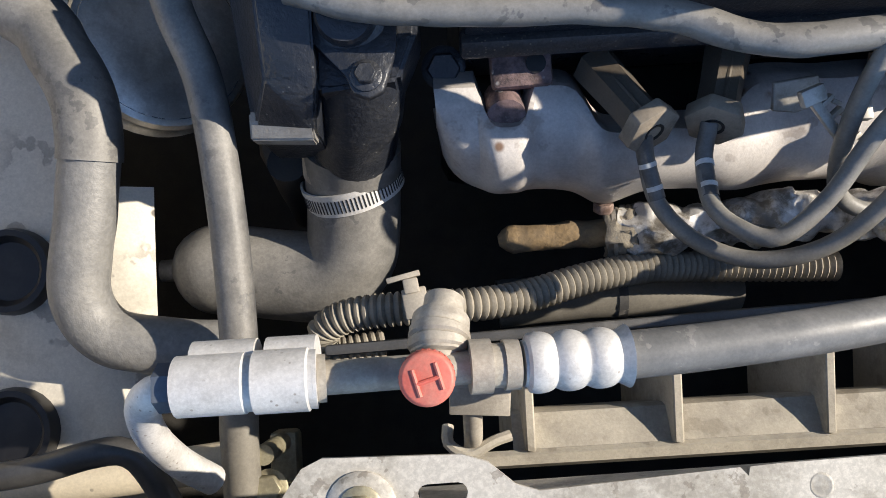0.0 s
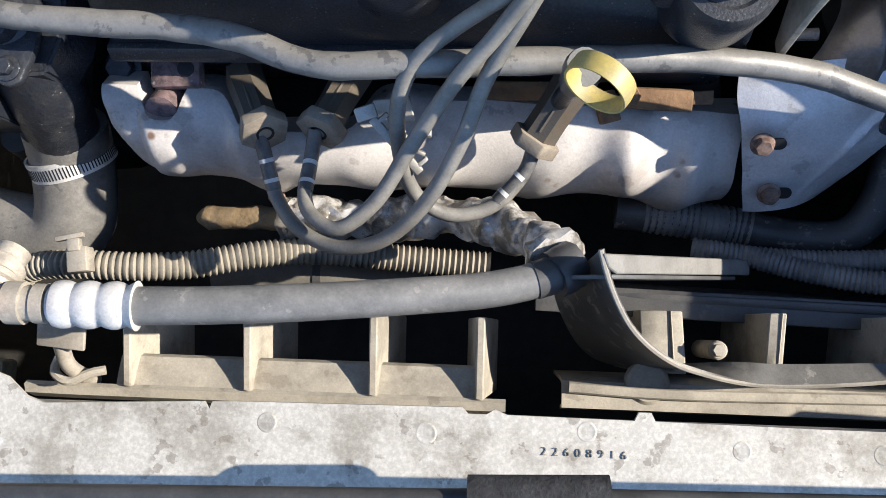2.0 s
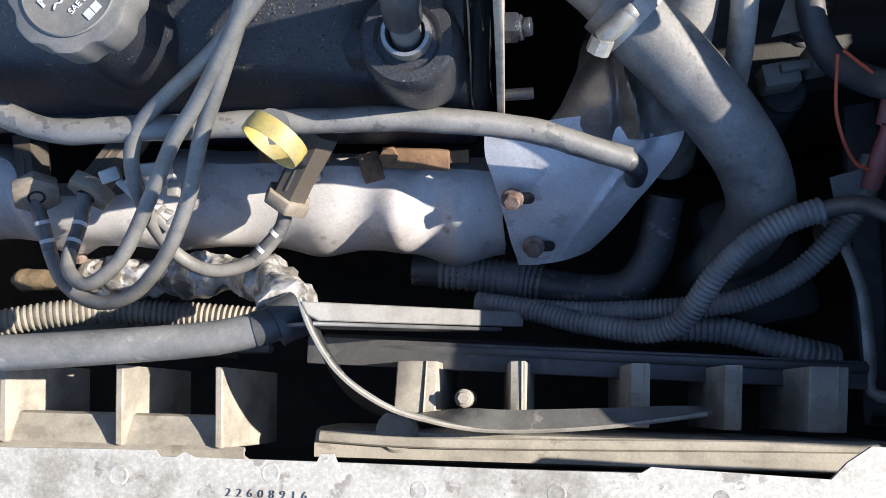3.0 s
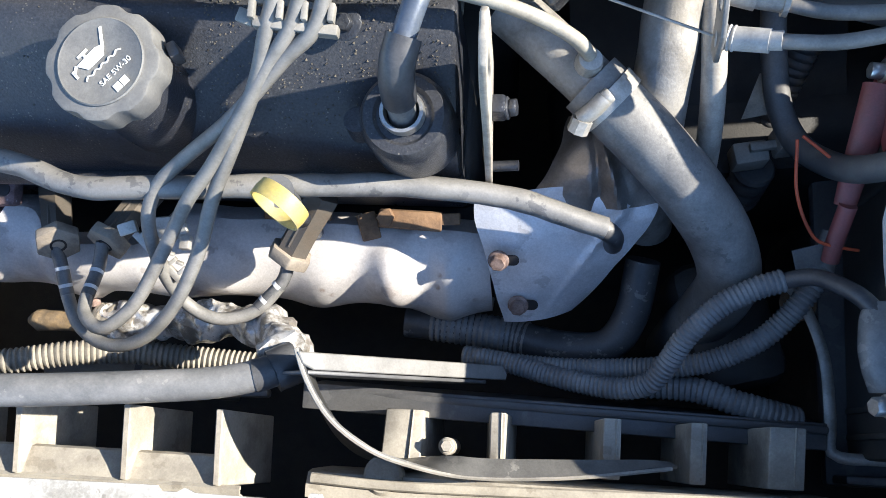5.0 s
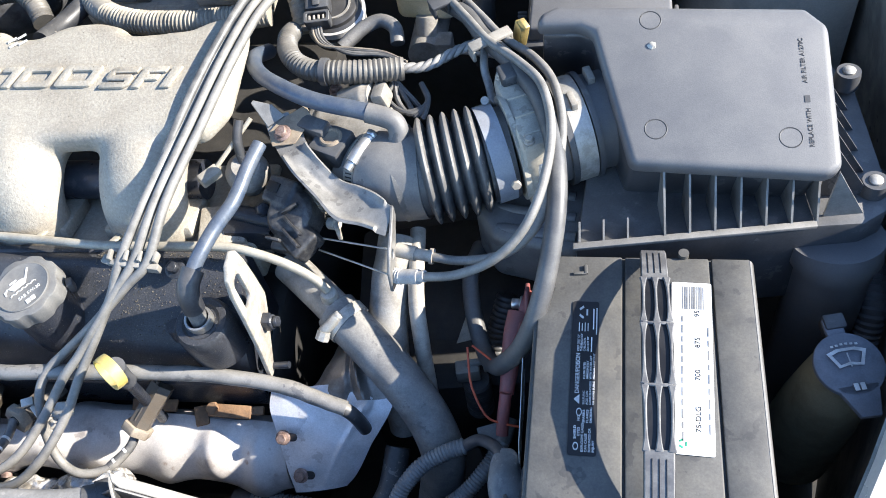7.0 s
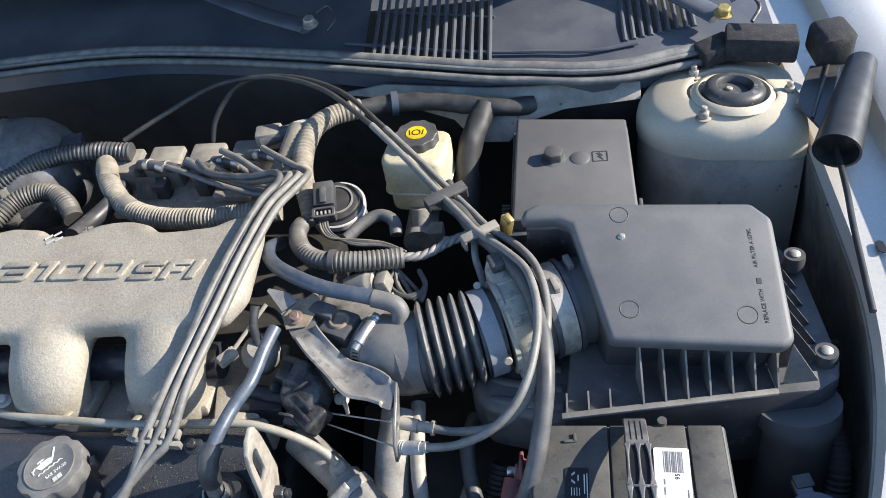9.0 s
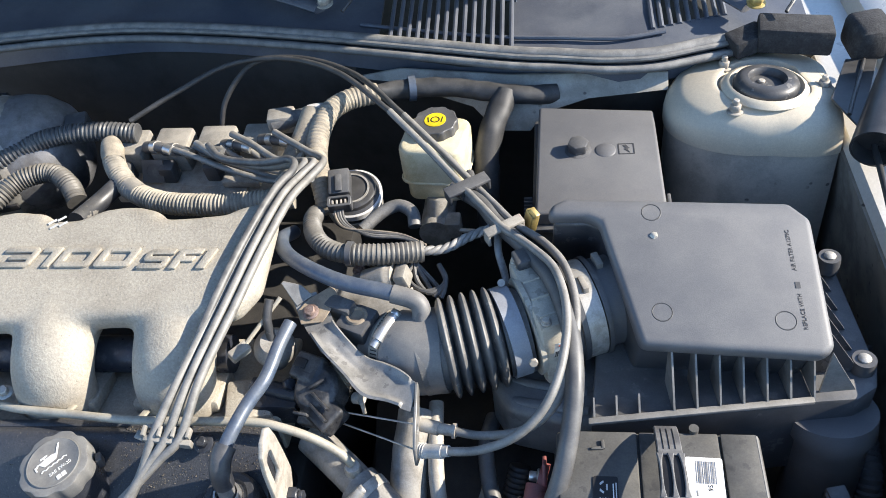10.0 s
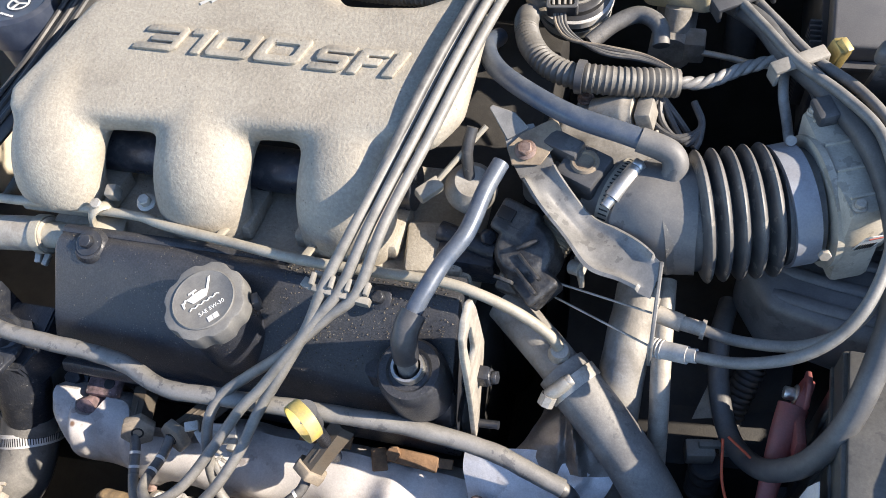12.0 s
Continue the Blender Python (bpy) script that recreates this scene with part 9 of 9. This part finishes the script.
cap_out = [((0.0265 + 0.0014 * (math.cos(10 * a) > 0)) * math.cos(a), (0.0265 + 0.0014 * (math.cos(10 * a) > 0)) * math.sin(a)) for a in (2 * math.pi * k / 60 for k in range(60))]
part("cap", prism(cap_out, 0.016, BC @ pose(0, 0, -0.002), bevel=0.001, seg=1), plastic_black, bk)
part("symbol", merge(lathe([(0, 0.0146), (0.0135, 0.0146), (0.0135, 0.0140), (0, 0.0140)], BC, 30)), yellow, bk, "yellow warning disc")
part("symbol_ring", merge(lathe([(0.0045, 0.0149), (0.0058, 0.0149), (0.0058, 0.0144), (0.0045, 0.0144)], BC, 24), moved(box((-0.0085, 0, 0.0147), (0.0012, 0.010, 0.0005), (0, 0, 8)), BC), moved(box((0.0085, 0, 0.0147), (0.0012, 0.010, 0.0005), (0, 0, -8)), BC)), black_print, bk)
mc = solid("brake_cylinder", merge(tube([(0.53, 0.745, 0.79), (0.522, 0.545, 0.785)], 0.021, 22, 0.01), tube([(0.524, 0.56, 0.79), (0.526, 0.575, 0.82)], 0.013, 16, 0.01), box((0.545, 0.555, 0.79), (0.02, 0.025, 0.025), (0, 0, 0), 0.003)), cast_grey, "grey cast brake master cylinder", "brake cylinder")
solid("brake_pipe", tube([(0.54, 0.548, 0.79), (0.575, 0.542, 0.79), (0.61, 0.538, 0.785)], 0.0032, 10, 0.006), zinc, "thin steel brake pipe", "pipe")

fb = thing("fuse_box", (0.72, 0.56, 0.80), "dusty black fuse box with a moulded knob", "fuse box")
FB = basis((0.651, 0.476, 0.874), (1, 0.0, -0.01), (0.0, 1, 0.075))
part("lid", moved(prism([(0.0, 0.0), (0.146, 0.004), (0.147, 0.175), (0.006, 0.19)], 0.02, pose(0, 0, -0.02), bevel=0.004, seg=3), FB), lid_m, fb)
part("case", moved(prism([(-0.004, -0.002), (0.149, 0.002), (0.15, 0.178), (0.0, 0.194)], 0.10, pose(0, 0, -0.125), bevel=0.003), FB), plastic_black, fb)
part("lip", moved(prism([(-0.006, -0.008), (0.150, -0.004), (0.150, 0.003), (-0.006, 0.001)], 0.006, pose(0, 0, -0.024), bevel=0.001), FB), plastic_black, fb)
part("knob", moved(merge(prism(circle(0.013, 6), 0.013, pose(0.052, 0.105, 0, 0, 0, 12), bevel=0.002), lathe([(0.010, 0.002), (0.016, 0.0), (0.010, 0.0)], pose(0.052, 0.105, 0.0), 24)), FB), plastic_black, fb, "hexagonal black knob")
part("disc", moved(lathe([(0, 0.0012), (0.011, 0.0012), (0.0125, 0.0), (0, 0)], pose(0.084, 0.103, 0), 28), FB), lid_m, fb)
part("mark", moved(prism(rounded(0.019, 0.019, 0.001, 2), 0.0004, pose(0.1085, 0.104, 0), holes=(rounded(0.0165, 0.0165, 0.001, 2),)), FB), mould_grey, fb, "moulded warning square")
part("bolt_mark", moved(prism([(-0.004, 0.006), (0.0, 0.0005), (-0.003, 0.0), (0.004, -0.007), (0.0012, 0.0), (0.004, 0.001), (0.0, 0.007)], 0.0004, pose(0.1085, 0.104, 0.0001)), FB), mould_grey, fb)
part("side_clip", moved(box((0.1515, 0.03, -0.016), (0.004, 0.016, 0.010), (0, 0, 0), 0.001), FB), plastic_black, fb)
for k in range(5):
    part("side_rib", moved(box((-0.008, 0.02 + 0.006 * k, -0.06), (0.010, 0.0022, 0.085), (0, 0, 0), 0.0006), FB), plastic_black, fb)

# wipers on the cowl
for pts, piv in (([(0.360, 0.834, 0.960), (0.268, 0.893, 0.962), (0.158, 0.965, 0.972), (0.0, 1.06, 0.99)], (0.364, 0.832, 0.965)), ([(0.925, 0.763, 0.957), (0.881, 0.812, 0.966), (0.80, 0.885, 0.985), (0.66, 0.98, 1.01)], (0.930, 0.759, 0.962))):
    wp = thing("windscreen_wiper", piv, "black windscreen wiper arm on its pivot", "wiper", "wipers")
    part("arm", tube(pts, lambda s: 0.0175 - 0.016 * min(0.35, s), 12, 0.01, squash=0.4), cowl_m, wp)
    part("pivot_nut", hexbolt(piv, (0, -0.2, 1), 0.016, 0.010, 0.012), zinc if piv[0] < 0.5 else brass, wp)
    p = Vector(piv)
    part("nozzle_hose", tube([p + Vector((0.01, 0.01, 0.012)), p + Vector((0.03, 0.012, 0.02)), p + Vector((0.042, -0.01, 0.012)), p + Vector((0.03, -0.03, 0.002))], 0.0025, 8, 0.005), rubber_dark, wp)
